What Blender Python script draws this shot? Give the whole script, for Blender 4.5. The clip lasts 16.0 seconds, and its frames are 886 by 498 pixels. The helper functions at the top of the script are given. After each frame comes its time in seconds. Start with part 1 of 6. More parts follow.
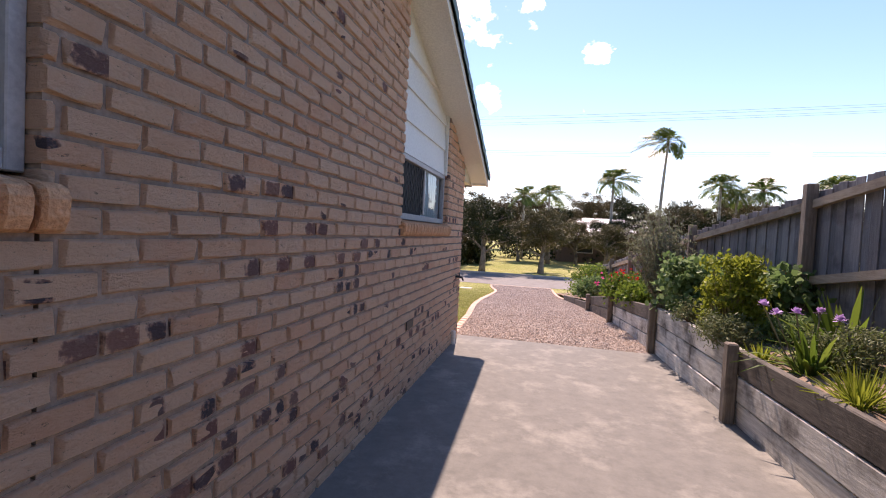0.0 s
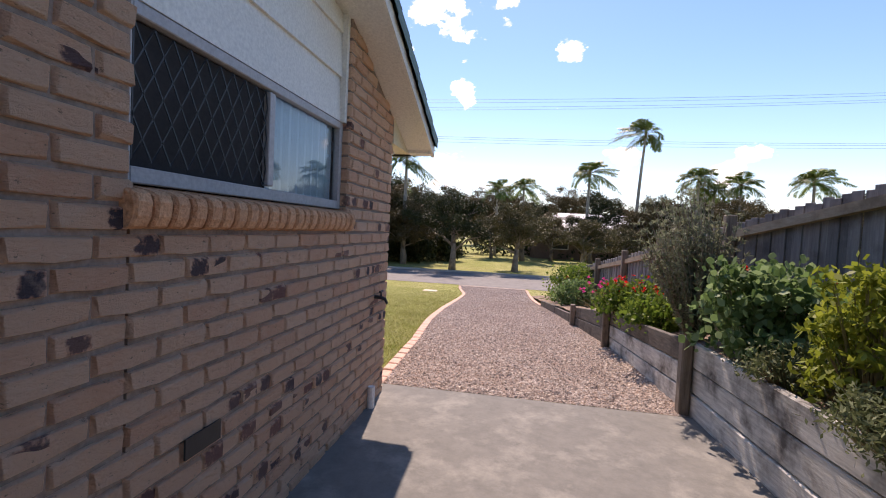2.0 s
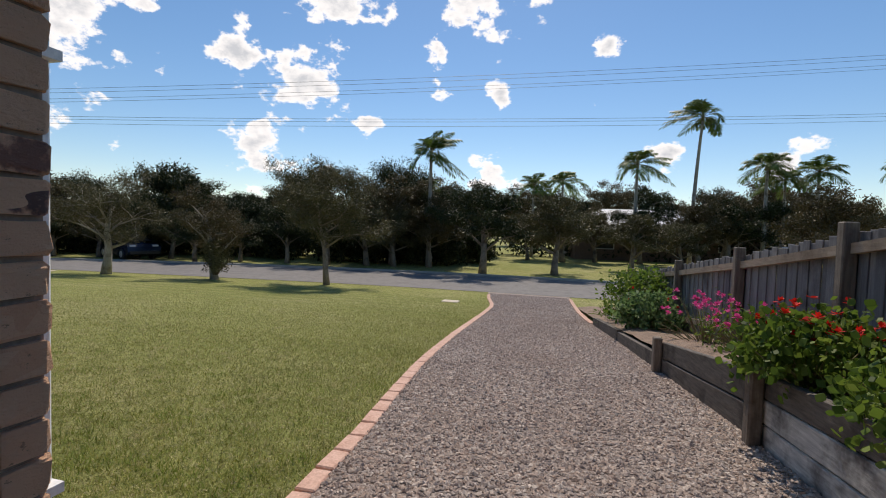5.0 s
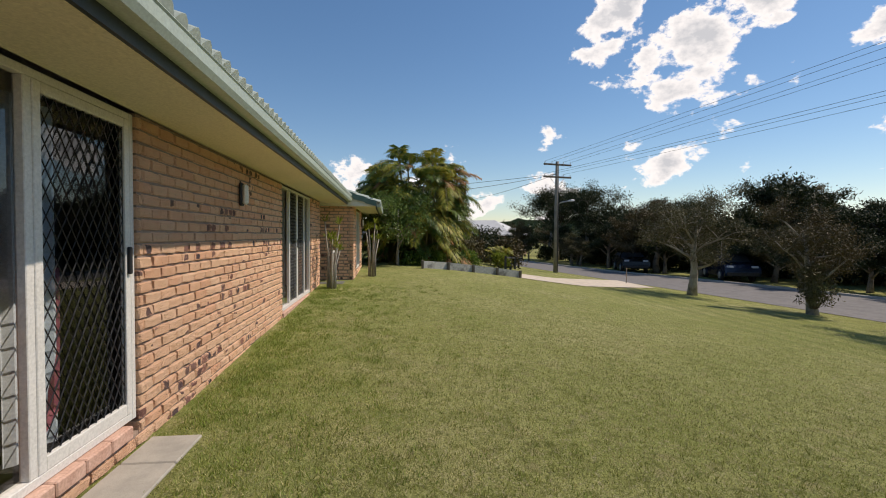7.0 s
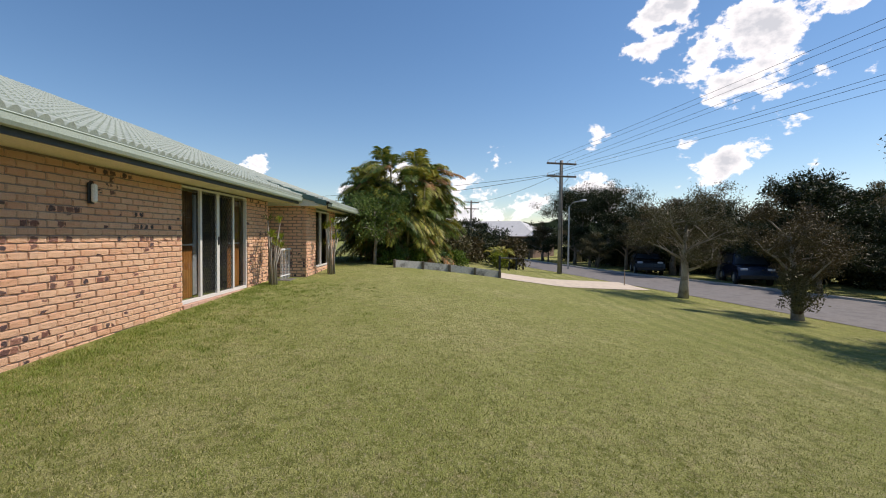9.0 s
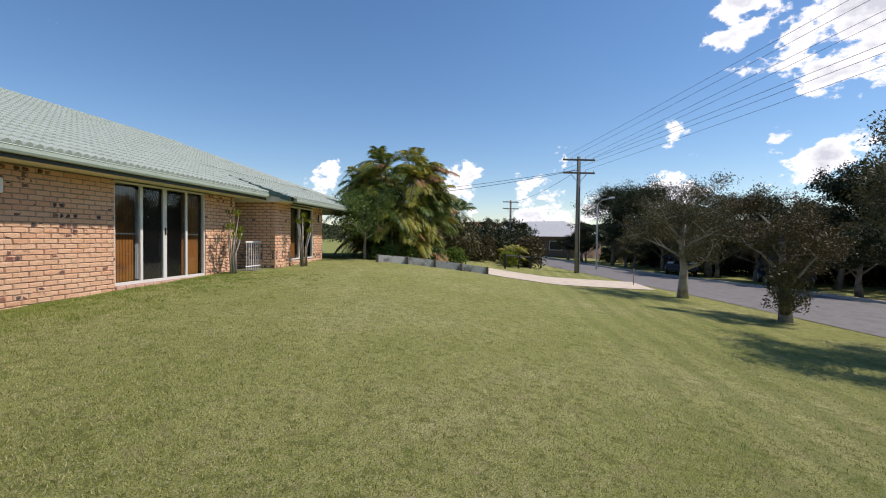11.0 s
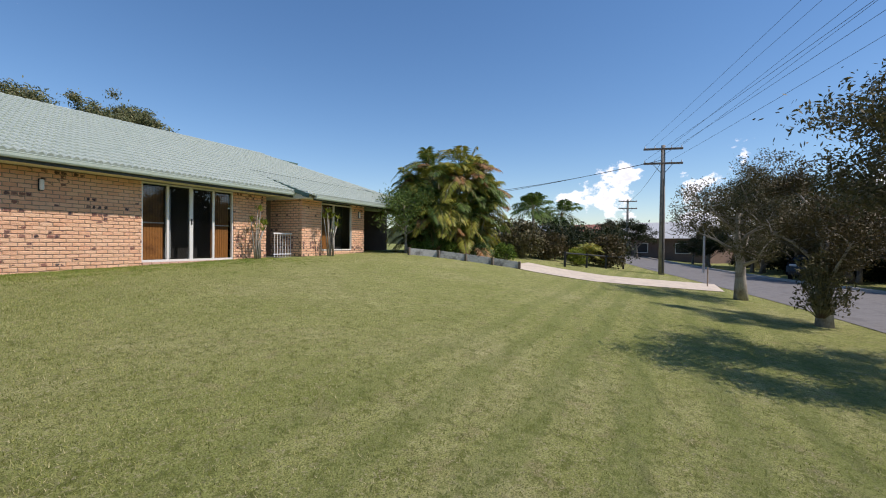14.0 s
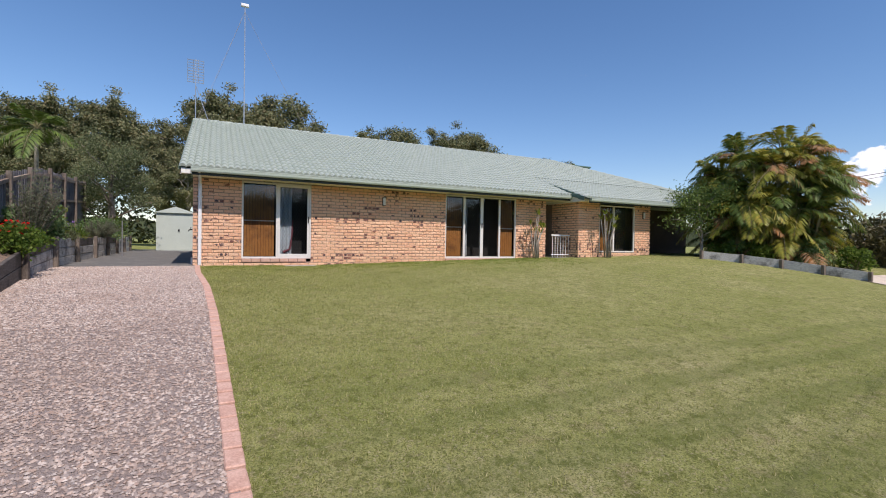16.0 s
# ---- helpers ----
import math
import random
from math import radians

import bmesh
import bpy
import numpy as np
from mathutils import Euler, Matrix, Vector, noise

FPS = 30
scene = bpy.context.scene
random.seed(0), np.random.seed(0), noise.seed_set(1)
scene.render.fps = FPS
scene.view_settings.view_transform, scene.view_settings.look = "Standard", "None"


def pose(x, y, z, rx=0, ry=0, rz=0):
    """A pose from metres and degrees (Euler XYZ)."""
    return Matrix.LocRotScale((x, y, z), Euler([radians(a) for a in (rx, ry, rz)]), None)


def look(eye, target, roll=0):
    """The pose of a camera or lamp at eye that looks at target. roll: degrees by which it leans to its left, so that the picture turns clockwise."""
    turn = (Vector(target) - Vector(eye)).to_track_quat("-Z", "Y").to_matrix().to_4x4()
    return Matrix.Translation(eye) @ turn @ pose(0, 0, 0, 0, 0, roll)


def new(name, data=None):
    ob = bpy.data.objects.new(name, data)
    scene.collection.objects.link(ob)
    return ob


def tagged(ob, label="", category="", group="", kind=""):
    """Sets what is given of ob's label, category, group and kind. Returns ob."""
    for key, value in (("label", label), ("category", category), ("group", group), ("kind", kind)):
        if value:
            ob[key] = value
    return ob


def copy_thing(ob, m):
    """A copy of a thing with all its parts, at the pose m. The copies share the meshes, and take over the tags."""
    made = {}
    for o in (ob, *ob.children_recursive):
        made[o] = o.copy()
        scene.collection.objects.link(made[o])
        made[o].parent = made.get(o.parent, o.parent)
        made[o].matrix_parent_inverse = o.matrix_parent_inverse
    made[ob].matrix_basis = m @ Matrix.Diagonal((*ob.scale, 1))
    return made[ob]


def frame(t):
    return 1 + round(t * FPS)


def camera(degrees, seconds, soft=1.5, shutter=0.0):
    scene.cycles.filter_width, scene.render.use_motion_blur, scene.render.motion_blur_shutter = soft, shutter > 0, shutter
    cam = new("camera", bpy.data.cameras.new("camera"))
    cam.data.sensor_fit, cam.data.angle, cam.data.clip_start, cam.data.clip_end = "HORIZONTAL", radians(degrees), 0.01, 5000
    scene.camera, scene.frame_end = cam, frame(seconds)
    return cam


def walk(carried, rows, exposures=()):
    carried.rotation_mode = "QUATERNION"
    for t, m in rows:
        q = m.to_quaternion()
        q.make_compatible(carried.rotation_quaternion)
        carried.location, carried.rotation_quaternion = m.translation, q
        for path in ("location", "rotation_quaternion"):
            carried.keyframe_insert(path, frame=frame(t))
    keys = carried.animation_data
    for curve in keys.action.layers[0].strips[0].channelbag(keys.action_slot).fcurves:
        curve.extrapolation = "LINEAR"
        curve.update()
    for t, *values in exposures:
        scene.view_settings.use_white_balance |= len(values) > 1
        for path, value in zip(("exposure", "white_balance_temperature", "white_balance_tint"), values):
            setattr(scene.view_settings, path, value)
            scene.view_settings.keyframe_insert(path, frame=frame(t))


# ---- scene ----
cam = camera(88.0, 16.0, soft=1.05)
PATH = [
    (0, (1.212, -6.445, 1.528), (0.764, -4.497, 1.452), 2.9),
    (0.5, (1.178, -5.838, 1.528), (0.921, -3.856, 1.454), 3.1),
    (1, (1.194, -5.22, 1.542), (0.933, -3.239, 1.457), 3.0),
    (1.5, (1.184, -4.612, 1.522), (0.872, -2.638, 1.44), 3.0),
    (2, (1.188, -3.991, 1.524), (0.847, -2.022, 1.435), 2.9),
    (2.5, (1.173, -3.364, 1.508), (0.843, -1.394, 1.424), 2.6),
    (3, (1.165, -2.688, 1.513), (0.832, -0.718, 1.424), 2.6),
    (3.2, (1.156, -2.427, 1.523), (0.814, -0.459, 1.424), 2.7),
    (5.3, (1.031, -0.431, 1.361), (0.446, 1.48, 1.282), 1.3),
    (5.5, (0.853, -0.176, 1.355), (-0.031, 1.616, 1.268), 0.9),
    (6, (0.653, 0.537, 1.458), (-0.994, 1.669, 1.387), 0.7),
    (6.5, (0.472, 1.083, 1.44), (-1.43, 1.698, 1.383), 0.2),
    (7, (0.414, 1.688, 1.45), (-1.571, 1.921, 1.391), 0.4),
    (7.5, (0.4, 2.278, 1.456), (-1.594, 2.428, 1.396), 0.9),
    (8, (0.501, 2.981, 1.426), (-1.491, 3.149, 1.366), 0.5),
    (8.5, (0.613, 3.605, 1.422), (-1.382, 3.73, 1.364), 0.5),
    (10.8, (0.91, 6.995, 1.221), (-1.075, 6.756, 1.173), 0.6),
    (11, (0.833, 7.321, 1.195), (-1.152, 7.076, 1.147), 0.6),
    (11.5, (0.8, 8.066, 1.14), (-1.181, 7.799, 1.094), 0.6),
    (12, (0.716, 8.859, 1.067), (-1.262, 8.568, 1.023), 0.6),
    (12.5, (0.663, 9.618, 0.978), (-1.311, 9.299, 0.94), 0.6),
    (13, (0.561, 10.385, 0.939), (-1.405, 10.019, 0.899), 0.6),
    (13.5, (0.388, 11.031, 0.86), (-1.566, 10.605, 0.822), 0.5),
    (14, (0.028, 11.813, 0.763), (-1.777, 10.952, 0.737), 0.6),
    (14.5, (-0.194, 12.143, 0.696), (-1.76, 10.898, 0.676), 0.7),
    (15, (-0.583, 12.461, 0.625), (-1.888, 10.946, 0.613), 0.7),
    (15.5, (-0.757, 12.837, 0.65), (-1.833, 11.151, 0.635), 0.8),
    (16, (-0.569, 13.189, 0.742), (-1.451, 11.394, 0.708), 1.0),
]
walk(cam, [(t, look(eye, target, roll)) for t, eye, target, roll in PATH],
     [(0.0, 1.10, 7500, 34), (0.5, 1.03, 7450, 34), (1.5, 0.90, 7300, 30), (2.5, 0.64, 7250, 28), (3.2, 0.48, 7150, 25), (5.3, -0.09, 6800, 13), (7.0, -0.10, 6950, 15),
      (8.5, 0.02, 6800, 16), (10.8, 0.07, 6500, 17), (13.5, 0.07, 6350, 17), (15.0, 0.12, 6350, 19), (16.0, 0.13, 6400, 21)])

# ---- light ----
SUN_AZ, SUN_EL = 9.0, 53.5          # degrees from +y towards -x, and above the horizon
world = bpy.data.worlds.new("world")
scene.world = world
world.use_nodes = True
wn, wl = world.node_tree.nodes, world.node_tree.links
wn.clear()
sky = wn.new("ShaderNodeTexSky")
sky.sky_type, sky.sun_disc = "NISHITA", False
sky.sun_elevation, sky.sun_rotation = radians(SUN_EL), radians(-SUN_AZ)
sky.air_density, sky.dust_density, sky.ozone_density = 1.0, 0.15, 2.2
coord = wn.new("ShaderNodeTexCoord")


def wmath(op, a, b=None, clamp=False):
    n = wn.new("ShaderNodeMath")
    n.operation, n.use_clamp = op, clamp
    for i, v in enumerate((a, b)):
        if v is None:
            continue
        if isinstance(v, (int, float)):
            n.inputs[i].default_value = v
        else:
            wl.new(v, n.inputs[i])
    return n.outputs[0]


def way(az, el):
    a, e = radians(az), radians(el)
    return (-math.sin(a) * math.cos(e), math.cos(a) * math.cos(e), math.sin(e))


# clouds: azimuth, elevation, radius, weight
CLOUDS = [(56, 20.5, 0.16, 1.0), (62, 24, 0.11, 1.0), (49, 24, 0.12, 1.0), (53, 14, 0.07, .95), (31, 16, 0.125, 1.0), (39, 18, 0.07, .85), (28.5, 25, 0.13, 1.0), (15.5, 21, 0.05, .85), (15, 16, 0.045, .85),
          (8, 16, 0.03, .85), (10, 26, 0.11, .9), (-4.5, 21, 0.03, .85), (24, 12.5, 0.05, .85), (36, 7, 0.11, .9), (58, 6, 0.11, .9), (8, 7.5, 0.07, .9), (70, 5, 0.10, .88), (70, 12, 0.04, .9), (50, 7.6, 0.04, .85),
          (-11, 9, 0.045, .85), (44, 10, 0.035, .85), (83, 4, 0.13, .88), (96, 4.5, 0.11, .88), (112, 6.5, 0.07, .85), (-22, 8, 0.06, .85), (22, 42, 0.3, .7)]
mask = None
for az, el, r, w in CLOUDS:
    d = wn.new("ShaderNodeVectorMath")
    d.operation = "DISTANCE"
    wl.new(coord.outputs["Generated"], d.inputs[0])
    d.inputs[1].default_value = way(az, el)
    mr = wn.new("ShaderNodeMapRange")
    wl.new(d.outputs["Value"], mr.inputs["Value"])
    mr.inputs["From Min"].default_value, mr.inputs["From Max"].default_value = 0.0, r * 1.35
    mr.inputs["To Min"].default_value, mr.inputs["To Max"].default_value = w, 0.0
    mask = mr.outputs[0] if mask is None else wmath("MAXIMUM", mask, mr.outputs[0])
cmap = wn.new("ShaderNodeMapping")
cmap.inputs["Scale"].default_value = (1, 1, 1.5)
wl.new(coord.outputs["Generated"], cmap.inputs["Vector"])
cn = wn.new("ShaderNodeTexNoise")
cn.inputs["Scale"].default_value, cn.inputs["Detail"].default_value, cn.inputs["Roughness"].default_value = 11.0, 10.0, 0.60
wl.new(cmap.outputs[0], cn.inputs["Vector"])
dense = wmath("ADD", wmath("MULTIPLY", mask, 0.52), wmath("SUBTRACT", wmath("MULTIPLY", cn.outputs["Fac"], 1.5), 0.25))
cr = wn.new("ShaderNodeMapRange")
cr.interpolation_type = "SMOOTHSTEP"
wl.new(dense, cr.inputs["Value"])
cr.inputs["From Min"].default_value, cr.inputs["From Max"].default_value = 0.80, 0.90
grey = wn.new("ShaderNodeMapRange")
wl.new(dense, grey.inputs["Value"])
grey.inputs["From Min"].default_value, grey.inputs["From Max"].default_value = 0.82, 1.12
ccol = wn.new("ShaderNodeMix")
ccol.data_type = "RGBA"
wl.new(grey.outputs[0], ccol.inputs["Factor"])
ccol.inputs["A"].default_value, ccol.inputs["B"].default_value = (9.6, 9.5, 9.4, 1), (5.0, 5.3, 5.7, 1)
skymix = wn.new("ShaderNodeMix")
skymix.data_type = "RGBA"
wl.new(cr.outputs[0], skymix.inputs["Factor"])
sat = wn.new("ShaderNodeHueSaturation")
sat.inputs["Hue"].default_value, sat.inputs["Saturation"].default_value, sat.inputs["Value"].default_value = 0.498, 1.18, 0.96
wl.new(sky.outputs[0], sat.inputs["Color"])
wl.new(sat.outputs[0], skymix.inputs["A"])
wl.new(ccol.outputs["Result"], skymix.inputs["B"])
bg = wn.new("ShaderNodeBackground")
bg.inputs["Strength"].default_value = 0.128
wl.new(skymix.outputs["Result"], bg.inputs["Color"])
wo = wn.new("ShaderNodeOutputWorld")
wl.new(bg.outputs[0], wo.inputs["Surface"])

sun = new("sun", bpy.data.lights.new("sun", "SUN"))
sun.data.energy, sun.data.angle, sun.data.color = 3.95, radians(0.53), (1.0, 0.93, 0.82)
sun.matrix_basis = look(Vector(way(SUN_AZ, SUN_EL)) * 60, (0, 0, 0))


# ---- materials ----
def material(name, rough=0.8, metal=0.0):
    m = bpy.data.materials.new(name)
    m.use_nodes = True
    b = m.node_tree.nodes["Principled BSDF"]
    b.inputs["Roughness"].default_value, b.inputs["Metallic"].default_value = rough, metal
    return m, m.node_tree.nodes, m.node_tree.links, b


def noise_node(ns, ls, scale, detail=4.0, rough=0.55, vec=None, stretch=None):
    n = ns.new("ShaderNodeTexNoise")
    n.inputs["Scale"].default_value, n.inputs["Detail"].default_value, n.inputs["Roughness"].default_value = scale, detail, rough
    if vec is None:
        vec = ns.new("ShaderNodeNewGeometry").outputs["Position"]
    if stretch:
        mp = ns.new("ShaderNodeMapping")
        mp.inputs["Scale"].default_value = stretch
        ls.new(vec, mp.inputs["Vector"])
        vec = mp.outputs[0]
    ls.new(vec, n.inputs["Vector"])
    return n.outputs["Fac"]


def ramp(ns, ls, fac, stops):
    r = ns.new("ShaderNodeValToRGB")
    el = r.color_ramp.elements
    while len(el) < len(stops):
        el.new(0.5)
    for e, (p, c) in zip(el, stops):
        e.position, e.color = p, (*c, 1)
    ls.new(fac, r.inputs[0])
    return r.outputs["Color"]


def blend(ns, ls, fac, a, b, mode="MIX"):
    n = ns.new("ShaderNodeMix")
    n.data_type, n.blend_type = "RGBA", mode
    for key, v in (("Factor", fac), ("A", a), ("B", b)):
        if isinstance(v, (int, float)):
            n.inputs[key].default_value = v
        elif isinstance(v, tuple):
            n.inputs[key].default_value = (*v, 1)
        else:
            ls.new(v, n.inputs[key])
    return n.outputs["Result"]


def stretch_range(ns, ls, v, a, b, c=0.0, d=1.0):
    n = ns.new("ShaderNodeMapRange")
    ls.new(v, n.inputs["Value"])
    for k, q in zip(("From Min", "From Max", "To Min", "To Max"), (a, b, c, d)):
        n.inputs[k].default_value = q
    return n.outputs[0]


def multiply(ns, ls, a, b):
    n = ns.new("ShaderNodeMath")
    n.operation = "MULTIPLY"
    for i, v in enumerate((a, b)):
        if isinstance(v, (int, float)):
            n.inputs[i].default_value = v
        else:
            ls.new(v, n.inputs[i])
    return n.outputs[0]


def bump(ns, ls, b, height, strength=0.4, dist=0.01):
    n = ns.new("ShaderNodeBump")
    n.inputs["Strength"].default_value, n.inputs["Distance"].default_value = strength, dist
    ls.new(height, n.inputs["Height"])
    ls.new(n.outputs[0], b.inputs["Normal"])


def simple(name, c1, c2, scale=6.0, rough=0.8, metal=0.0, bump_s=0.2, dist=0.005, stretch=None, fine=60.0, spec=None):
    """A two-scale mottled surface between two colours."""
    m, ns, ls, b = material(name, rough, metal)
    big = noise_node(ns, ls, scale, 5, 0.6, stretch=stretch)
    small = noise_node(ns, ls, fine, 4, 0.6, stretch=stretch)
    col = ramp(ns, ls, big, [(0.3, c1), (0.7, c2)])
    col = blend(ns, ls, 0.35, col, ramp(ns, ls, small, [(0.3, tuple(v * 0.6 for v in c1)), (0.7, tuple(min(1, v * 1.25) for v in c2))]))
    ls.new(col, b.inputs["Base Color"])
    if spec is not None:
        b.inputs["Specular IOR Level"].default_value = spec
    bump(ns, ls, b, small, bump_s, dist)
    return m


def brick_material(name, by_object):
    m, ns, ls, b = material(name, 0.9)
    if by_object:
        rnd = ns.new("ShaderNodeObjectInfo").outputs["Random"]
    else:
        rnd = ns.new("ShaderNodeNewGeometry").outputs["Random Per Island"]
    base = ramp(ns, ls, rnd, [(0.0, (0.90, 0.51, 0.31)), (0.4, (0.95, 0.60, 0.385)), (0.7, (0.93, 0.555, 0.345)), (1.0, (0.87, 0.46, 0.275))])
    n1 = noise_node(ns, ls, 9.0, 6, 0.65)
    base = blend(ns, ls, stretch_range(ns, ls, n1, 0.35, 0.75, 0, 0.55), base, (0.95, 0.63, 0.41))
    fine = noise_node(ns, ls, 120.0, 4, 0.7)
    base = blend(ns, ls, stretch_range(ns, ls, fine, 0.64, 0.8, 0, 0.2), base, (0.36, 0.20, 0.14))
    # kiln burns: dark purple-brown ovals on the ends of some bricks, gathered in zones
    sp = ns.new("ShaderNodeSeparateXYZ")
    ls.new(ns.new("ShaderNodeNewGeometry").outputs["Position"], sp.inputs[0])

    def op(kind, a, c=None, d=None):
        n = ns.new("ShaderNodeMath")
        n.operation = kind
        for i, v in enumerate((a, c, d)):
            if v is None:
                continue
            if isinstance(v, (int, float)):
                n.inputs[i].default_value = v
            else:
                ls.new(v, n.inputs[i])
        return n.outputs[0]
    wob = noise_node(ns, ls, 30.0, 3, 0.6)
    along = op("DIVIDE", op("ADD", op("ADD", sp.outputs["X"], sp.outputs["Y"]), 0.005), 0.12)
    upward = op("DIVIDE", op("ADD", sp.outputs["Z"], 0.004), 0.0865)
    cell = ns.new("ShaderNodeCombineXYZ")
    ls.new(op("FLOOR", along), cell.inputs[0])
    ls.new(op("FLOOR", upward), cell.inputs[1])
    wn_ = ns.new("ShaderNodeTexWhiteNoise")
    wn_.noise_dimensions = "2D"
    ls.new(cell.outputs[0], wn_.inputs["Vector"])
    zone = noise_node(ns, ls, 1.0, 3, 0.6, stretch=(0.7, 0.7, 3.0))
    rown = ns.new("ShaderNodeTexWhiteNoise")
    rown.noise_dimensions = "1D"
    ls.new(op("FLOOR", upward), rown.inputs["W"])
    pick = op("GREATER_THAN", op("ADD", op("ADD", wn_.outputs["Value"], op("MULTIPLY", zone, 2.6)), op("MULTIPLY", rown.outputs["Value"], 0.45)), 2.52)
    wc = ns.new("ShaderNodeSeparateColor")
    ls.new(wn_.outputs["Color"], wc.inputs[0])
    du = op("DIVIDE", op("SUBTRACT", op("FRACT", along), op("ADD", 0.36, op("MULTIPLY", wc.outputs[0], 0.28))), op("ADD", 0.26, op("MULTIPLY", wc.outputs[1], 0.36)))
    dv = op("DIVIDE", op("SUBTRACT", op("FRACT", upward), 0.45), 0.40)
    dist = op("ADD", op("ADD", op("POWER", op("ABSOLUTE", du), 3.0), op("POWER", op("ABSOLUTE", dv), 3.0)), op("MULTIPLY", op("SUBTRACT", wob, 0.5), 4.4))
    burn = multiply(ns, ls, multiply(ns, ls, stretch_range(ns, ls, dist, 0.95, 0.45), stretch_range(ns, ls, wc.outputs[2], 0.0, 0.5, 0.45, 0.95)), pick)
    ring = multiply(ns, ls, stretch_range(ns, ls, dist, 1.5, 0.8, 0, 0.85), pick)
    base = blend(ns, ls, ring, base, (0.45, 0.21, 0.15))
    base = blend(ns, ls, burn, base, ramp(ns, ls, wc.outputs[1], [(0.3, (0.06, 0.05, 0.06)), (0.6, (0.13, 0.075, 0.075)), (0.85, (0.26, 0.11, 0.085))]))
    crack = noise_node(ns, ls, 26.0, 8, 0.75, stretch=(1.0, 1.0, 2.2))
    base = blend(ns, ls, stretch_range(ns, ls, crack, 0.39, 0.355, 0, 0.8), base, (0.33, 0.16, 0.10))
    base = blend(ns, ls, stretch_range(ns, ls, crack, 0.58, 0.7, 0, 0.5), base, (0.93, 0.68, 0.48))
    smear = noise_node(ns, ls, 5.5, 7, 0.72)
    base = blend(ns, ls, stretch_range(ns, ls, smear, 0.58, 0.68, 0, 0.35), base, (0.80, 0.56, 0.42))
    pit = noise_node(ns, ls, 55.0, 5, 0.8, stretch=(1.0, 1.0, 1.6))
    base = blend(ns, ls, stretch_range(ns, ls, pit, 0.35, 0.29, 0, 0.7), base, (0.17, 0.09, 0.07))
    ls.new(base, b.inputs["Base Color"])
    bump(ns, ls, b, op("ADD", crack, op("MULTIPLY", pit, 0.35)), 1.0, 0.04)
    return m


def leaf_material(name, colours, rough=0.55, trans=0.25):
    m, ns, ls, b = material(name, rough)
    rnd = ns.new("ShaderNodeNewGeometry").outputs["Random Per Island"]
    n = len(colours) - 1
    col = ramp(ns, ls, rnd, [(i / n, c) for i, c in enumerate(colours)])
    big = noise_node(ns, ls, 1.1, 3, 0.6)
    col = blend(ns, ls, stretch_range(ns, ls, big, 0.3, 0.7, 0.0, 0.5), col, colours[0])
    ls.new(col, b.inputs["Base Color"])
    b.inputs["Specular IOR Level"].default_value = 0.22
    t = ns.new("ShaderNodeBsdfTranslucent")
    ls.new(col, t.inputs["Color"])
    mx = ns.new("ShaderNodeMixShader")
    mx.inputs[0].default_value = trans
    ls.new(b.outputs[0], mx.inputs[1])
    ls.new(t.outputs[0], mx.inputs[2])
    ls.new(mx.outputs[0], ns["Material Output"].inputs["Surface"])
    return m


def wood_material(name, c1, c2, stain, axis="z", by_object=False, rough=0.85):
    m, ns, ls, b = material(name, rough)
    st = {"z": (9, 9, 0.7), "y": (9, 0.7, 9), "x": (0.7, 9, 9)}[axis]
    grain = noise_node(ns, ls, 5.0, 8, 0.7, stretch=st)
    blot = noise_node(ns, ls, 2.3, 5, 0.65)
    col = ramp(ns, ls, grain, [(0.3, c1), (0.68, c2)])
    col = blend(ns, ls, stretch_range(ns, ls, blot, 0.5, 0.68, 0, 0.9), col, stain)
    if by_object:
        rnd = ns.new("ShaderNodeObjectInfo").outputs["Random"]
        col = blend(ns, ls, 1.0, col, ramp(ns, ls, rnd, [(0, (0.55, 0.55, 0.56)), (1, (1.1, 1.08, 1.05))]), "MULTIPLY")
    ls.new(col, b.inputs["Base Color"])
    bump(ns, ls, b, grain, 0.5, 0.008)
    return m


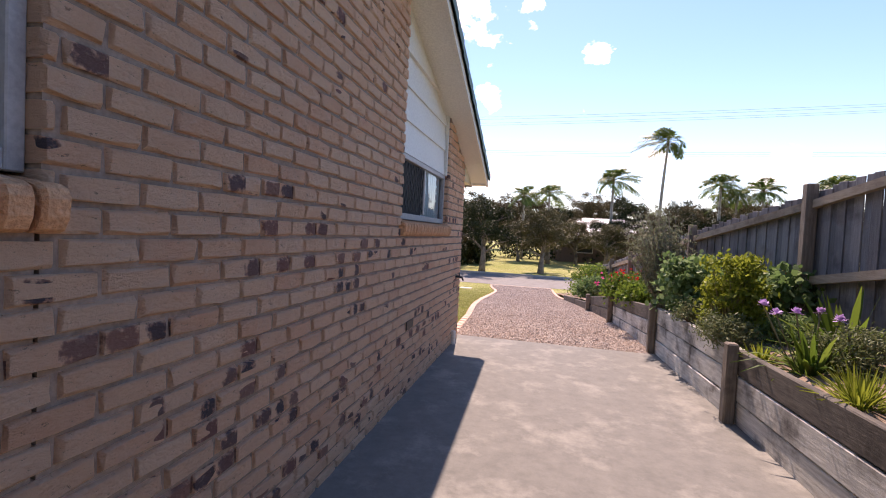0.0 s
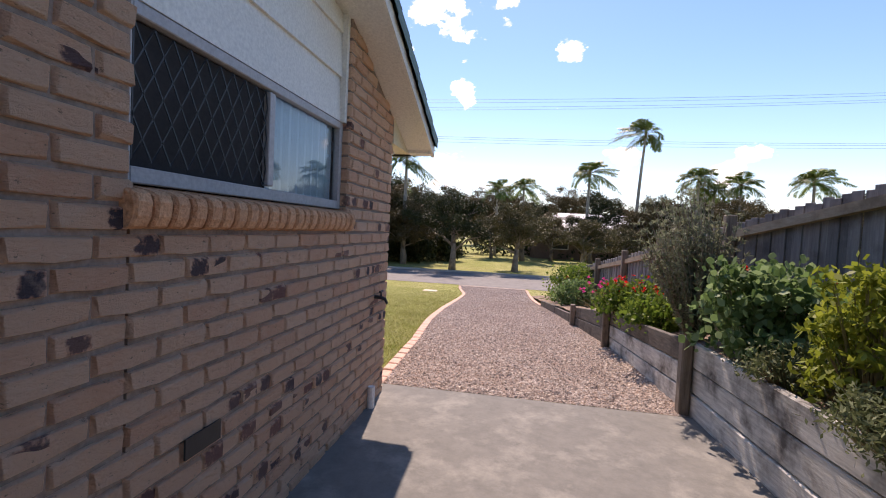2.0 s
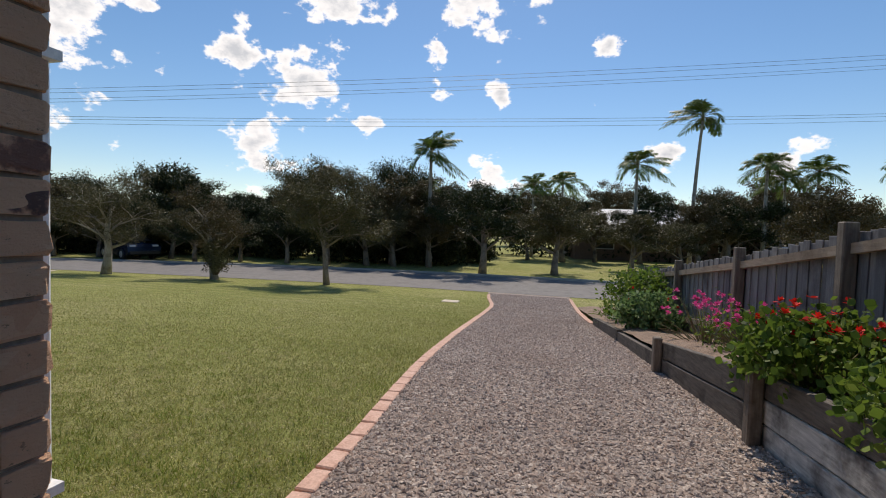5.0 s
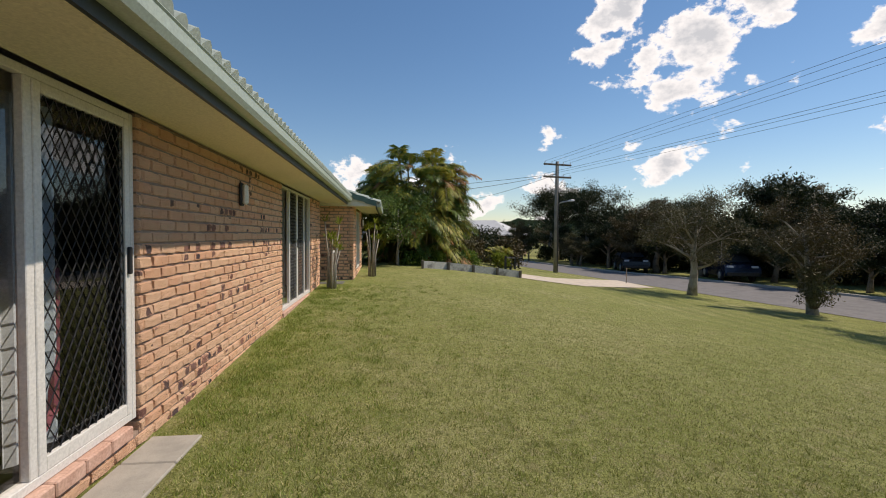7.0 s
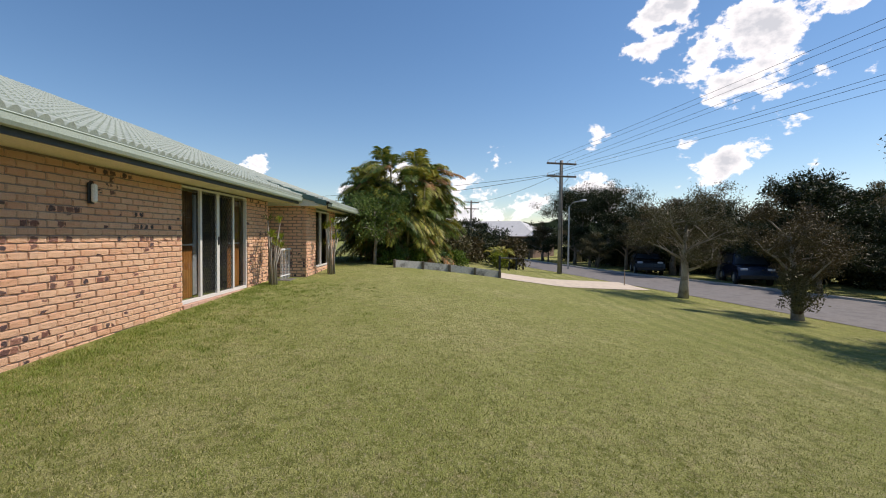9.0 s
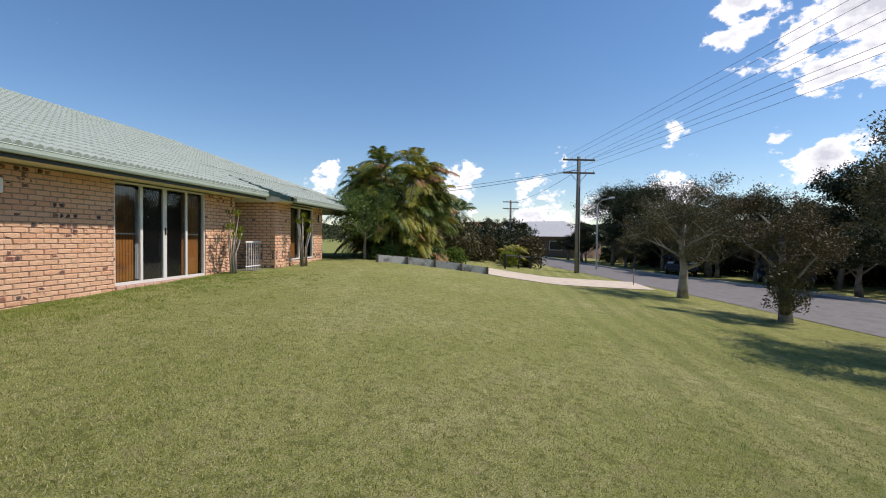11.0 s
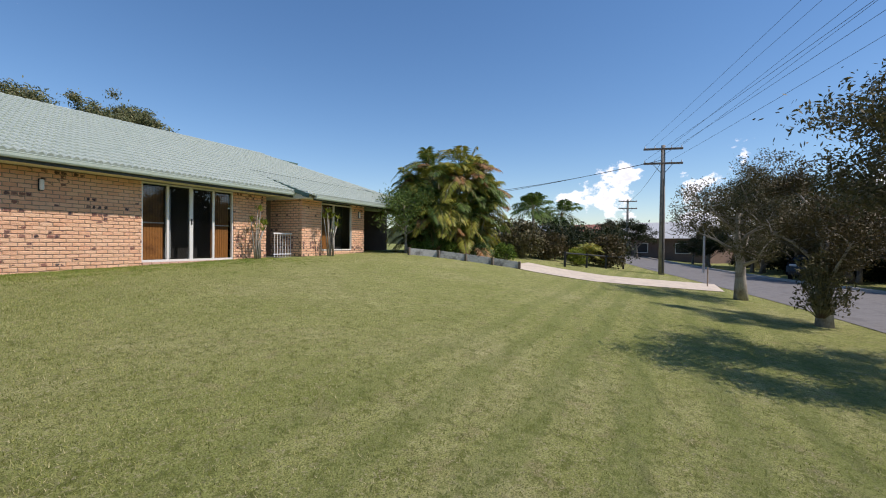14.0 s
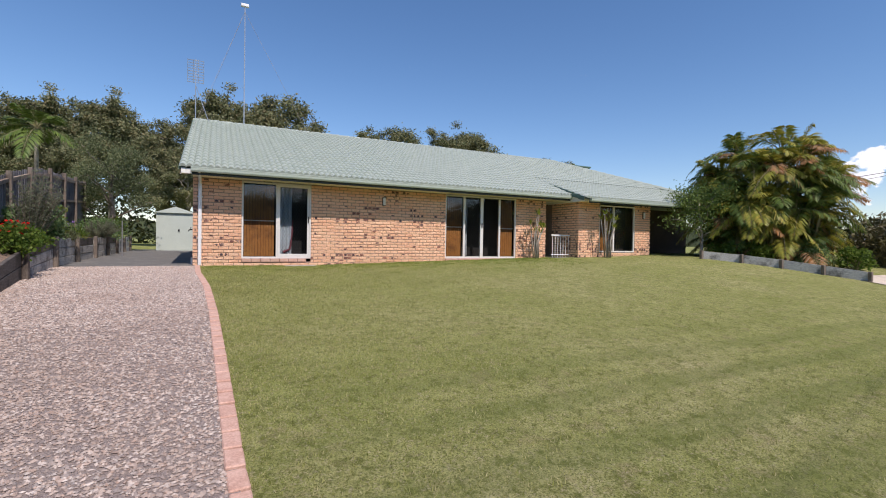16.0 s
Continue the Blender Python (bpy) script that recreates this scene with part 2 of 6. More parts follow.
def lawn_material(name):
    m, ns, ls, b = material(name, 0.95)
    b.inputs["Specular IOR Level"].default_value = 0.15
    pos = ns.new("ShaderNodeNewGeometry").outputs["Position"]
    big = noise_node(ns, ls, 0.35, 5, 0.6)
    mid = noise_node(ns, ls, 2.6, 5, 0.65)
    tiny = noise_node(ns, ls, 70.0, 5, 0.75)
    col = ramp(ns, ls, big, [(0.3, (0.31, 0.345, 0.09)), (0.5, (0.43, 0.43, 0.155)), (0.7, (0.55, 0.50, 0.24))])
    col = blend(ns, ls, stretch_range(ns, ls, mid, 0.38, 0.66, 0, 0.65), col, (0.25, 0.275, 0.065))
    patch = noise_node(ns, ls, 9.0, 6, 0.75)
    col = blend(ns, ls, stretch_range(ns, ls, patch, 0.50, 0.60, 0, 0.8), col, (0.145, 0.165, 0.035))
    bare = noise_node(ns, ls, 4.3, 6, 0.7)
    col = blend(ns, ls, stretch_range(ns, ls, bare, 0.54, 0.64, 0, 0.6), col, (0.40, 0.335, 0.17))
    straw = noise_node(ns, ls, 30.0, 6, 0.75)
    col = blend(ns, ls, stretch_range(ns, ls, straw, 0.53, 0.62, 0, 0.7), col, (0.52, 0.44, 0.28))
    col = blend(ns, ls, stretch_range(ns, ls, tiny, 0.40, 0.54, 0.85, 0), col, (0.11, 0.12, 0.025))
    sx = ns.new("ShaderNodeSeparateXYZ")
    ls.new(pos, sx.inputs[0])
    # lusher growth along the front wall
    lush = multiply(ns, ls, stretch_range(ns, ls, sx.outputs["Y"], 2.6, 0.4), stretch_range(ns, ls, noise_node(ns, ls, 1.3, 4, 0.7), 0.42, 0.60, 0, 0.55))
    col = blend(ns, ls, lush, col, (0.18, 0.25, 0.05))
    # mower tracks across the street end of the lawn
    wv = ns.new("ShaderNodeTexWave")
    wv.bands_direction, wv.inputs["Scale"].default_value, wv.inputs["Distortion"].default_value = "Y", 0.42, 2.2
    wv.inputs["Detail"].default_value, wv.inputs["Detail Scale"].default_value = 2.0, 0.6
    ls.new(pos, wv.inputs["Vector"])
    zone = multiply(ns, ls, stretch_range(ns, ls, sx.outputs["Y"], 8.2, 9.6), stretch_range(ns, ls, sx.outputs["Y"], 14.6, 13.8))
    zone = multiply(ns, ls, zone, stretch_range(ns, ls, sx.outputs["X"], 0.0, -2.5))
    st = multiply(ns, ls, stretch_range(ns, ls, wv.outputs["Fac"], 0.45, 0.8), multiply(ns, ls, zone, 0.38))
    col = blend(ns, ls, st, col, (0.15, 0.185, 0.045))
    ls.new(col, b.inputs["Base Color"])
    bump(ns, ls, b, tiny, 0.9, 0.03)
    return m


def concrete_material(name, c1, c2, dirt, lo=0.47, hi=0.62):
    m, ns, ls, b = material(name, 0.85)
    big = noise_node(ns, ls, 2.2, 8, 0.72)
    mid = noise_node(ns, ls, 7.5, 8, 0.75)
    fine = noise_node(ns, ls, 150, 3, 0.6)
    col = ramp(ns, ls, mid, [(0.3, c1), (0.7, c2)])
    col = blend(ns, ls, stretch_range(ns, ls, big, lo, hi, 0, 0.75), col, dirt)
    col = blend(ns, ls, stretch_range(ns, ls, fine, 0.5, 0.75, 0, 0.3), col, tuple(v * 0.5 for v in dirt))
    ls.new(col, b.inputs["Base Color"])
    bump(ns, ls, b, mid, 0.25, 0.01)
    return m


def glass_material(name, tint=(0.9, 0.95, 0.95), clear=0.82):
    m, ns, ls, b = material(name, 0.02)
    out = ns["Material Output"]
    gl = ns.new("ShaderNodeBsdfGlossy")
    gl.inputs["Roughness"].default_value = 0.01
    tr = ns.new("ShaderNodeBsdfTransparent")
    tr.inputs["Color"].default_value = (*tint, 1)
    fr = ns.new("ShaderNodeFresnel")
    fr.inputs["IOR"].default_value = 1.75
    mx = ns.new("ShaderNodeMixShader")
    ls.new(fr.outputs[0], mx.inputs[0])
    ls.new(tr.outputs[0], mx.inputs[1])
    ls.new(gl.outputs[0], mx.inputs[2])
    ls.new(mx.outputs[0], out.inputs["Surface"])
    return m


M_BRICK_O, M_BRICK_I = brick_material("brick_single", True), brick_material("brick_joined", False)
M_MORTAR = simple("mortar", (0.24, 0.17, 0.13), (0.42, 0.31, 0.24), 20, 0.95, bump_s=0.6)
M_LAWN = lawn_material("lawn")
M_BLADE = leaf_material("grass_blade", [(0.15, 0.17, 0.035), (0.34, 0.35, 0.085), (0.50, 0.49, 0.165), (0.70, 0.61, 0.33), (0.28, 0.32, 0.06)], 0.7, 0.3)
M_BLADE_LUSH = leaf_material("lush_grass_blade", [(0.15, 0.22, 0.035), (0.25, 0.33, 0.06), (0.34, 0.40, 0.09), (0.48, 0.46, 0.15)], 0.7, 0.3)
M_ROAD = concrete_material("asphalt", (0.155, 0.145, 0.136), (0.225, 0.211, 0.199), (0.13, 0.121, 0.114))
M_SLAB = concrete_material("slab_concrete", (0.118, 0.115, 0.103), (0.185, 0.177, 0.158), (0.275, 0.26, 0.228), 0.51, 0.66)
M_PALE = concrete_material("pale_concrete", (0.60, 0.50, 0.38), (0.70, 0.60, 0.47), (0.50, 0.42, 0.33))
M_PAVER = concrete_material("paver_concrete", (0.36, 0.33, 0.28), (0.45, 0.41, 0.35), (0.30, 0.28, 0.24))
M_GRAVELBED = simple("gravel_bed", (0.27, 0.205, 0.175), (0.52, 0.42, 0.36), 40, 0.95, bump_s=1.0, dist=0.03, fine=90)
M_SOIL = simple("soil", (0.15, 0.10, 0.07), (0.36, 0.26, 0.19), 7, 0.95, bump_s=0.9, dist=0.03, fine=45)
M_SILL = simple("sill_brick_clay", (0.50, 0.22, 0.10), (0.84, 0.45, 0.24), 14, 0.9, bump_s=0.9, dist=0.015, fine=70)
M_EDGE = simple("edging_brick", (0.47, 0.255, 0.18), (0.68, 0.45, 0.35), 8, 0.85, bump_s=0.4, dist=0.006)
M_SLEEPER = wood_material("weathered_sleeper", (0.31, 0.305, 0.285), (0.66, 0.645, 0.60), (0.045, 0.034, 0.029), "y")
M_SLEEPER_D = wood_material("dark_sleeper", (0.05, 0.041, 0.034), (0.16, 0.138, 0.115), (0.025, 0.019, 0.015), "y")
M_POSTWOOD = wood_material("post_wood", (0.10, 0.078, 0.06), (0.25, 0.205, 0.16), (0.05, 0.036, 0.028), "z")
M_PALING = wood_material("fence_paling", (0.145, 0.145, 0.155), (0.27, 0.265, 0.27), (0.09, 0.085, 0.09), "z", True)
M_RAIL = wood_material("fence_rail", (0.27, 0.20, 0.14), (0.42, 0.33, 0.24), (0.17, 0.12, 0.08), "y")
M_TILE_O = simple("roof_tile_paint", (0.36, 0.415, 0.345), (0.47, 0.515, 0.445), 3, 0.55, bump_s=0.3)
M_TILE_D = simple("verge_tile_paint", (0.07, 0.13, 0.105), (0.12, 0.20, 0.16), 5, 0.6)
M_GUTTER = simple("gutter_paint", (0.43, 0.50, 0.42), (0.49, 0.56, 0.48), 2, 0.45, bump_s=0.05)
# near black: the shadow line beneath the gutter put into the fascia's colour
M_GUTTERSHADE = simple("fascia_shade", (0.02, 0.028, 0.026), (0.035, 0.045, 0.04), 4, 0.5, bump_s=0.05)
M_SOFFIT = simple("soffit_paint", (0.70, 0.64, 0.45), (0.76, 0.70, 0.51), 1.5, 0.7, bump_s=0.05)
M_CREAM = simple("cream_paint", (0.74, 0.72, 0.64), (0.80, 0.78, 0.70), 2.0, 0.55, bump_s=0.08)
M_ALU = simple("pale_aluminium", (0.70, 0.68, 0.63), (0.76, 0.74, 0.70), 8, 0.4, bump_s=0.03)
M_ALU_DULL = simple("dull_aluminium", (0.36, 0.345, 0.335), (0.44, 0.425, 0.41), 8, 0.45, bump_s=0.03)
M_WHITE = simple("white_paint", (0.78, 0.77, 0.74), (0.83, 0.82, 0.79), 4, 0.45, bump_s=0.04)
M_BLACK = simple("black_paint", (0.012, 0.012, 0.013), (0.025, 0.025, 0.027), 10, 0.5, bump_s=0.1)
M_GLASS = glass_material("window_glass")
M_GLASS_BLUE = glass_material("tinted_glass", (0.75, 0.85, 0.9))
# near black standing in for unlit rooms; also the fly screens' own dark colour
M_ROOM = simple("room_shade_and_screen", (0.02, 0.018, 0.016), (0.035, 0.03, 0.028), 2, 0.9)
M_BLIND = wood_material("timber_blind", (0.24, 0.095, 0.022), (0.38, 0.16, 0.035), (0.17, 0.065, 0.016), "z", rough=0.6)
M_CURTAIN = simple("pale_curtain", (0.55, 0.58, 0.62), (0.68, 0.70, 0.72), 9, 0.9, bump_s=0.2)
M_CURTAIN_B = simple("blue_curtain", (0.55, 0.68, 0.74), (0.72, 0.82, 0.86), 3, 0.9, bump_s=0.1, stretch=(1, 14, 0.6))
M_PINKCLOTH = simple("maroon_cloth", (0.22, 0.05, 0.07), (0.32, 0.09, 0.11), 9, 0.9)
M_BARK = wood_material("grey_bark", (0.13, 0.10, 0.075), (0.36, 0.30, 0.24), (0.07, 0.05, 0.04), "z")
M_PALEBARK = wood_material("pale_bark", (0.24, 0.21, 0.17), (0.48, 0.43, 0.36), (0.15, 0.12, 0.09), "z")
M_CANE = wood_material("palm_cane", (0.15, 0.14, 0.06), (0.30, 0.27, 0.13), (0.12, 0.07, 0.04), "z")
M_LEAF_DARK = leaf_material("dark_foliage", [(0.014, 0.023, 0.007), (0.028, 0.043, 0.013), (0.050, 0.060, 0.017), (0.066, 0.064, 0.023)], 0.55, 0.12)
M_LEAF_OLIVE = leaf_material("olive_foliage", [(0.059, 0.059, 0.024), (0.106, 0.100, 0.038), (0.153, 0.133, 0.059), (0.183, 0.144, 0.077)], 0.55, 0.12)
M_LEAF_BROWN = leaf_material("brown_olive_foliage", [(0.061, 0.051, 0.020), (0.107, 0.084, 0.033), (0.153, 0.107, 0.051), (0.087, 0.084, 0.031)], 0.55, 0.12)
M_LEAF_GUM = leaf_material("gum_foliage", [(0.107, 0.126, 0.057), (0.178, 0.193, 0.086), (0.244, 0.244, 0.122), (0.286, 0.235, 0.122)], 0.55, 0.12)
M_LEAF_FRESH = leaf_material("fresh_foliage", [(0.056, 0.104, 0.016), (0.104, 0.176, 0.024), (0.168, 0.248, 0.036), (0.208, 0.272, 0.048)], 0.55, 0.45)
M_LEAF_YELLOW = leaf_material("yellow_green_foliage", [(0.150, 0.188, 0.022), (0.240, 0.285, 0.034), (0.330, 0.360, 0.053), (0.210, 0.255, 0.030)], 0.55, 0.45)
M_LEAF_GERAN = leaf_material("geranium_foliage", [(0.085, 0.150, 0.047), (0.140, 0.229, 0.075), (0.216, 0.309, 0.131), (0.281, 0.374, 0.187)], 0.55, 0.45)
M_LEAF_ROSEM = leaf_material("grey_green_foliage", [(0.129, 0.150, 0.085), (0.202, 0.226, 0.137), (0.290, 0.315, 0.209), (0.217, 0.202, 0.129)], 0.55, 0.45)
M_LEAF_HERB = leaf_material("herb_foliage", [(0.090, 0.112, 0.045), (0.143, 0.173, 0.075), (0.203, 0.232, 0.112), (0.255, 0.277, 0.150)], 0.6, 0.3)
M_PALM = leaf_material("palm_frond", [(0.065, 0.111, 0.026), (0.117, 0.182, 0.039), (0.195, 0.260, 0.058), (0.156, 0.208, 0.052)], 0.45)
M_PALM_Y = leaf_material("yellow_palm_frond", [(0.211, 0.243, 0.037), (0.359, 0.359, 0.063), (0.507, 0.380, 0.074), (0.275, 0.296, 0.048)], 0.45)
M_PALM_B = leaf_material("dry_palm_frond", [(0.34, 0.14, 0.04), (0.45, 0.25, 0.10), (0.52, 0.36, 0.22), (0.30, 0.17, 0.07)], 0.7)
M_RED = leaf_material("red_petal", [(0.55, 0.012, 0.012), (0.75, 0.03, 0.02), (0.68, 0.06, 0.03)], 0.6)
M_PINK = leaf_material("pink_petal", [(0.62, 0.05, 0.25), (0.80, 0.12, 0.40), (0.70, 0.08, 0.32)], 0.6)
M_MAUVE = leaf_material("mauve_petal", [(0.50, 0.32, 0.62), (0.62, 0.42, 0.72), (0.58, 0.38, 0.68)], 0.6)
M_POLE = wood_material("pole_wood", (0.20, 0.18, 0.15), (0.34, 0.31, 0.27), (0.15, 0.13, 0.11), "z")
M_GALV = simple("galvanised_steel", (0.50, 0.51, 0.52), (0.62, 0.63, 0.64), 10, 0.4, 0.8, bump_s=0.05)
M_SHED = simple("shed_steel", (0.50, 0.56, 0.49), (0.56, 0.62, 0.55), 3, 0.5, bump_s=0.1)
M_CARBLUE = simple("dark_blue_car_paint", (0.010, 0.018, 0.04), (0.016, 0.026, 0.055), 3, 0.18, 0.3, bump_s=0.0)
M_CARBLACK = simple("black_car_paint", (0.010, 0.010, 0.012), (0.016, 0.016, 0.018), 3, 0.2, 0.2, bump_s=0.0)
M_CARWHITE = simple("white_car_paint", (0.75, 0.76, 0.78), (0.82, 0.83, 0.84), 3, 0.3, bump_s=0.0)
M_TYRE = simple("tyre_rubber", (0.015, 0.015, 0.015), (0.03, 0.03, 0.03), 12, 0.85)
M_LAMPGLASS = simple("headlamp_plastic", (0.5, 0.52, 0.55), (0.65, 0.67, 0.7), 20, 0.15, bump_s=0.0)
M_SCREEN = simple("car_glass", (0.03, 0.04, 0.05), (0.05, 0.06, 0.07), 4, 0.08, bump_s=0.0)
M_FARROOF = simple("pale_iron_roof", (0.55, 0.54, 0.51), (0.66, 0.65, 0.62), 2, 0.5, bump_s=0.1)
M_FARROOF_B = simple("blue_grey_roof", (0.30, 0.34, 0.40), (0.38, 0.42, 0.48), 2, 0.5, bump_s=0.1)
M_FARROOF_R = simple("red_tile_roof", (0.30, 0.12, 0.08), (0.38, 0.17, 0.11), 2, 0.7, bump_s=0.2)
M_FARWALL = simple("far_brick_wall", (0.16, 0.105, 0.08), (0.23, 0.155, 0.12), 2, 0.9)
M_STONE_A = leaf_material("pebble", [(0.33, 0.245, 0.195), (0.52, 0.42, 0.35), (0.24, 0.21, 0.195), (0.68, 0.59, 0.51), (0.42, 0.30, 0.235)], 0.9, 0.0)


# ---- builders ----
class Shape:
    """Collects vertices and faces for one mesh."""

    def __init__(self):
        self.v, self.f = [], []

    def add(self, vs, fs):
        k = len(self.v)
        self.v += [tuple(p) for p in vs]
        self.f += [tuple(i + k for i in face) for face in fs]
        return self

    def box(self, x0, y0, z0, x1, y1, z1, m=None):
        vs = [(x, y, z) for z in (z0, z1) for x, y in ((x0, y0), (x1, y0), (x1, y1), (x0, y1))]
        if m is not None:
            vs = [m @ Vector(p) for p in vs]
        return self.add(vs, [(3, 2, 1, 0), (4, 5, 6, 7), (0, 1, 5, 4), (1, 2, 6, 5), (2, 3, 7, 6), (3, 0, 4, 7)])

    def chamfer_box(self, x0, y0, z0, x1, y1, z1, c=0.008, m=None):
        lo, hi = (x0, y0, z0), (x1, y1, z1)
        vs, idx = [], {}
        for sx in (0, 1):
            for sy in (0, 1):
                for sz in (0, 1):
                    for ax in range(3):
                        p = [hi[i] - c if s else lo[i] + c for i, s in enumerate((sx, sy, sz))]
                        p[ax] = hi[ax] if (sx, sy, sz)[ax] else lo[ax]
                        idx[sx, sy, sz, ax] = len(vs)
                        vs.append(p)
        fs = []
        for ax in range(3):
            o = [i for i in range(3) if i != ax]
            for s in (0, 1):
                loop = []
                for a, b in ((0, 0), (1, 0), (1, 1), (0, 1)):
                    key = [0, 0, 0]
                    key[ax], key[o[0]], key[o[1]] = s, a, b
                    loop.append(idx[(*key, ax)])
                fs.append(tuple(loop if (s == 1) == (ax != 1) else loop[::-1]))
            for a in (0, 1):
                for b in (0, 1):
                    k0, k1 = [0, 0, 0], [0, 0, 0]
                    k0[o[0]] = k1[o[0]] = a
                    k0[o[1]] = k1[o[1]] = b
                    k1[ax] = 1
                    fs.append((idx[(*k0, o[0])], idx[(*k1, o[0])], idx[(*k1, o[1])], idx[(*k0, o[1])]))
        for s in range(8):
            key = (s >> 2 & 1, s >> 1 & 1, s & 1)
            fs.append(tuple(idx[(*key, ax)] for ax in range(3)))
        if m is not None:
            vs = [m @ Vector(p) for p in vs]
        return self.add(vs, fs)

    def tube(self, pts, radii, n=7):
        pts = [Vector(p) for p in pts]
        if isinstance(radii, (int, float)):
            radii = [radii] * len(pts)
        vs, fs = [], []
        for i, (p, r) in enumerate(zip(pts, radii)):
            d = (pts[min(i + 1, len(pts) - 1)] - pts[max(i - 1, 0)]).normalized()
            u = d.cross(Vector((0, 0, 1)) if abs(d.z) < 0.95 else Vector((1, 0, 0))).normalized()
            w = d.cross(u)
            for k in range(n):
                a = 2 * math.pi * k / n
                vs.append(p + (u * math.cos(a) + w * math.sin(a)) * r)
        for i in range(len(pts) - 1):
            for k in range(n):
                a, b = i * n + k, i * n + (k + 1) % n
                fs.append((a, b, b + n, a + n))
        fs += [tuple(range(n))[::-1], tuple(range((len(pts) - 1) * n, len(pts) * n))]
        return self.add(vs, fs)

    def quads(self, c, u, w):
        """Many four-cornered leaves at once: centres and half-axes as arrays."""
        k = len(self.v)
        p = np.stack([c - u, c - w * 0.9, c + u, c + w * 0.9], 1).reshape(-1, 3)
        self.v += p.tolist()
        self.f += (np.arange(len(c))[:, None] * 4 + np.arange(4) + k).tolist()
        return self

    def rounds(self, c, u, w):
        """Many round, slightly cupped leaves at once: centres and half-axes as arrays."""
        k, n = len(self.v), 8
        lift = np.cross(u, w)
        lift = lift / (np.linalg.norm(lift, axis=1, keepdims=True) + 1e-9) * np.linalg.norm(u, axis=1, keepdims=True) * .18
        rim = []
        for i in range(n):
            a, r = 2 * math.pi * i / n, .82 + .16 * (i % 2)
            rim.append(c + u * (math.cos(a) * r) + w * (math.sin(a) * r) + lift * (1 if i % 2 else .4))
        self.v += np.stack(rim, 1).reshape(-1, 3).tolist()
        self.f += (np.arange(len(c))[:, None] * n + np.arange(n) + k).tolist()
        return self

    def mesh(self, name, mat, smooth=False):
        me = bpy.data.meshes.new(name)
        me.from_pydata(self.v, [], self.f)
        if smooth:
            me.polygons.foreach_set("use_smooth", [True] * len(me.polygons))
        me.materials.append(mat)
        me.update()
        return me


def thing(name, label, category, group="", kind="", at=(0, 0, 0), rz=0):
    ob = new(name)
    ob.empty_display_size = 0.1
    ob.matrix_basis = pose(*at, 0, 0, rz)
    return tagged(ob, label, category, group, kind)


def part(name, shape, mat, parent, label="", smooth=False):
    me = shape if isinstance(shape, bpy.types.Mesh) else shape.mesh(name, mat, smooth)
    ob = new(name, me)
    ob.parent = parent
    return tagged(ob, label)


def solid(name, shape, mat, label, category="", kind="", group="", smooth=False):
    return tagged(new(name, shape.mesh(name, mat, smooth)), label, category, group, kind)


def ground_z(x, y):
    """Height of the sloping ground: level beside the house, falling to the street."""
    z = np.interp(y, [-400, 0.0, 1.5, 3, 4.5, 6, 8, 10, 12, 14, 16, 18, 24, 34, 60, 400], [0, 0, -.02, -.075, -.165, -.285, -.455, -.625, -.785, -.93, -1.03, -1.07, -1.08, -.9, -.7, 0])
    rise = np.clip((-np.asarray(x) - 3) * 0.028, 0, 0.36) * np.clip((9.5 - np.asarray(y)) / 6.5, 0, 1)
    return z + rise


def gz(x, y):
    return float(ground_z(x, y))


def sheet(xs, ys, off, fx=None):
    """A ground-following sheet over a grid; fx(x, y) may bend it."""
    s = Shape()
    n = len(ys)
    for x in xs:
        for y in ys:
            px, py = fx(x, y) if fx else (x, y)
            s.v.append((px, py, gz(px, py) + off))
    for i in range(len(xs) - 1):
        for j in range(n - 1):
            s.f.append((i * n + j, (i + 1) * n + j, (i + 1) * n + j + 1, i * n + j + 1))
    return s


def road_near(x):
    return 17.1 - 0.0066 * min(x, 0) ** 2 if x > -30 else 11.16 - (-30 - x) * 0.30


EDGE_Y, EDGE_X = [0, 2, 4, 6, 8, 10, 12, 13, 15, 17], [-.11, -.20, -.40, -.52, -.60, -.67, -.77, -.90, -1.3, -1.6]
RIGHT_Y, RIGHT_X = [-14, -3, -.5, .35, 3.4, 5, 7, 8, 10.3, 12, 17], [3.3, 2.86, 2.76, 2.68, 2.42, 2.22, 2.05, 1.95, 1.72, 1.62, 1.45]


def edge_x(y):
    return float(np.interp(y, EDGE_Y, EDGE_X))


def right_x(y):
    """The retaining wall's foot, and past it the gravel's other edge."""
    return float(np.interp(y, RIGHT_Y, RIGHT_X))


# ---- the ground ----
ax = sorted({*np.arange(-40, 20, 1.0), *np.arange(-300, -40, 20.0), *np.arange(20, 320, 20.0)})
ay = sorted({*np.arange(-16, 40, 1.0), 0.6, *np.arange(-300, -16, 20.0), *np.arange(40, 420, 20.0)})
solid("ground", sheet(ax, ay, 0.0), M_LAWN, "mown green lawn with straw-coloured patches sloping to the street", "lawn", "structure", smooth=True)
solid("road", sheet(list(np.arange(-110, 62, 2.0)), [0, 1, 2, 3.2, 4.4, 5.4, 6.4], 0.012, lambda x, y: (x, road_near(x) + y)), M_ROAD,
      "grey worn asphalt street between lawns", "road", "structure")
kerb = Shape()
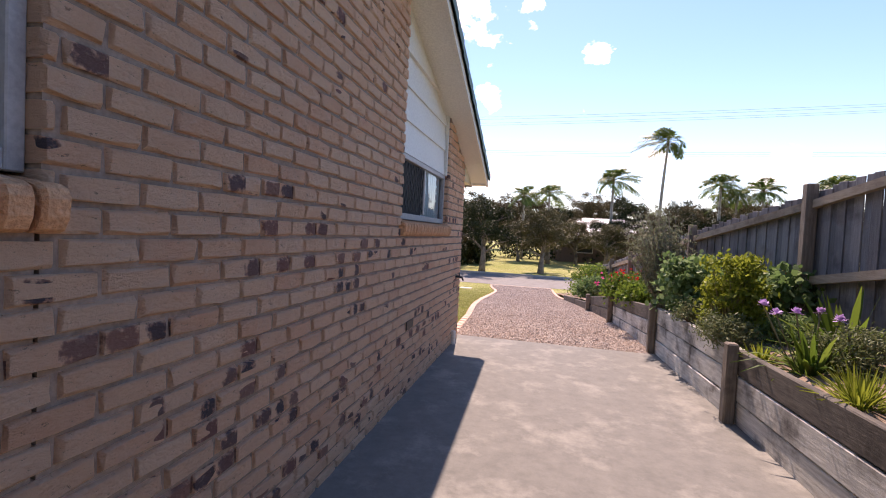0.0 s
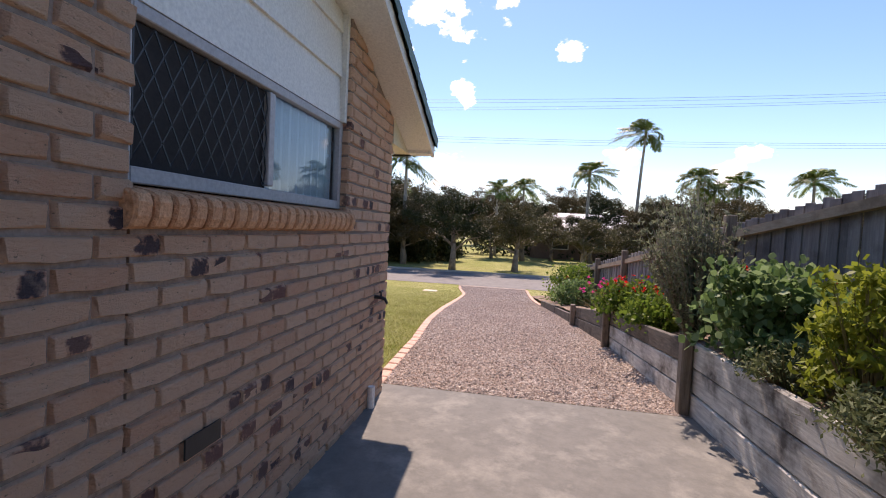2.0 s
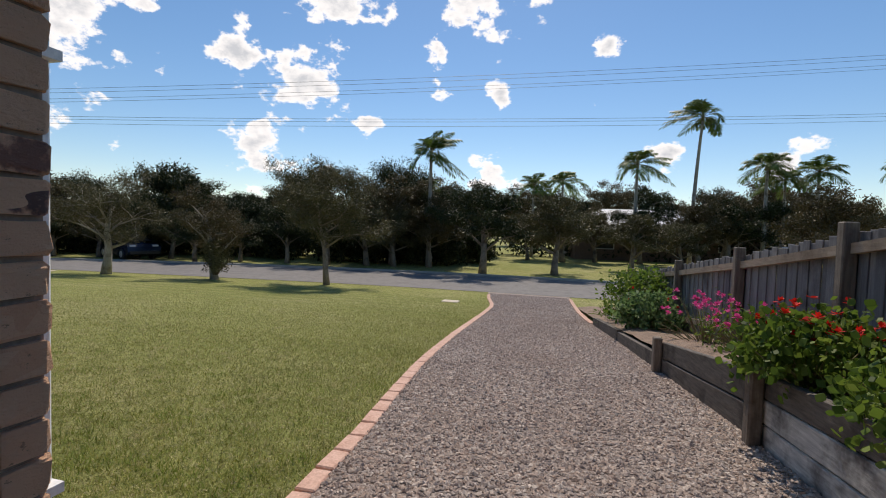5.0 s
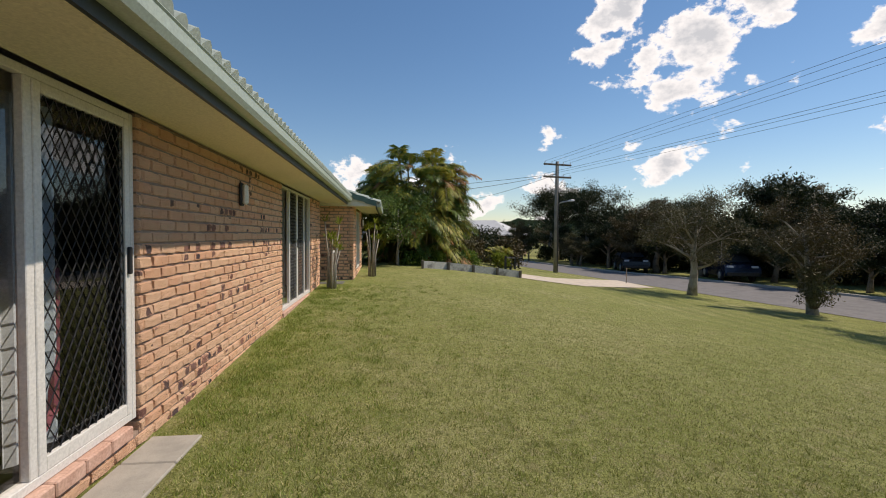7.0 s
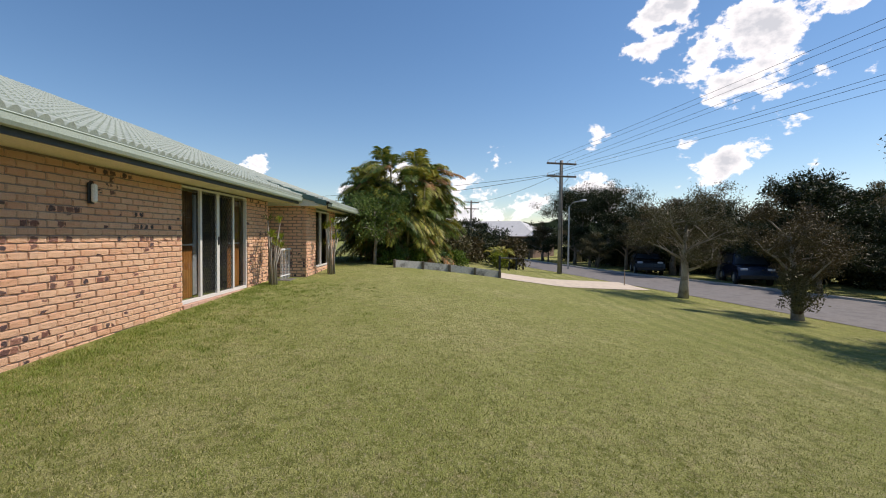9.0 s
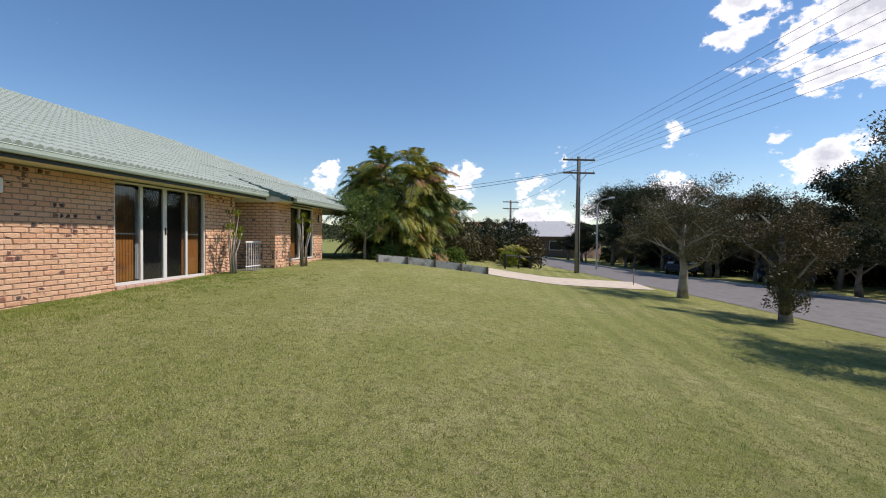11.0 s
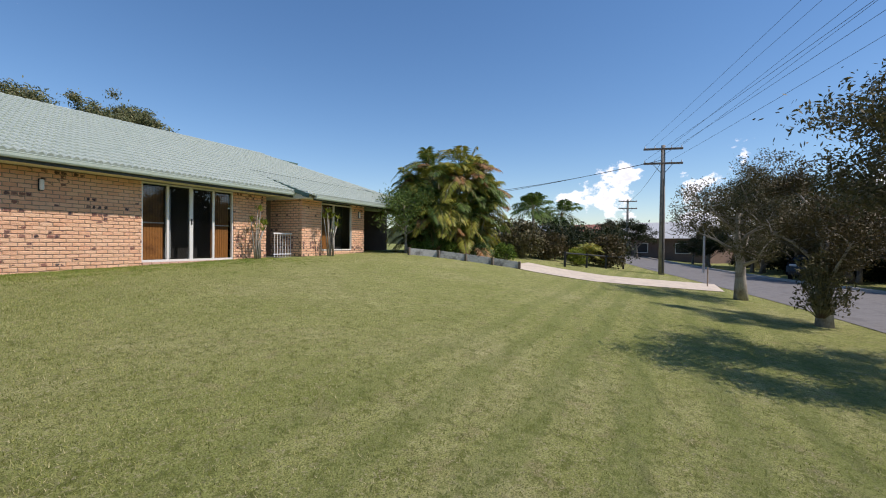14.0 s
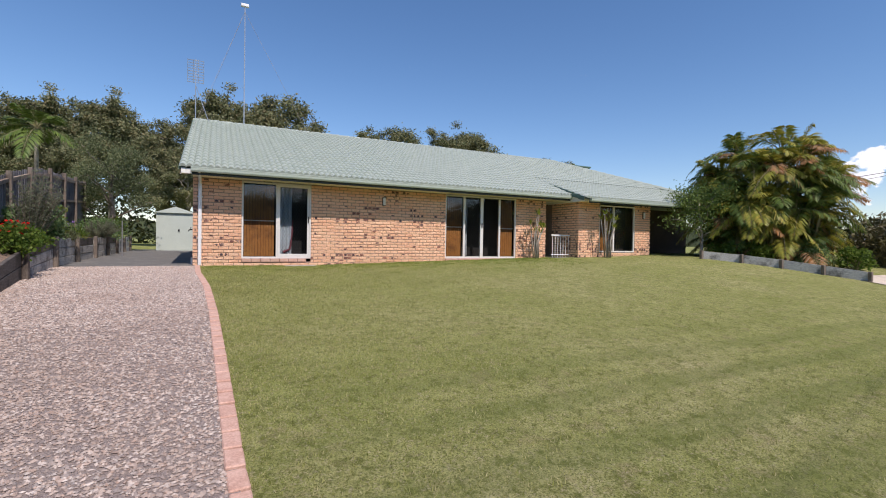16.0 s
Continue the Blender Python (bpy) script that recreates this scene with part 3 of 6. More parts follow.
for x in np.arange(-60, 60, 1.0):
    y0, y1 = road_near(x) + 6.4, road_near(x + 1) + 6.4
    a, b = Vector((x, y0, gz(x, y0))), Vector((x + 0.99, y1, gz(x + 1, y1)))
    kerb.add([a, b, b + Vector((0, .3, 0)), a + Vector((0, .3, 0)), a + Vector((0, .04, .1)), b + Vector((0, .04, .1)), b + Vector((0, .3, .1)), a + Vector((0, .3, .1))],
             [(4, 5, 6, 7), (0, 1, 5, 4), (1, 2, 6, 5), (2, 3, 7, 6), (3, 0, 4, 7)])
solid("kerb", kerb, M_PAVER, "low grey concrete kerb along the street", "kerb", "structure")
solid("gravel_drive", sheet([0, .2, .4, .6, .8, 1.0], list(np.arange(0.2, 17.01, 0.4)), 0.016,
                            lambda u, y: (edge_x(y) + u * (right_x(y) - edge_x(y)) * 1.0, y)), M_GRAVELBED,
      "driveway of pinkish grey crushed gravel", "gravel", "structure")
slab = Shape().chamfer_box(-0.1, -16, -0.2, 3.45, 0.18, 0.022, 0.01)
solid("driveway_slab", slab, M_SLAB, "stained brown-grey concrete driveway slab", "driveway", "structure")
solid("pale_driveway", sheet([0, .5, 1.0], list(np.arange(6.2, 14.6, 0.7)), 0.02, lambda u, y: (float(np.interp(y, [6.2, 7.4, 9.5, 12.8, 14.6], [-17.4, -17.0, -17.35, -18.9, -19.8])) - u * 3.6, y)), M_PALE,
      "pale cream concrete driveway beside the lawn", "driveway", "structure")

# ---- the house ----
COURSE, BRICK = 0.0865, 0.24
GUT_Y, GUT_Z, RIDGE_Y, RIDGE_Z = 0.62, 2.36, -6.0, 4.98
PITCH = (RIDGE_Z - GUT_Z) / (GUT_Y - RIDGE_Y)


def roof_z(y):
    return GUT_Z + (GUT_Y - abs(y - RIDGE_Y) - RIDGE_Y) * PITCH if y < RIDGE_Y else GUT_Z + (GUT_Y - y) * PITCH


def brick_verts(w, h, d, rng, rough=0.0065):
    """A worn brick, front face towards -y at y=0, standing from x=0, z=0; d deep."""
    j = lambda: rng.uniform(-rough, rough)  # noqa: E731
    c = 0.009
    ring = [(0, d, 0), (w, d, 0), (w, d, h), (0, d, h)]
    rim = [(j() * .6, 0.016, j() * .7), (w + j() * .6, 0.016, j() * .7), (w + j() * .6, 0.016, h + j() * .7), (j() * .6, 0.016, h + j() * .7)]
    top = [(c + j(), j() * .7, c + j()), (w / 2 + j(), j() * .7, c * .7 + j()), (w - c + j(), j() * .7, c + j()),
           (w - c + j(), j() * .7, h - c + j()), (w / 2 + j(), j() * .7, h - c * .7 + j()), (c + j(), j() * .7, h - c + j())]
    vs = ring + rim + top
    fs = [(0, 4, 7, 3), (1, 2, 6, 5), (0, 1, 5, 4), (3, 7, 6, 2), (4, 5, 10, 9, 8), (5, 6, 11, 10), (6, 7, 13, 12, 11), (7, 4, 8, 13), (8, 9, 12, 13), (9, 10, 11, 12)]
    return vs, fs


def lay_bricks(wall, u0, u1, z0, ztop, holes, place, near, seed, depth=0.10, shift=0.0):
    """Running-bond bricks on a wall. place: matrix from (u, -out, z) to the world; near(u, z) picks those that become single parts.
    holes: rectangles left open; ztop(u): where the wall ends above."""
    rng = random.Random(seed)
    joined, count = Shape(), 0
    variants = {}
    courses = int(4.6 / COURSE)
    for k in range(courses):
        z = z0 + k * COURSE
        spans = [(u0, u1)]
        for a, b, lo, hi in holes:
            if z + COURSE * 0.6 > lo and z + COURSE * 0.4 < hi:
                spans = [s for p, q in spans for s in ((p, min(q, a)), (max(p, b), q)) if s[1] - s[0] > 0.03]
        for p, q in spans:
            first = math.floor((p - shift) / BRICK) - 1
            u = first * BRICK + (BRICK / 2 if k % 2 else 0) + shift
            while u < q:
                a, b = max(u, p), min(u + BRICK - 0.013, q)
                u += BRICK
                if b - a < 0.035 or z + COURSE > min(ztop(a), ztop(b)) + 0.03:
                    continue
                w, h = b - a, COURSE - 0.014
                m = place @ Matrix.Translation((a, 0, z + rng.uniform(-.001, .001)))
                if near(a, z) and count < 300:
                    key = (round(w, 2), rng.randrange(4))
                    if key not in variants:
                        vs, fs = brick_verts(key[0], h, depth, rng)
                        variants[key] = Shape().add(vs, fs).mesh("brick", M_BRICK_O)
                    ob = part("brick", variants[key], None, wall)
                    ob.matrix_basis = m
                    count += 1
                else:
                    vs, fs = brick_verts(w, h, depth, rng)
                    joined.add([m @ Vector(v) for v in vs], fs)
    ob = part("brickwork", joined, M_BRICK_I, wall)
    ob["kind"] = "stuff"


# wall frames: local x along the wall, local -y outwards
SIDE = Matrix(((0, -1, 0, 0), (1, 0, 0, 0), (0, 0, 1, 0), (0, 0, 0, 1)))      # u = y, out = +x
FRONT = Matrix(((-1, 0, 0, 0), (0, -1, 0, 0), (0, 0, 1, 0), (0, 0, 0, 1)))    # u = -x, out = +y
WIN_B, WIN_A = (-2.76, -1.02), (-8.3, -5.57)
SILL_Z, HEAD_Z = 1.62, 2.20
D1, W2, W3 = (1.13, 2.92), (7.13, 9.87), (13.0, 14.80)
DOOR_Z, SOFFIT_Z = (0.19, 2.245), 2.26


def wall_top_side(u):
    return roof_z(u) - 0.06


# side wall: mortar body in blocks round its two window bays
wall_side = Shape()
for a, b, lo, hi in ((-12.0, WIN_A[0], -.2, 0), (WIN_A[0], WIN_A[1], -.2, SILL_Z - .13), (WIN_A[1], WIN_B[0], -.2, 0), (WIN_B[0], WIN_B[1], -.2, SILL_Z - .13), (WIN_B[1], -0.004, -.2, 0)):
    pa, pb = a + 0.006, b - 0.006
    ta = hi if hi else roof_z(pa) - 0.02
    tb = hi if hi else roof_z(pb) - 0.02
    pts = [(pa, ta), (pb, tb)]
    if pa < RIDGE_Y < pb and not hi:
        pts = [(pa, ta), (RIDGE_Y, roof_z(RIDGE_Y)), (pb, tb)]
    n = len(pts) + 2
    loop = [(pa, -.2), (pb, -.2)] + pts[::-1]
    wall_side.add([(-0.015, y, z) for y, z in loop] + [(-0.11, y, z) for y, z in loop], [tuple(range(n)), tuple(range(n, 2 * n))[::-1]] + [(i, i + n, (i + 1) % n + n, (i + 1) % n) for i in range(n)])
wall_side = solid("wall_side", wall_side, M_MORTAR, "gable wall of worn orange-tan clinker bricks with dark burn marks", "brick wall", "structure")

front_body = Shape()
for a, b, lo, hi in ((0.11, D1[0], -.2, SOFFIT_Z), (D1[0], D1[1], -.2, DOOR_Z[0] - .09), (D1[1], W2[0], -.2, SOFFIT_Z), (W2[0], W2[1], -.2, DOOR_Z[0] - .09), (W2[1], 11.16, -.2, SOFFIT_Z)):
    front_body.box(-b + .006, -0.11, lo, -a - .006, -0.016, hi)
wall_front = solid("wall_front", front_body, M_MORTAR, "front wall of orange-tan clinker bricks with dark burn marks", "brick wall", "structure")

WY = 0.75
wing = Shape()
for a, b, lo, hi in ((12.0, W3[0], -.2, 2.22), (W3[0], W3[1], -.2, 0.42), (W3[1], 15.62, -.2, 2.22)):
    wing.box(-b + .006, WY - 0.11, lo, -a - .006, WY - .016, hi)
wing.box(-12.10, -1.2, -.2, -12.007, WY - .12, 2.22)
wing.box(-15.62, -1.2, -.2, -15.52, WY - .12, 2.22)
wall_wing = solid("wall_wing", wing, M_MORTAR, "forward wing wall of orange-tan clinker bricks", "brick wall", "structure")

back = Shape().box(-15.6, -12.0, -.2, -0.12, -11.9, 2.4).box(-15.62, -12, -.2, -15.52, -1.2, 2.3)
solid("wall_rear", back, M_FARWALL, "rear brick wall closing the house", "brick wall", "structure")

# room behind the glass, its lack of light painted as near-black surfaces
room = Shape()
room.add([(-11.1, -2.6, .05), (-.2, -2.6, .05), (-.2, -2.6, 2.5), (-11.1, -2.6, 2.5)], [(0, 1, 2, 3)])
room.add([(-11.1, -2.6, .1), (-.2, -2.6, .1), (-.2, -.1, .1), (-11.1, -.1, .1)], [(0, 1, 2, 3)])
solid("wall_inner", room, M_ROOM, "interior wall and floor behind the glass, painted near black for shade", "wall", "structure")
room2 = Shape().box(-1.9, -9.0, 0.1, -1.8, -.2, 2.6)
solid("wall_inner_side", room2, M_ROOM, "interior wall behind the side windows, painted near black for shade", "wall", "structure")
solid("wall_inner_wing", Shape().box(-15.5, -1.3, 0.1, -12.15, -1.2, 2.2), M_ROOM, "interior wall behind the wing window, painted near black for shade", "wall", "structure")

# ---- roof ----
house_roof = thing("roof", "pale green painted concrete tile roof over the brick house", "roof", kind="structure")


def slope(x0, x1, gut_y, gut_z, ridge_y, ridge_z, thick=0.05):
    s = Shape()
    a = [(x0, gut_y, gut_z), (x1, gut_y, gut_z), (x1, ridge_y, ridge_z), (x0, ridge_y, ridge_z)]
    s.add(a + [(x, y, z - thick) for x, y, z in a], [(0, 1, 2, 3), (7, 6, 5, 4), (0, 4, 5, 1), (1, 5, 6, 2), (2, 6, 7, 3), (3, 7, 4, 0)])
    return s


deck = slope(0.25, -11.75, GUT_Y, GUT_Z + .03, RIDGE_Y, RIDGE_Z)
deck.add(*[slope(0.25, -19, -12.62, GUT_Z + .03, RIDGE_Y, RIDGE_Z).v, slope(0.25, -19, -12.62, GUT_Z, RIDGE_Y, RIDGE_Z).f])
WG_Y, WG_Z = 1.36, 2.24
WR_Z = RIDGE_Z
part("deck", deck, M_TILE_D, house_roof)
MERGE_Y = -1.6
MERGE_Z = roof_z(MERGE_Y)
HIP_MX = -20.8 + 4.3 * (WG_Y - MERGE_Y) / (WG_Y - RIDGE_Y)
wing_deck = Shape().add([(-11.7, WG_Y, WG_Z + .02), (-20.8, WG_Y, WG_Z + .02), (HIP_MX, MERGE_Y, MERGE_Z), (-11.7, MERGE_Y, MERGE_Z), (-16.5, RIDGE_Y, RIDGE_Z), (-11.7, RIDGE_Y, RIDGE_Z), (-20.8, -10, WG_Z)],
                        [(0, 1, 2, 3), (3, 2, 4, 5), (1, 6, 4, 2)])
part("wing_deck", wing_deck, M_TILE_O, house_roof)


def tile_shape(w, l):
    """One concrete roof tile: two rolls wide, lapped front lip. Runs from the lip at y=0 up to y=-l."""
    s = Shape()
    n = 8
    prof = [(w * i / n, 0.058 * abs(math.sin(2 * math.pi * i / n))) for i in range(n + 1)]
    vs = [(x, 0, z + 0.034) for x, z in prof] + [(x, -l - 0.03, z + 0.004) for x, z in prof] + [(x, 0, z * 0.3) for x, z in prof]
    fs = [(i, i + 1, i + n + 2, i + n + 1) for i in range(n)] + [(i + 2 * n + 2, i + 2 * n + 3, i + 1, i) for i in range(n)]
    return s.add(vs, fs)


def lay_tiles(x0, x1, gy, gz0, ry, rz, near, hip=None):
    run, fall = gy - ry, rz - gz0
    length = math.hypot(run, fall)
    ang = math.degrees(math.atan2(fall, run))
    TW, TL = 0.30, 0.33
    one = tile_shape(TW - 0.003, TL).mesh("roof_tile", M_TILE_O)
    base = tile_shape(TW - 0.003, TL)
    joined, count = Shape(), 0
    for r in range(int(length / TL) + 1):
        y = gy - (r * TL) * run / length
        z = gz0 + (r * TL) * fall / length
        for c in range(int(abs(x1 - x0) / TW)):
            x = x0 - (c + 1) * TW
            if hip and x < hip(y):
                continue
            m = pose(x, y + 0.02, z + 0.012, -ang) @ pose(0, 0, random.uniform(-.002, .002), 0, random.uniform(-.3, .3))
            if near(x, r) and count < 300:
                part("roof_tile", one, None, house_roof).matrix_basis = m
                count += 1
            else:
                joined.add([m @ Vector(p) for p in base.v], base.f)
    ob = part("tiling", joined, M_TILE_O, house_roof, smooth=False)
    ob["kind"] = "stuff"


ridge = Shape()
for i in range(30):
    x = 0.27 - i * 0.41
    ridge.tube([(x, RIDGE_Y, RIDGE_Z + 0.0), (x - 0.43, RIDGE_Y, RIDGE_Z + 0.015)], [0.10, 0.115], 8)
for i in range(11):
    x = -11.7 - i * 0.43
    ridge.tube([(x, RIDGE_Y, WR_Z - .02), (x - 0.45, RIDGE_Y, WR_Z)], [0.10, 0.115], 8)
for i in range(20):
    t0, t1 = i / 20, (i + 1) / 20
    p, q = Vector((-16.5, RIDGE_Y, WR_Z)), Vector((-20.8, WG_Y, WG_Z + .05))
    ridge.tube([p.lerp(q, t0), p.lerp(q, t1)], [0.09, 0.11], 7)
part("ridge_capping", ridge, M_TILE_O, house_roof, "pale green ridge tiles")
verge = Shape()
for i in range(21):
    t = i / 21
    y, z = GUT_Y - t * (GUT_Y - RIDGE_Y), GUT_Z + t * (RIDGE_Z - GUT_Z)
    dy, dz = -(GUT_Y - RIDGE_Y) / 21, (RIDGE_Z - GUT_Z) / 21
    for xx, w in ((0.28, .14),):
        verge.add([(xx, y, z + .075), (xx - w, y, z + .09), (xx - w, y + dy, z + dz + .06), (xx, y + dy, z + dz + .045), (xx, y, z - .03), (xx, y + dy, z + dz - .06)],
                  [(0, 1, 2, 3), (4, 0, 3, 5), (4, 1, 0)])
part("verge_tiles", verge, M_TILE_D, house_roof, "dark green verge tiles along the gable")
verge2 = Shape()
for i in range(9):
    t = i / 9 * .92
    y, z = WG_Y - t * (WG_Y - MERGE_Y), WG_Z + t * (MERGE_Z - WG_Z)
    dy, dz = -(WG_Y - MERGE_Y) * .92 / 9, (MERGE_Z - WG_Z) * .92 / 9
    verge2.add([(-11.66, y, z + .10), (-11.9, y, z + .115), (-11.9, y + dy, z + dz + .085), (-11.66, y + dy, z + dz + .07), (-11.66, y, z - .04), (-11.66, y + dy, z + dz - .07)],
               [(0, 1, 2, 3), (4, 0, 3, 5)])
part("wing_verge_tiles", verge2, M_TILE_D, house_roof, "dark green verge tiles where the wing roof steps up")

# sloping gable soffit and its white barge
gs = Shape()
s0, s1 = (GUT_Y - .1, roof_z(GUT_Y) - .075), (RIDGE_Y, roof_z(RIDGE_Y) - .10)
gs.add([(-.095, s0[0], s0[1]), (.23, s0[0], s0[1]), (.23, s1[0], s1[1]), (-.095, s1[0], s1[1])], [(3, 2, 1, 0)])
gs.add([(-.02, -12.5, s0[1]), (.23, -12.5, s0[1]), (.23, s1[0], s1[1]), (-.02, s1[0], s1[1])], [(0, 1, 2, 3)])
gs.box(0.0, GUT_Y - .11, GUT_Z - .10, .225, GUT_Y + .04, GUT_Z + .02)
gs.add([(.25, GUT_Y, GUT_Z - .12), (.25, GUT_Y, GUT_Z + .03), (.25, RIDGE_Y, RIDGE_Z + .0), (.25, RIDGE_Y, RIDGE_Z - .16), (.22, GUT_Y, GUT_Z - .12), (.22, RIDGE_Y, RIDGE_Z - .16)],
       [(0, 1, 2, 3), (0, 3, 5, 4)])
part("gable_soffit", gs, M_CREAM, house_roof, "cream gable soffit and barge board")
es = Shape().box(-11.75, 0.0, SOFFIT_Z, 0.0, GUT_Y - .02, SOFFIT_Z + .02)
es.add([(-.004, .004, SOFFIT_Z), (-.004, GUT_Y - .03, SOFFIT_Z), (-.004, GUT_Y - .03, roof_z(GUT_Y - .03) - .09), (-.004, .004, roof_z(.004) - .09)], [(0, 1, 2, 3)])
part("eave_soffit", es, M_SOFFIT, house_roof, "cream painted eave soffit")
part("wing_soffit", Shape().box(-20.7, WY, 2.21, -11.9, WG_Y - .02, 2.23), M_SOFFIT, house_roof, "cream painted eave soffit")
gut = Shape()
for x0, x1, y, z in ((0.02, -11.75, GUT_Y, GUT_Z), (-11.9, -20.8, WG_Y, WG_Z)):
    prof = [(-.005, -.055), (.085, -.055), (.105, -.02), (.112, .035), (.12, .045), (.112, .055), (.098, .04), (-.005, .02)]
    n = len(prof)
    gut.add([(x, y + a, z + b) for x in (x0, x1) for a, b in prof], [(i, (i + 1) % n, (i + 1) % n + n, i + n) for i in range(n)] + [tuple(range(n)), tuple(range(n, 2 * n))[::-1]])
part("gutter", gut, M_GUTTER, house_roof, "pale green metal eaves gutter")
# fascia carries the gutter's shade as near-black paint
part("fascia", Shape().box(-11.75, GUT_Y - .03, SOFFIT_Z - .02, 0.0, GUT_Y - .006, GUT_Z + .0).box(-20.7, WG_Y - .03, WG_Z - .1, -11.9, WG_Y - .006, WG_Z), M_GUTTERSHADE, house_roof, "fascia board painted near black for the shade under the gutter")
part("porch_gable", Shape().box(-11.98, -0.9, 2.2, -11.72, WG_Y - .1, 2.42), M_CREAM, house_roof, "cream boxed beam over the porch")
solid("ceiling", Shape().box(-15.5, -11.9, 2.45, -.12, -.12, 2.5), M_CREAM, "plain ceiling inside the house", "ceiling", "structure")

# ---- porch ----
solid("porch_floor", Shape().chamfer_box(-12.0, -1.2, -.1, -11.16, 0.55, 0.24), M_SLAB, "shaded concrete porch floor", "floor", "structure")
solid("wall_porch", Shape().box(-12.1, -1.3, 0, -11.05, -1.2, 2.3).box(-11.16, -1.2, 0, -11.05, -.12, 2.3), M_CREAM, "cream wall inside the recessed porch", "wall", "structure")
solid("porch_ceiling", Shape().box(-12.0, -1.2, 2.28, -11.1, .6, 2.3), M_SOFFIT, "cream porch ceiling", "ceiling", "structure")
pd = thing("door_1", "dark glazed entry door in a white frame within the porch", "door", kind="structure")
part("door_leaf", Shape().box(-11.98, -1.19, .25, -11.45, -1.15, 2.12), M_BLACK, pd)
part("door_frame", Shape().box(-11.45, -1.19, .24, -11.38, -1.12, 2.2).box(-12.0, -1.19, 2.12, -11.45, -1.12, 2.2), M_WHITE, pd)
gate = thing("porch_rail", "white metal porch railing with thin uprights", "railing", at=(-11.58, .3, .24))
part("top_rail", Shape().chamfer_box(-.42, -.02, .76, .42, .02, .81, .005), M_WHITE, gate)
part("bottom_rail", Shape().chamfer_box(-.42, -.015, .08, .42, .015, .11, .005), M_WHITE, gate)
for i in range(7):
    part("baluster", Shape().box(-.36 + i * .12 - .008, -.008, 0.0, -.36 + i * .12 + .008, .008, .76), M_WHITE, gate)


# ---- windows and sliding doors ----
def diamond_grille(x0, x1, z0, z1, y, pitch_x=0.075, pitch_z=0.115, r=0.0038):
    """Expanded diamond security mesh: crossing zigzag wires in one mesh."""
    s = Shape()
    nx, nz = int((x1 - x0) / pitch_x), int((z1 - z0) / pitch_z)
    for i in range(nx + 1):
        for side in (1, -1):
            pts = []
            for k in range(2 * nz + 1):
                x = x0 + i * pitch_x + side * (pitch_x / 2 if k % 2 else 0)
                pts.append((min(max(x, x0), x1), y, z0 + k * (z1 - z0) / (2 * nz)))
            s.tube(pts, r, 3)
    return s


def frame_bars(x0, x1, z0, z1, w, y0, y1, sill=None):
    s = Shape()
    s.chamfer_box(x0, y0, z0, x0 + w, y1, z1, .004).chamfer_box(x1 - w, y0, z0, x1, y1, z1, .004)
    s.chamfer_box(x0 + w, y0 + .002, z0, x1 - w, y1 - .002, z0 + (sill or w), .004).chamfer_box(x0 + w, y0 + .002, z1 - w, x1 - w, y1 - .002, z1, .004)
    return s


def pane(x0, x1, z0, z1, y):
    return Shape().add([(x0, y, z0), (x0, y, z1), (x1, y, z1), (x1, y, z0)], [(0, 1, 2, 3)])


def curtain(x0, x1, z0, z1, y, amp=.03, waves=7):
    s = Shape()
    n = waves * 6
    for i in range(n + 1):
        x = x0 + (x1 - x0) * i / n
        yy = y + amp * math.sin(i / 6 * 2 * math.pi)
        s.v += [(x, yy, z0), (x, yy, z1)]
    s.f = [(2 * i, 2 * i + 2, 2 * i + 3, 2 * i + 1) for i in range(n)]
    return s


def no_shadow(ob):
    ob.visible_shadow = False
    return ob


# sliding door near the driveway corner
w1 = thing("window_1", "white-framed sliding glass door with diamond security screen", "sliding door", kind="structure")
a, b, z0, z1 = -D1[1], -D1[0], DOOR_Z[0], DOOR_Z[1]
part("window_frame", frame_bars(a, b, z0, z1, .045, -.10, -.03, .05), M_ALU, w1)
part("fixed_stile", Shape().chamfer_box(-2.06, -.085, z0 + .05, -1.99, -.035, z1 - .045, .004), M_ALU, w1)
no_shadow(part("pane", pane(-2.0, b - .045, z0 + .05, z1 - .045, -.075), M_GLASS, w1))
sd = part("screen_door", frame_bars(a + .05, -2.04, z0 + .052, z1 - .048, .055, -.062, -.028, .075), M_ALU, w1)
part("security_mesh", diamond_grille(a + .105, -2.095, z0 + .127, z1 - .103, -.045), M_BLACK, sd, "black diamond security mesh")
part("handle", Shape().chamfer_box(a + .062, -.03, 1.18, a + .092, -.005, 1.36, .006), M_BLACK, sd, "black door handle")
no_shadow(part("pane", pane(a + .05, -2.03, z0 + .05, z1 - .045, -.09), M_GLASS_BLUE, w1))
bl = thing("timber_blind", "amber-brown slatted blind hanging inside the fixed glass", "blind")
for i in range(11):
    part("slat", Shape().chamfer_box(-1.955 + i * .07, -.19, z0 + .06, -1.955 + i * .07 + .064, -.18, z1 - .08, .003), M_BLIND, bl)
part("rail", Shape().box(-1.955, -.165, 1.2, -1.19, -.155, 1.225), M_CREAM, bl, "pale horizontal rail")
cu = thing("curtain", "pale patterned curtain inside the sliding door", "curtain")
part("cloth", curtain(-2.42, -2.05, z0 + .08, z1 - .1, -.2, .02, 4), M_CURTAIN, cu)
part("hem", Shape().tube([(-2.45, -.21, 1.25), (-2.42, -.2, .8), (-2.38, -.19, .45), (-2.2, -.17, .36)], [.02, .025, .03, .045], 6), M_PINKCLOTH, cu, "maroon edge cloth")
# near-black sheet close behind the glass: the room's shade as colour
part("room_shade_panel", Shape().box(-D1[1], -.5, z0, -D1[0], -.48, z1), M_ROOM, w1)

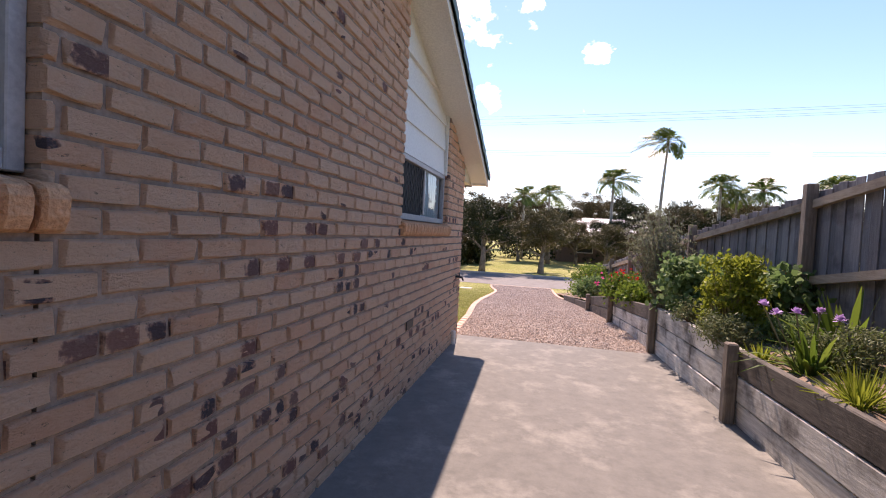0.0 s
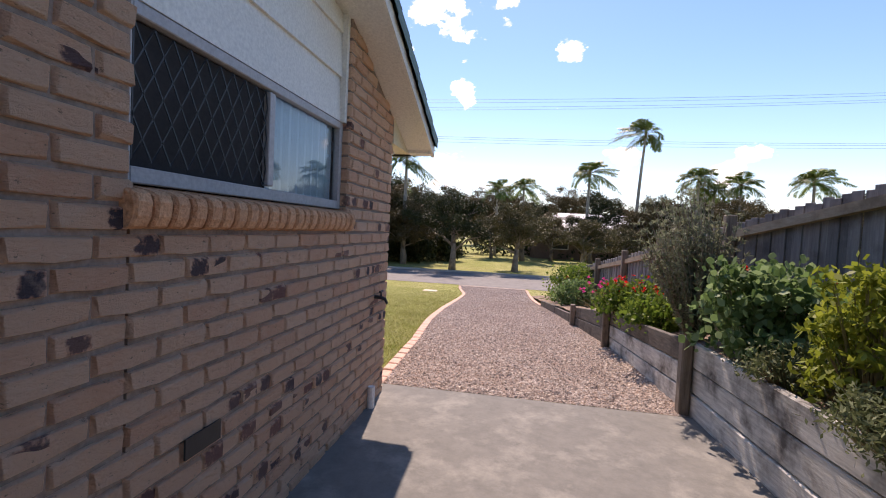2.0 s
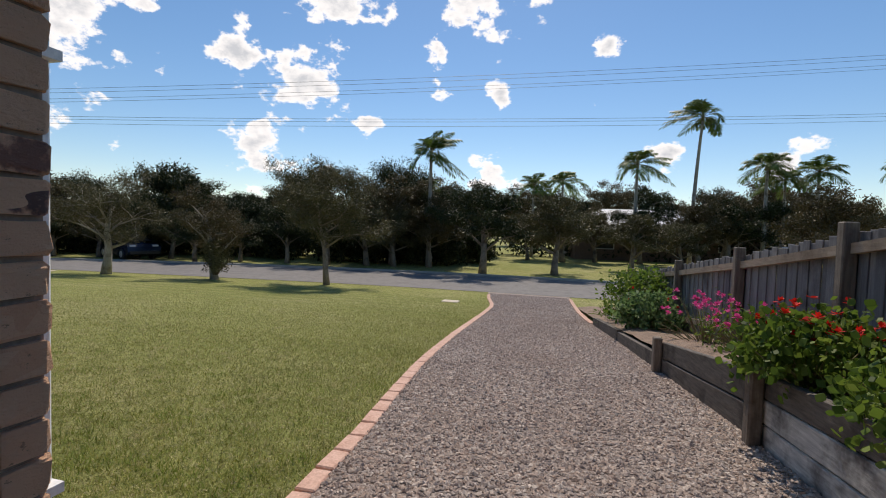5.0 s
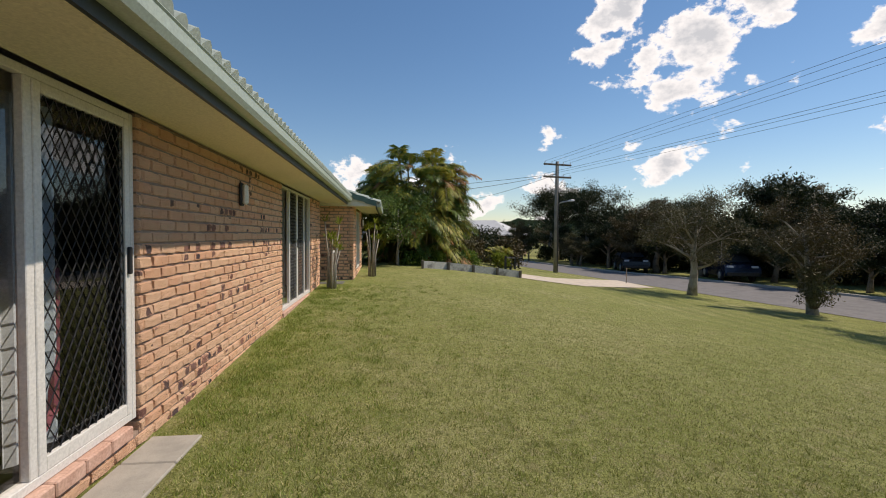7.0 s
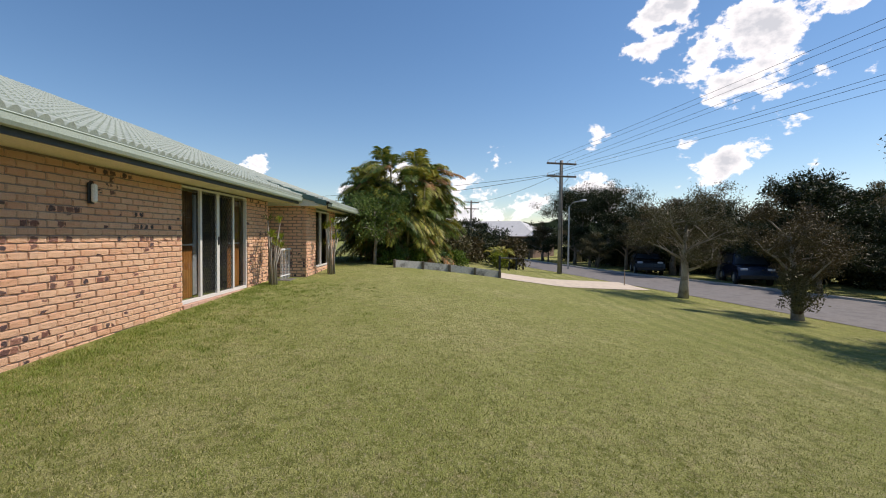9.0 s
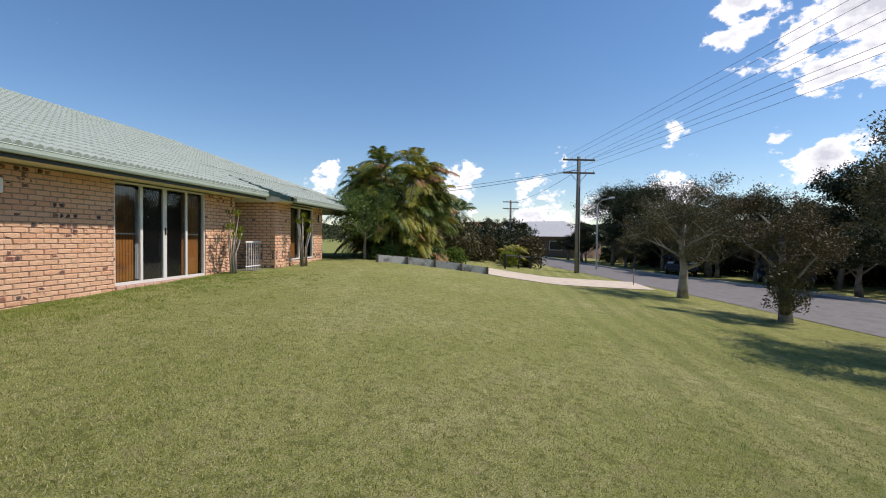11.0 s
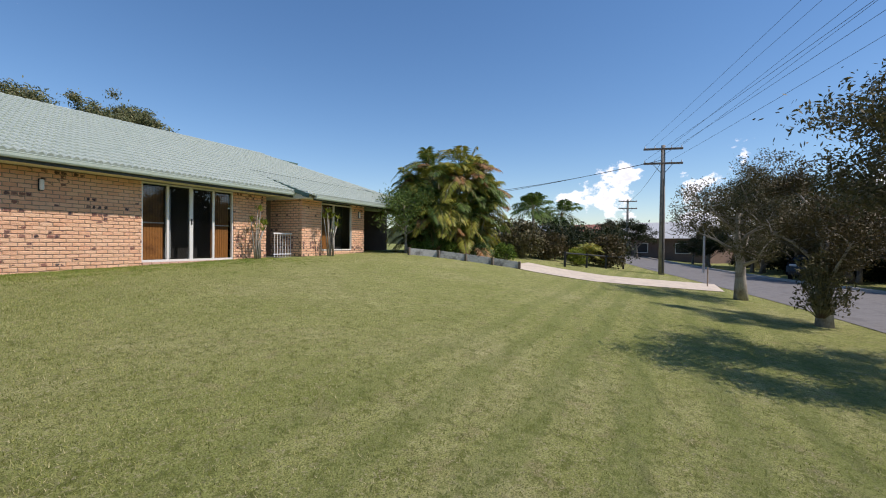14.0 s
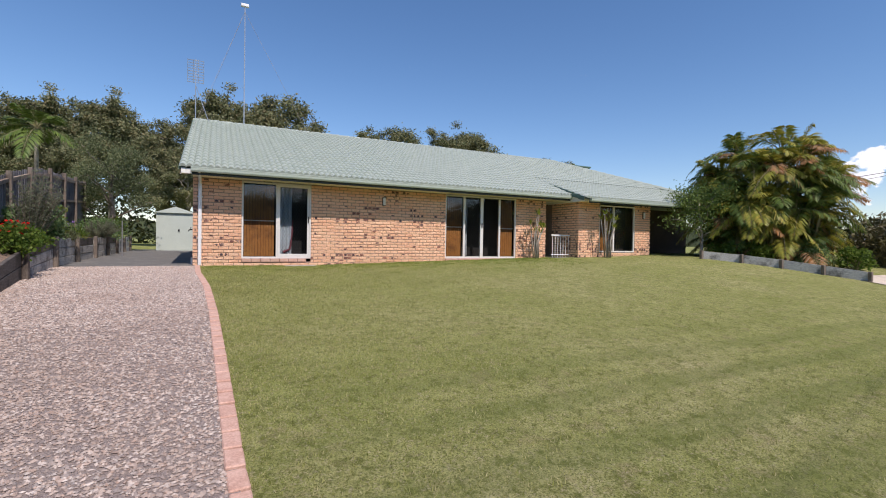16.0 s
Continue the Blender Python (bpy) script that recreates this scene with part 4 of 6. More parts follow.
# wide four-part sliding door
w2 = thing("window_2", "wide white-framed sliding doors with diamond security screens", "sliding door", kind="structure")
a, b = -W2[1], -W2[0]
part("window_frame", frame_bars(a, b, z0, z1, .04, -.10, -.03, .06), M_ALU, w2)
xs = [b - .04, -7.83, -8.50, -9.20, a + .04]
for i, x in enumerate(xs[1:4]):
    part("stile", Shape().chamfer_box(x - .035 - (.02 if i == 1 else 0), -.08, z0 + .06, x + .035 + (.02 if i == 1 else 0), -.032, z1 - .04, .004), M_ALU, w2)
for i in range(4):
    no_shadow(part("pane", pane(xs[i + 1] + .02, xs[i] - .02, z0 + .05, z1 - .04, -.09), M_GLASS, w2))
for i in (1, 2):
    part("security_mesh", diamond_grille(xs[i + 1] + .05, xs[i] - .05, z0 + .08, z1 - .06, -.05), M_BLACK, w2, "black diamond security mesh")
part("handle", Shape().chamfer_box(-8.52, -.035, 1.2, -8.48, -.01, 1.36, .006), M_BLACK, w2, "black door handle")
# same near-black sheet, painting the unlit room behind these doors
part("room_shade_panel", Shape().box(a, -.6, z0, b, -.58, z1), M_ROOM, w2)
for x0b, x1b in ((-7.80, -7.19), (-9.82, -9.23)):
    bb = thing("timber_blind", "amber-brown slatted blind hanging inside the fixed glass", "blind")
    for i in range(8):
        part("slat", Shape().chamfer_box(x0b + i * .076, -.19, z0 + .06, x0b + i * .076 + .07, -.18, z1 - .07, .003), M_BLIND, bb)
    part("rail", Shape().box(x0b, -.165, 1.2, x1b, -.155, 1.23), M_CREAM, bb, "pale horizontal rail")
cu2 = thing("curtain", "pale curtain inside the wide sliding doors", "curtain")
part("cloth", curtain(-8.05, -7.9, z0 + .08, z1 - .1, -.25, .02, 3), M_CURTAIN, cu2)

# wing window
w3 = thing("window_3", "white-framed sliding window of the wing", "window", kind="structure")
part("window_frame", frame_bars(-W3[1], -W3[0], .44, 2.16, .045, WY - .10, WY - .03, .05), M_ALU, w3)
part("stile", Shape().chamfer_box(-13.76, WY - .085, .49, -13.69, WY - .032, 2.12, .004), M_ALU, w3)
no_shadow(part("pane", pane(-13.7, -12.97, .48, 2.12, WY - .08), M_GLASS, w3))
no_shadow(part("pane", pane(-14.66, -13.75, .48, 2.12, WY - .07), M_GLASS, w3))
# near-black sheet painting the unlit wing room
part("room_shade_panel", Shape().box(-W3[1], WY - .5, .4, -W3[0], WY - .48, 2.2), M_ROOM, w3)
b3 = thing("timber_blind", "amber-brown slatted blind hanging inside the wing window", "blind")
for i in range(9):
    part("slat", Shape().chamfer_box(-13.66 + i * .076, WY - .19, .5, -13.66 + i * .076 + .07, WY - .18, 2.1, .003), M_BLIND, b3)


def side_window(name, y0, y1, boards, label):
    w = thing(name, label, "window", kind="structure")
    zt = HEAD_Z
    rot = Matrix(((0, -1, 0, 0), (1, 0, 0, 0), (0, 0, 1, 0), (0, 0, 0, 1)))  # local x -> +y, local -y -> +x

    def put(nm, s, mat, parent=w, lab=""):
        s.v = [tuple(rot @ Vector(p)) for p in s.v]
        return part(nm, s, mat, parent, lab)
    put("window_frame", frame_bars(y0, y1, SILL_Z, zt, .045, .055, .10, .055), M_ALU_DULL)
    mid = y0 + (y1 - y0) * .5
    put("stile", Shape().chamfer_box(mid - .025, .058, SILL_Z + .07, mid + .025, .095, zt - .055, .004), M_ALU_DULL)
    no_shadow(put("pane", pane(y1 - .05, mid, SILL_Z + .06, zt - .05, .085), M_GLASS))
    put("fly_screen", Shape().box(y0 + .05, .092, SILL_Z + .06, mid, .098, zt - .05), M_ROOM, lab="dark fly screen behind the mesh")
    put("security_mesh", diamond_grille(y0 + .06, mid - .03, SILL_Z + .075, zt - .06, .07, .085, .12), M_BLACK, lab="black diamond security mesh")
    for k in range(boards):
        z = zt + .004 + k * .29
        zb, za = min(z + .29, roof_z(y1) - .09), min(z + .29, roof_z(y0) - .09)
        if zb < z:
            zb = z + .002
        put("weatherboard", Shape().add([(y0, .075 - .018, z), (y1, .075 - .018, z), (y1, .075, zb), (y0, .075, za), (y0, .10, z), (y1, .10, z), (y1, .10, zb), (y0, .10, za)],
                                        [(0, 1, 2, 3), (0, 4, 5, 1), (3, 2, 6, 7), (0, 3, 7, 4), (1, 5, 6, 2)]), M_CREAM, lab="cream weatherboard")
    put("board_backing", Shape().add([(y0, .088, zt), (y1, .088, zt), (y1, .088, roof_z(y1) - .05), (y0, .088, roof_z(y0) - .05), (y0, .10, zt), (y1, .10, zt), (y1, .10, roof_z(y1) - .05), (y0, .10, roof_z(y0) - .05)],
                                     [(0, 1, 2, 3), (7, 6, 5, 4), (0, 4, 5, 1), (3, 2, 6, 7)]), M_CREAM)
    put("jamb_trim", Shape().box(y1 - .04, .03, zt, y1 - .001, .07, min(zt + .29 * boards, roof_z(y1) - .1)), M_CREAM)
    put("cloth", curtain(mid + .02, y1 - .03, SILL_Z, zt, .125, .012, 9), M_CURTAIN_B, lab="blue-grey lace curtain")
    # near-black board that paints the unlit room behind the screened half
    put("dark_lining", Shape().box(y0, .28, SILL_Z, mid, .30, zt), M_ROOM)
    # sloping rowlock sill of half-round bricks
    rng = random.Random(int(-y0 * 10))
    n = int((y1 - y0 + .1) / .083)
    for i in range(n):
        y = y0 - .04 + i * .083
        s = Shape()
        prof = [(.11, .0), (-.015, -.022), (-.040, -.035), (-.050, -.06), (-.045, -.105), (-.03, -.135), (.0, -.145), (.11, -.145)]
        k = len(prof)
        jit = rng.uniform(-.003, .003)
        s.add([(y + dx, p + jit, SILL_Z + q) for dx in (0.004, .012, .064, .073) for p, q in prof], [])
        for r in range(3):
            s.f += [(r * k + q, r * k + (q + 1) % k, (r + 1) * k + (q + 1) % k, (r + 1) * k + q) for q in range(k)]
        s.f += [tuple(range(k))[::-1], tuple(range(3 * k, 4 * k))]
        for idx in list(range(k)) + list(range(3 * k, 4 * k)):
            yy, pp, zz = s.v[idx]
            if pp < 0:
                s.v[idx] = (yy, pp + .012, zz - .004)
        put("sill_brick", s, M_SILL)


side_window("window_4", WIN_B[0], WIN_B[1], 4, "aluminium side window with diamond screen under cream weatherboards")
side_window("window_5", WIN_A[0], WIN_A[1], 6, "aluminium side window near the rear under cream weatherboards")

# brick sills below the sliding doors
for u0, u1, par in ((D1[0], D1[1], wall_front), (W2[0], W2[1], wall_front)):
    n = int((u1 - u0) / .235)
    for i in range(n):
        s = Shape().chamfer_box(-u0 - (i + 1) * .2375 + .005, -.11, DOOR_Z[0] - .088, -u0 - i * .2375 - .005, .022, DOOR_Z[0] - .004, .008)
        part("sill_brick", s, M_EDGE, par)

# downpipe, wall lamps, tap, vents
dp = thing("downpipe", "white painted metal downpipe at the house corner", "downpipe")
part("pipe", Shape().chamfer_box(-.20, .03, 0.02, -.12, .085, 2.12, .01), M_WHITE, dp)
part("elbow", Shape().tube([(-.16, .06, 2.10), (-.16, .2, 2.2), (-.16, .5, 2.27), (-.16, .64, 2.33)], .035, 8), M_WHITE, dp)
for z in (.7, 1.75):
    part("bracket", Shape().box(-.225, .005, z, -.095, .09, z + .025), M_WHITE, dp)


def wall_lamp(x, y, z):
    w = thing("wall_lamp", "black outdoor wall lamp with a white diffuser", "wall lamp", group="wall lamps", at=(x, y, z))
    part("backplate", Shape().chamfer_box(-.05, 0, -.13, .05, .03, .13, .01), M_BLACK, w)
    part("diffuser", Shape().chamfer_box(-.04, .03, -.115, .04, .085, .115, .02), M_WHITE, w, "white diffuser")
    return w


lamp = wall_lamp(-5.04, 0.008, 1.9)
copy_thing(lamp, pose(-15.2, WY + .008, 1.85))
tap = thing("garden_tap", "dark brass garden tap on the brick wall", "tap", at=(0.005, -.36, .93))
part("spout", Shape().tube([(0, 0, 0), (.05, 0, 0), (.09, 0, -.01), (.11, 0, -.05)], [.016, .016, .014, .011], 8), M_BLACK, tap)
part("handle", Shape().tube([(.055, -.04, .05), (.055, .04, .05)], .009, 6).tube([(.055, 0, 0), (.055, 0, .05)], .008, 6), M_BLACK, tap)
pvc = thing("drain_pipe", "short white pipe stub at the wall foot", "pipe")
part("pipe", Shape().tube([(.03, -.42, 0.02), (.03, -.42, .2)], .03, 10), M_WHITE, pvc)
vent = thing("wall_vent", "dark slotted vent brick low in the wall", "vent")
part("grille", Shape().box(0.004, -2.52, .62, .012, -2.32, .70), M_BLACK, vent)

# roof masts
mast = thing("radio_mast", "thin steel mast with guy wires on the roof ridge", "mast", at=(-1.43, RIDGE_Y, RIDGE_Z + .05))
part("pole", Shape().tube([(0, 0, 0), (0, 0, 4.5)], .022, 6), M_GALV, mast)
part("head", Shape().chamfer_box(-.14, -.06, 4.48, .14, .06, 4.6, .02), M_WHITE, mast, "white box at the mast top")
for dx, dy, dz in ((1.6, 2.2, -.75), (-2.2, 1.6, -.55), (2.0, -2.0, -.7)):
    part("guy_wire", Shape().tube([(0, 0, 4.3), (dx, dy, dz)], .0045, 4), M_POLE, mast)
ant = thing("tv_antenna", "galvanised television antenna with a wire grid on the roof end", "antenna", at=(.2, RIDGE_Y, RIDGE_Z + .06))
part("pole", Shape().tube([(0, 0, 0), (0, 0, 2.2)], .018, 6), M_GALV, ant)
part("strut", Shape().tube([(-.45, 0.3, -.12), (0, 0, 1.25)], .012, 5), M_GALV, ant)
grid = Shape()
for i in range(9):
    grid.tube([(-.26, 0, 1.35 + i * .1), (.26, 0, 1.35 + i * .1)], .011, 4)
for x in (-.26, -.08, .08, .26):
    grid.tube([(x, 0, 1.33), (x, 0, 2.18)], .011, 4)
part("reflector_grid", grid, M_GALV, ant)

# darker brick than the house's own, painting the shadow of the recess
solid("wall_recess", Shape().box(-20.3, -1.3, -.2, -15.62, -1.2, 2.3).box(-20.4, -11, -.2, -20.3, -1.2, 2.3), M_FARWALL, "recessed brick wall at the house end, dark brick standing in for shade", "brick wall", "structure")

# ---- drive edges and garden bed ----
edging = thing("brick_edging", "row of orange-red bricks edging the lawn and gravel", "brick edging", kind="structure")
eb = [Shape().chamfer_box(-.058, -.112, -.06, .058, .112, .028, .008).mesh("brick", M_EDGE) for _ in range(1)]
y = 0.14
while y < 16.2:
    x = edge_x(y)
    ang = math.degrees(math.atan2(-(edge_x(y + .2) - edge_x(y)), .2))
    part("brick", eb[0], None, edging).matrix_basis = pose(x, y + .115, gz(x, y + .11) + random.uniform(-.004, .004), -2.8, random.uniform(-1.5, 1.5), ang + random.uniform(-1.5, 1.5))
    y += .235
edging2 = thing("brick_edging", "pale bricks edging the far end of the gravel", "brick edging", kind="structure")
y = 9.6
while y < 16.2:
    x = right_x(y)
    ang = math.degrees(math.atan2(-(right_x(y + .2) - right_x(y)), .2))
    part("brick", eb[0], None, edging2).matrix_basis = pose(x, y + .115, gz(x, y) + .01, -2.8, 0, ang)
    y += .235


def bed_z(y):
    return float(np.interp(y, [-16, .2, 3, 5, 7, 10, 14], [.60, .57, .36, .08, -.18, -.50, -.90]))


def fence_x(y):
    return float(np.interp(y, [-16, -2.2, -1, 1.5, 5.5, 9, 13], [5.2, 4.02, 3.84, 3.42, 3.2, 3.0, 2.85]))


bed = Shape()
ys = list(np.arange(-15, 14.1, .5))
for y in ys:
    for k in range(5):
        u = k / 4
        x = right_x(y) + .06 + u * (fence_x(y) + .35 - right_x(y) - .06)
        bed.v.append((x, y, bed_z(y) + random.uniform(-.02, .03) + (.06 if 0 < k < 4 else 0)))
for i in range(len(ys) - 1):
    for k in range(4):
        bed.f.append((i * 5 + k, i * 5 + k + 1, (i + 1) * 5 + k + 1, (i + 1) * 5 + k))
solid("garden_soil", bed, M_SOIL, "dry pinkish brown soil and mulch of the raised garden bed", "soil", "structure")
nb = Shape().add([(3.3, -16, .9), (60, -16, .9), (60, 12, .2), (3.2, 12, -.4)], [(0, 1, 2, 3)])
solid("ground_beyond_fence", nb, M_LAWN, "neighbouring ground behind the paling fence", "ground", "structure")

ret = thing("retaining_wall", "weathered grey timber sleeper retaining wall with dark stains", "retaining wall", kind="structure")
posts = [-13.5, -11.4, -9.2, -7.0, -4.6, -2.1, .28, 2.85, 4.9]
for i in range(len(posts) - 1):
    a, b = posts[i], posts[i + 1]
    base_a, base_b = gz(2, a), gz(2, b)
    top_a = bed_z(a) + .09
    top_b = bed_z(b) + .09
    n = 3 if b < 1 else (3 if b < 3 else 2)
    for k in range(n):
        za, zb = base_a + (top_a - base_a) * k / n, base_b + (top_b - base_b) * k / n
        zA, zB = base_a + (top_a - base_a) * (k + 1) / n - .012, base_b + (top_b - base_b) * (k + 1) / n - .012
        xa, xb = right_x(a) + random.uniform(0, .015), right_x(b) + random.uniform(0, .015)
        s = Shape()
        c = .008
        ring = []
        for yy, xx, l, h in ((a + .01, xa, za, zA), (b - .01, xb, zb, zB)):
            ring += [(xx + c, yy, l), (xx, yy, l + c), (xx, yy, h - c), (xx + c, yy, h), (xx + .055, yy, h), (xx + .055, yy, l)]
        s.add(ring, [(j, (j + 1) % 6, (j + 1) % 6 + 6, j + 6) for j in range(6)] + [tuple(range(6))[::-1], tuple(range(6, 12))])
        dark = (b > 1 and k == n - 1) or (i in (4, 2) and k == 2) or b > 3
        part("sleeper", s, M_SLEEPER_D if dark else M_SLEEPER, ret)
for y in posts:
    x = right_x(y)
    h = bed_z(y) + .13
    part("post", Shape().chamfer_box(x - .09, y - .055, gz(2, y) - .1, x + .0, y + .055, h, .012), M_POSTWOOD, ret)
low = thing("sleeper_border", "low dark timber sleepers bordering the garden", "garden border", kind="structure")
for a, b in ((4.95, 7.2), (7.25, 9.5)):
    z0, z1 = gz(2, a), gz(2, b)
    part("sleeper", Shape().add([(right_x(a) + dx, a, z0 + dz) for dx, dz in ((0, -.05), (.09, -.05), (.09, .2), (0, .2))] + [(right_x(b) + dx, b, z1 + dz) for dx, dz in ((0, -.05), (.09, -.05), (.09, .17), (0, .17))],
                                [(0, 1, 2, 3), (7, 6, 5, 4), (0, 4, 5, 1), (1, 5, 6, 2), (2, 6, 7, 3), (3, 7, 4, 0)]), M_SLEEPER_D, low)

# paling fence
fence = thing("paling_fence", "weathered grey timber paling fence with brown rails", "fence", kind="structure")
pal = [Shape().chamfer_box(-.007, -.053, 0, .007, .053, 1.0, .003).mesh("paling", M_PALING)]


def fence_top(y):
    return float(np.interp(y, [-16, -5, -2.2, -1, 1.5, 5.5, 9, 13], [3.4, 2.8, 2.40, 2.19, 1.80, 1.25, .80, .37]))


y, k = -13.0, 0
while y < 11.8:
    x = fence_x(y) + (.012 if k % 2 else 0)
    t = fence_top(y) + random.uniform(-.02, .02) - .05
    h = min(t - bed_z(y) + .05, 1.95)
    ob = part("paling", pal[0], None, fence)
    ob.matrix_basis = pose(x + .05, y, t - h, random.uniform(-.5, .5), 0, math.degrees(math.atan2(-(fence_x(y + .1) - fence_x(y)), .1))) @ Matrix.Diagonal((1, 1, h, 1))
    y += .096
    k += 1
fposts = [-13, -10.6, -8.2, -5.8, -3.3, -.95, 1.5, 3.6, 5.55, 7.9, 10.2, 11.8]
for a, b in zip(fposts, fposts[1:]):
    for dz in (.16, .95):
        za, zb = fence_top(a) - dz - .07, fence_top(b) - dz - .07
        if za < bed_z(a):
            continue
        part("rail", Shape().add([(fence_x(a) + dx, a, za + q) for dx, q in ((-.02, 0), (.04, 0), (.04, .085), (-.02, .085))] + [(fence_x(b) + dx, b, zb + q) for dx, q in ((-.02, 0), (.04, 0), (.04, .085), (-.02, .085))],
                                 [(0, 1, 2, 3), (7, 6, 5, 4), (0, 4, 5, 1), (1, 5, 6, 2), (2, 6, 7, 3), (3, 7, 4, 0)]), M_RAIL, fence)
for y in fposts:
    part("post", Shape().chamfer_box(fence_x(y) - .07, y - .05, bed_z(y) - .2, fence_x(y) + .04, y + .05, fence_top(y) + .03, .01), M_POSTWOOD, fence)

pv = thing("stepping_paver", "plain concrete paver on the grass before the door", "paver")
part("slab", Shape().chamfer_box(-3.02, .02, -.05, -2.62, .36, .012, .008), M_PAVER, pv)
part("slab", Shape().chamfer_box(-2.61, .02, -.05, -2.2, .36, .012, .008), M_PAVER, pv)
pit = thing("service_pit", "small pale concrete service pit lid in the lawn", "pit lid")
part("lid", Shape().chamfer_box(-2.40, 12.7, gz(-2, 12.9) - .05, -1.90, 13.1, gz(-2, 12.9) + .03, .01), M_PALE, pit)


# ---- plants ----
def rand_dirs(rs, n):
    d = rs.normal(size=(n, 3))
    return d / np.linalg.norm(d, axis=1, keepdims=True)


def leaf_cloud(shape, rs, centres, n, spread, size, up=0.2, slim=0.45, flat=0.0):
    """n leaves strewn round each centre."""
    c = np.repeat(np.asarray(centres, float), n, 0)
    c = c + rs.normal(size=c.shape) * np.array([spread, spread, spread * .75])
    u = rand_dirs(rs, len(c))
    u[:, 2] = u[:, 2] * (1 - flat) + up
    u /= np.linalg.norm(u, axis=1, keepdims=True)
    w = np.cross(u, rand_dirs(rs, len(c)))
    w /= np.linalg.norm(w, axis=1, keepdims=True) + 1e-6
    s = size * rs.uniform(.6, 1.4, (len(c), 1))
    return (shape.rounds if slim >= .8 else shape.quads)(c, u * s, w * s * slim)


def tree(seed, height, spread, trunk_r, leaf_mat, bark, n_limbs=7, leaves=46, leaf=.10, first=.3, lean=(0, 0), dense=1.0, twiggy=0, puff=.34, name="tree",
         label="", category="tree", group=""):
    """Tapered trunk, forked limbs and a crown of leaf clumps with gaps. Stands at the origin."""
    rs = np.random.RandomState(seed)
    rng = random.Random(seed)
    t = thing(name, label, category, group)
    wood, crown = Shape(), Shape()
    top = Vector((lean[0], lean[1], height * .72))
    pts = [Vector((0, 0, -.15))]
    for i in range(1, 6):
        f = i / 5
        pts.append(Vector((top.x * f + rng.uniform(-.1, .1) * spread * .3, top.y * f + rng.uniform(-.1, .1) * spread * .3, top.z * f)))
    wood.tube(pts, [trunk_r * (1.35 - i * .2) if i else trunk_r * 1.6 for i in range(6)], 9)
    tips = []
    for i in range(n_limbs):
        f = first + (1 - first) * (i + .3) / n_limbs
        k = min(int(f * 5), 4)
        start = pts[k].lerp(pts[k + 1], f * 5 - k)
        a = i * 2.4 + rng.uniform(-.5, .5)
        reach = spread * rng.uniform(.65, 1.0) * (1.15 - .55 * f)
        rise = height * rng.uniform(.12, .30) * (1.2 - f * .3)
        end = start + Vector((math.cos(a) * reach, math.sin(a) * reach, rise))
        end.z = min(end.z, height * .97)
        mid = start.lerp(end, .5) + Vector((rng.uniform(-.12, .12), rng.uniform(-.12, .12), rng.uniform(-.05, .15))) * spread
        r = trunk_r * (.62 - .3 * f)
        wood.tube([start, mid, end], [r, r * .6, r * .22], 6)
        for j in range(5):
            g = rng.uniform(.35, 1)
            b0 = start.lerp(mid, g * 2) if g < .5 else mid.lerp(end, g * 2 - 1)
            dv = Vector((rng.uniform(-1, 1), rng.uniform(-1, 1), rng.uniform(-.15, .8))) * spread * .38
            b1 = b0 + dv
            b1.z = min(b1.z, height)
            wood.tube([b0, b0.lerp(b1, .5) + Vector((0, 0, .05)), b1], [r * .33, r * .2, r * .07], 4)
            tips += [b1, b0.lerp(b1, .6)]
            for q in range(twiggy):
                e = b1 + Vector((rng.uniform(-1, 1), rng.uniform(-1, 1), rng.uniform(-.3, 1))) * spread * .2
                wood.tube([b0.lerp(b1, .7), e], [r * .09, .003], 3)
                tips.append(e)
        tips.append(end)
    for j in range(5):
        tips.append(Vector((top.x + rng.uniform(-.4, .4) * spread * .6, top.y + rng.uniform(-.4, .4) * spread * .6, height * rng.uniform(.8, 1))))
    centres = np.array([tuple(p) for p in tips])
    leaf_cloud(crown, rs, centres, int(leaves * dense), spread * puff * .55, leaf, .1, .42)
    part("trunk", wood, bark, t, smooth=True)
    part("crown", crown, leaf_mat, t)
    return t


def frond(rachis, leaflets, rng, base, az, length, rise, droop, width=.34, n=26, wind=0.0, broad=1.0):
    """One arching feather frond: rachis curve and two rows of leaflets."""
    d = Vector((math.cos(az), math.sin(az), 0))
    pts = []
    for i in range(9):
        f = i / 8
        p = base + d * (length * (f - .12 * f * f)) * math.cos(rise) + Vector((0, 0, length * (math.sin(rise) * f - droop * f * f)))
        p.x += wind * f * f
        pts.append(p)
    rachis.tube(pts, [.022 - .0022 * i for i in range(9)], 4)
    for i in range(n):
        f = .16 + .84 * i / (n - 1)
        k = min(int(f * 8), 7)
        p = pts[k].lerp(pts[k + 1], f * 8 - k)
        t = (pts[k + 1] - pts[k]).normalized()
        s = t.cross(Vector((0, 0, 1))).normalized()
        up = s.cross(t)
        l = width * (math.sin(math.pi * (f * .85 + .12)) * .8 + .25) * rng.uniform(.85, 1.15)
        for sg in (1, -1):
            q = (s * sg * .8 + t * .55 + up * rng.uniform(-.05, .3) - Vector((0, 0, .12 + .25 * f))).normalized()
            wv = t.cross(q).cross(q).normalized() * (.014 + .006 * rng.random()) * (1.6 if width > .5 else 1.2) * broad
            m1 = p + q * l * .5 + Vector((0, 0, .02))
            e = p + q * l - Vector((0, 0, l * .18))
            leaflets.add([p, m1 - wv, e, m1 + wv], [(0, 1, 2, 3)])


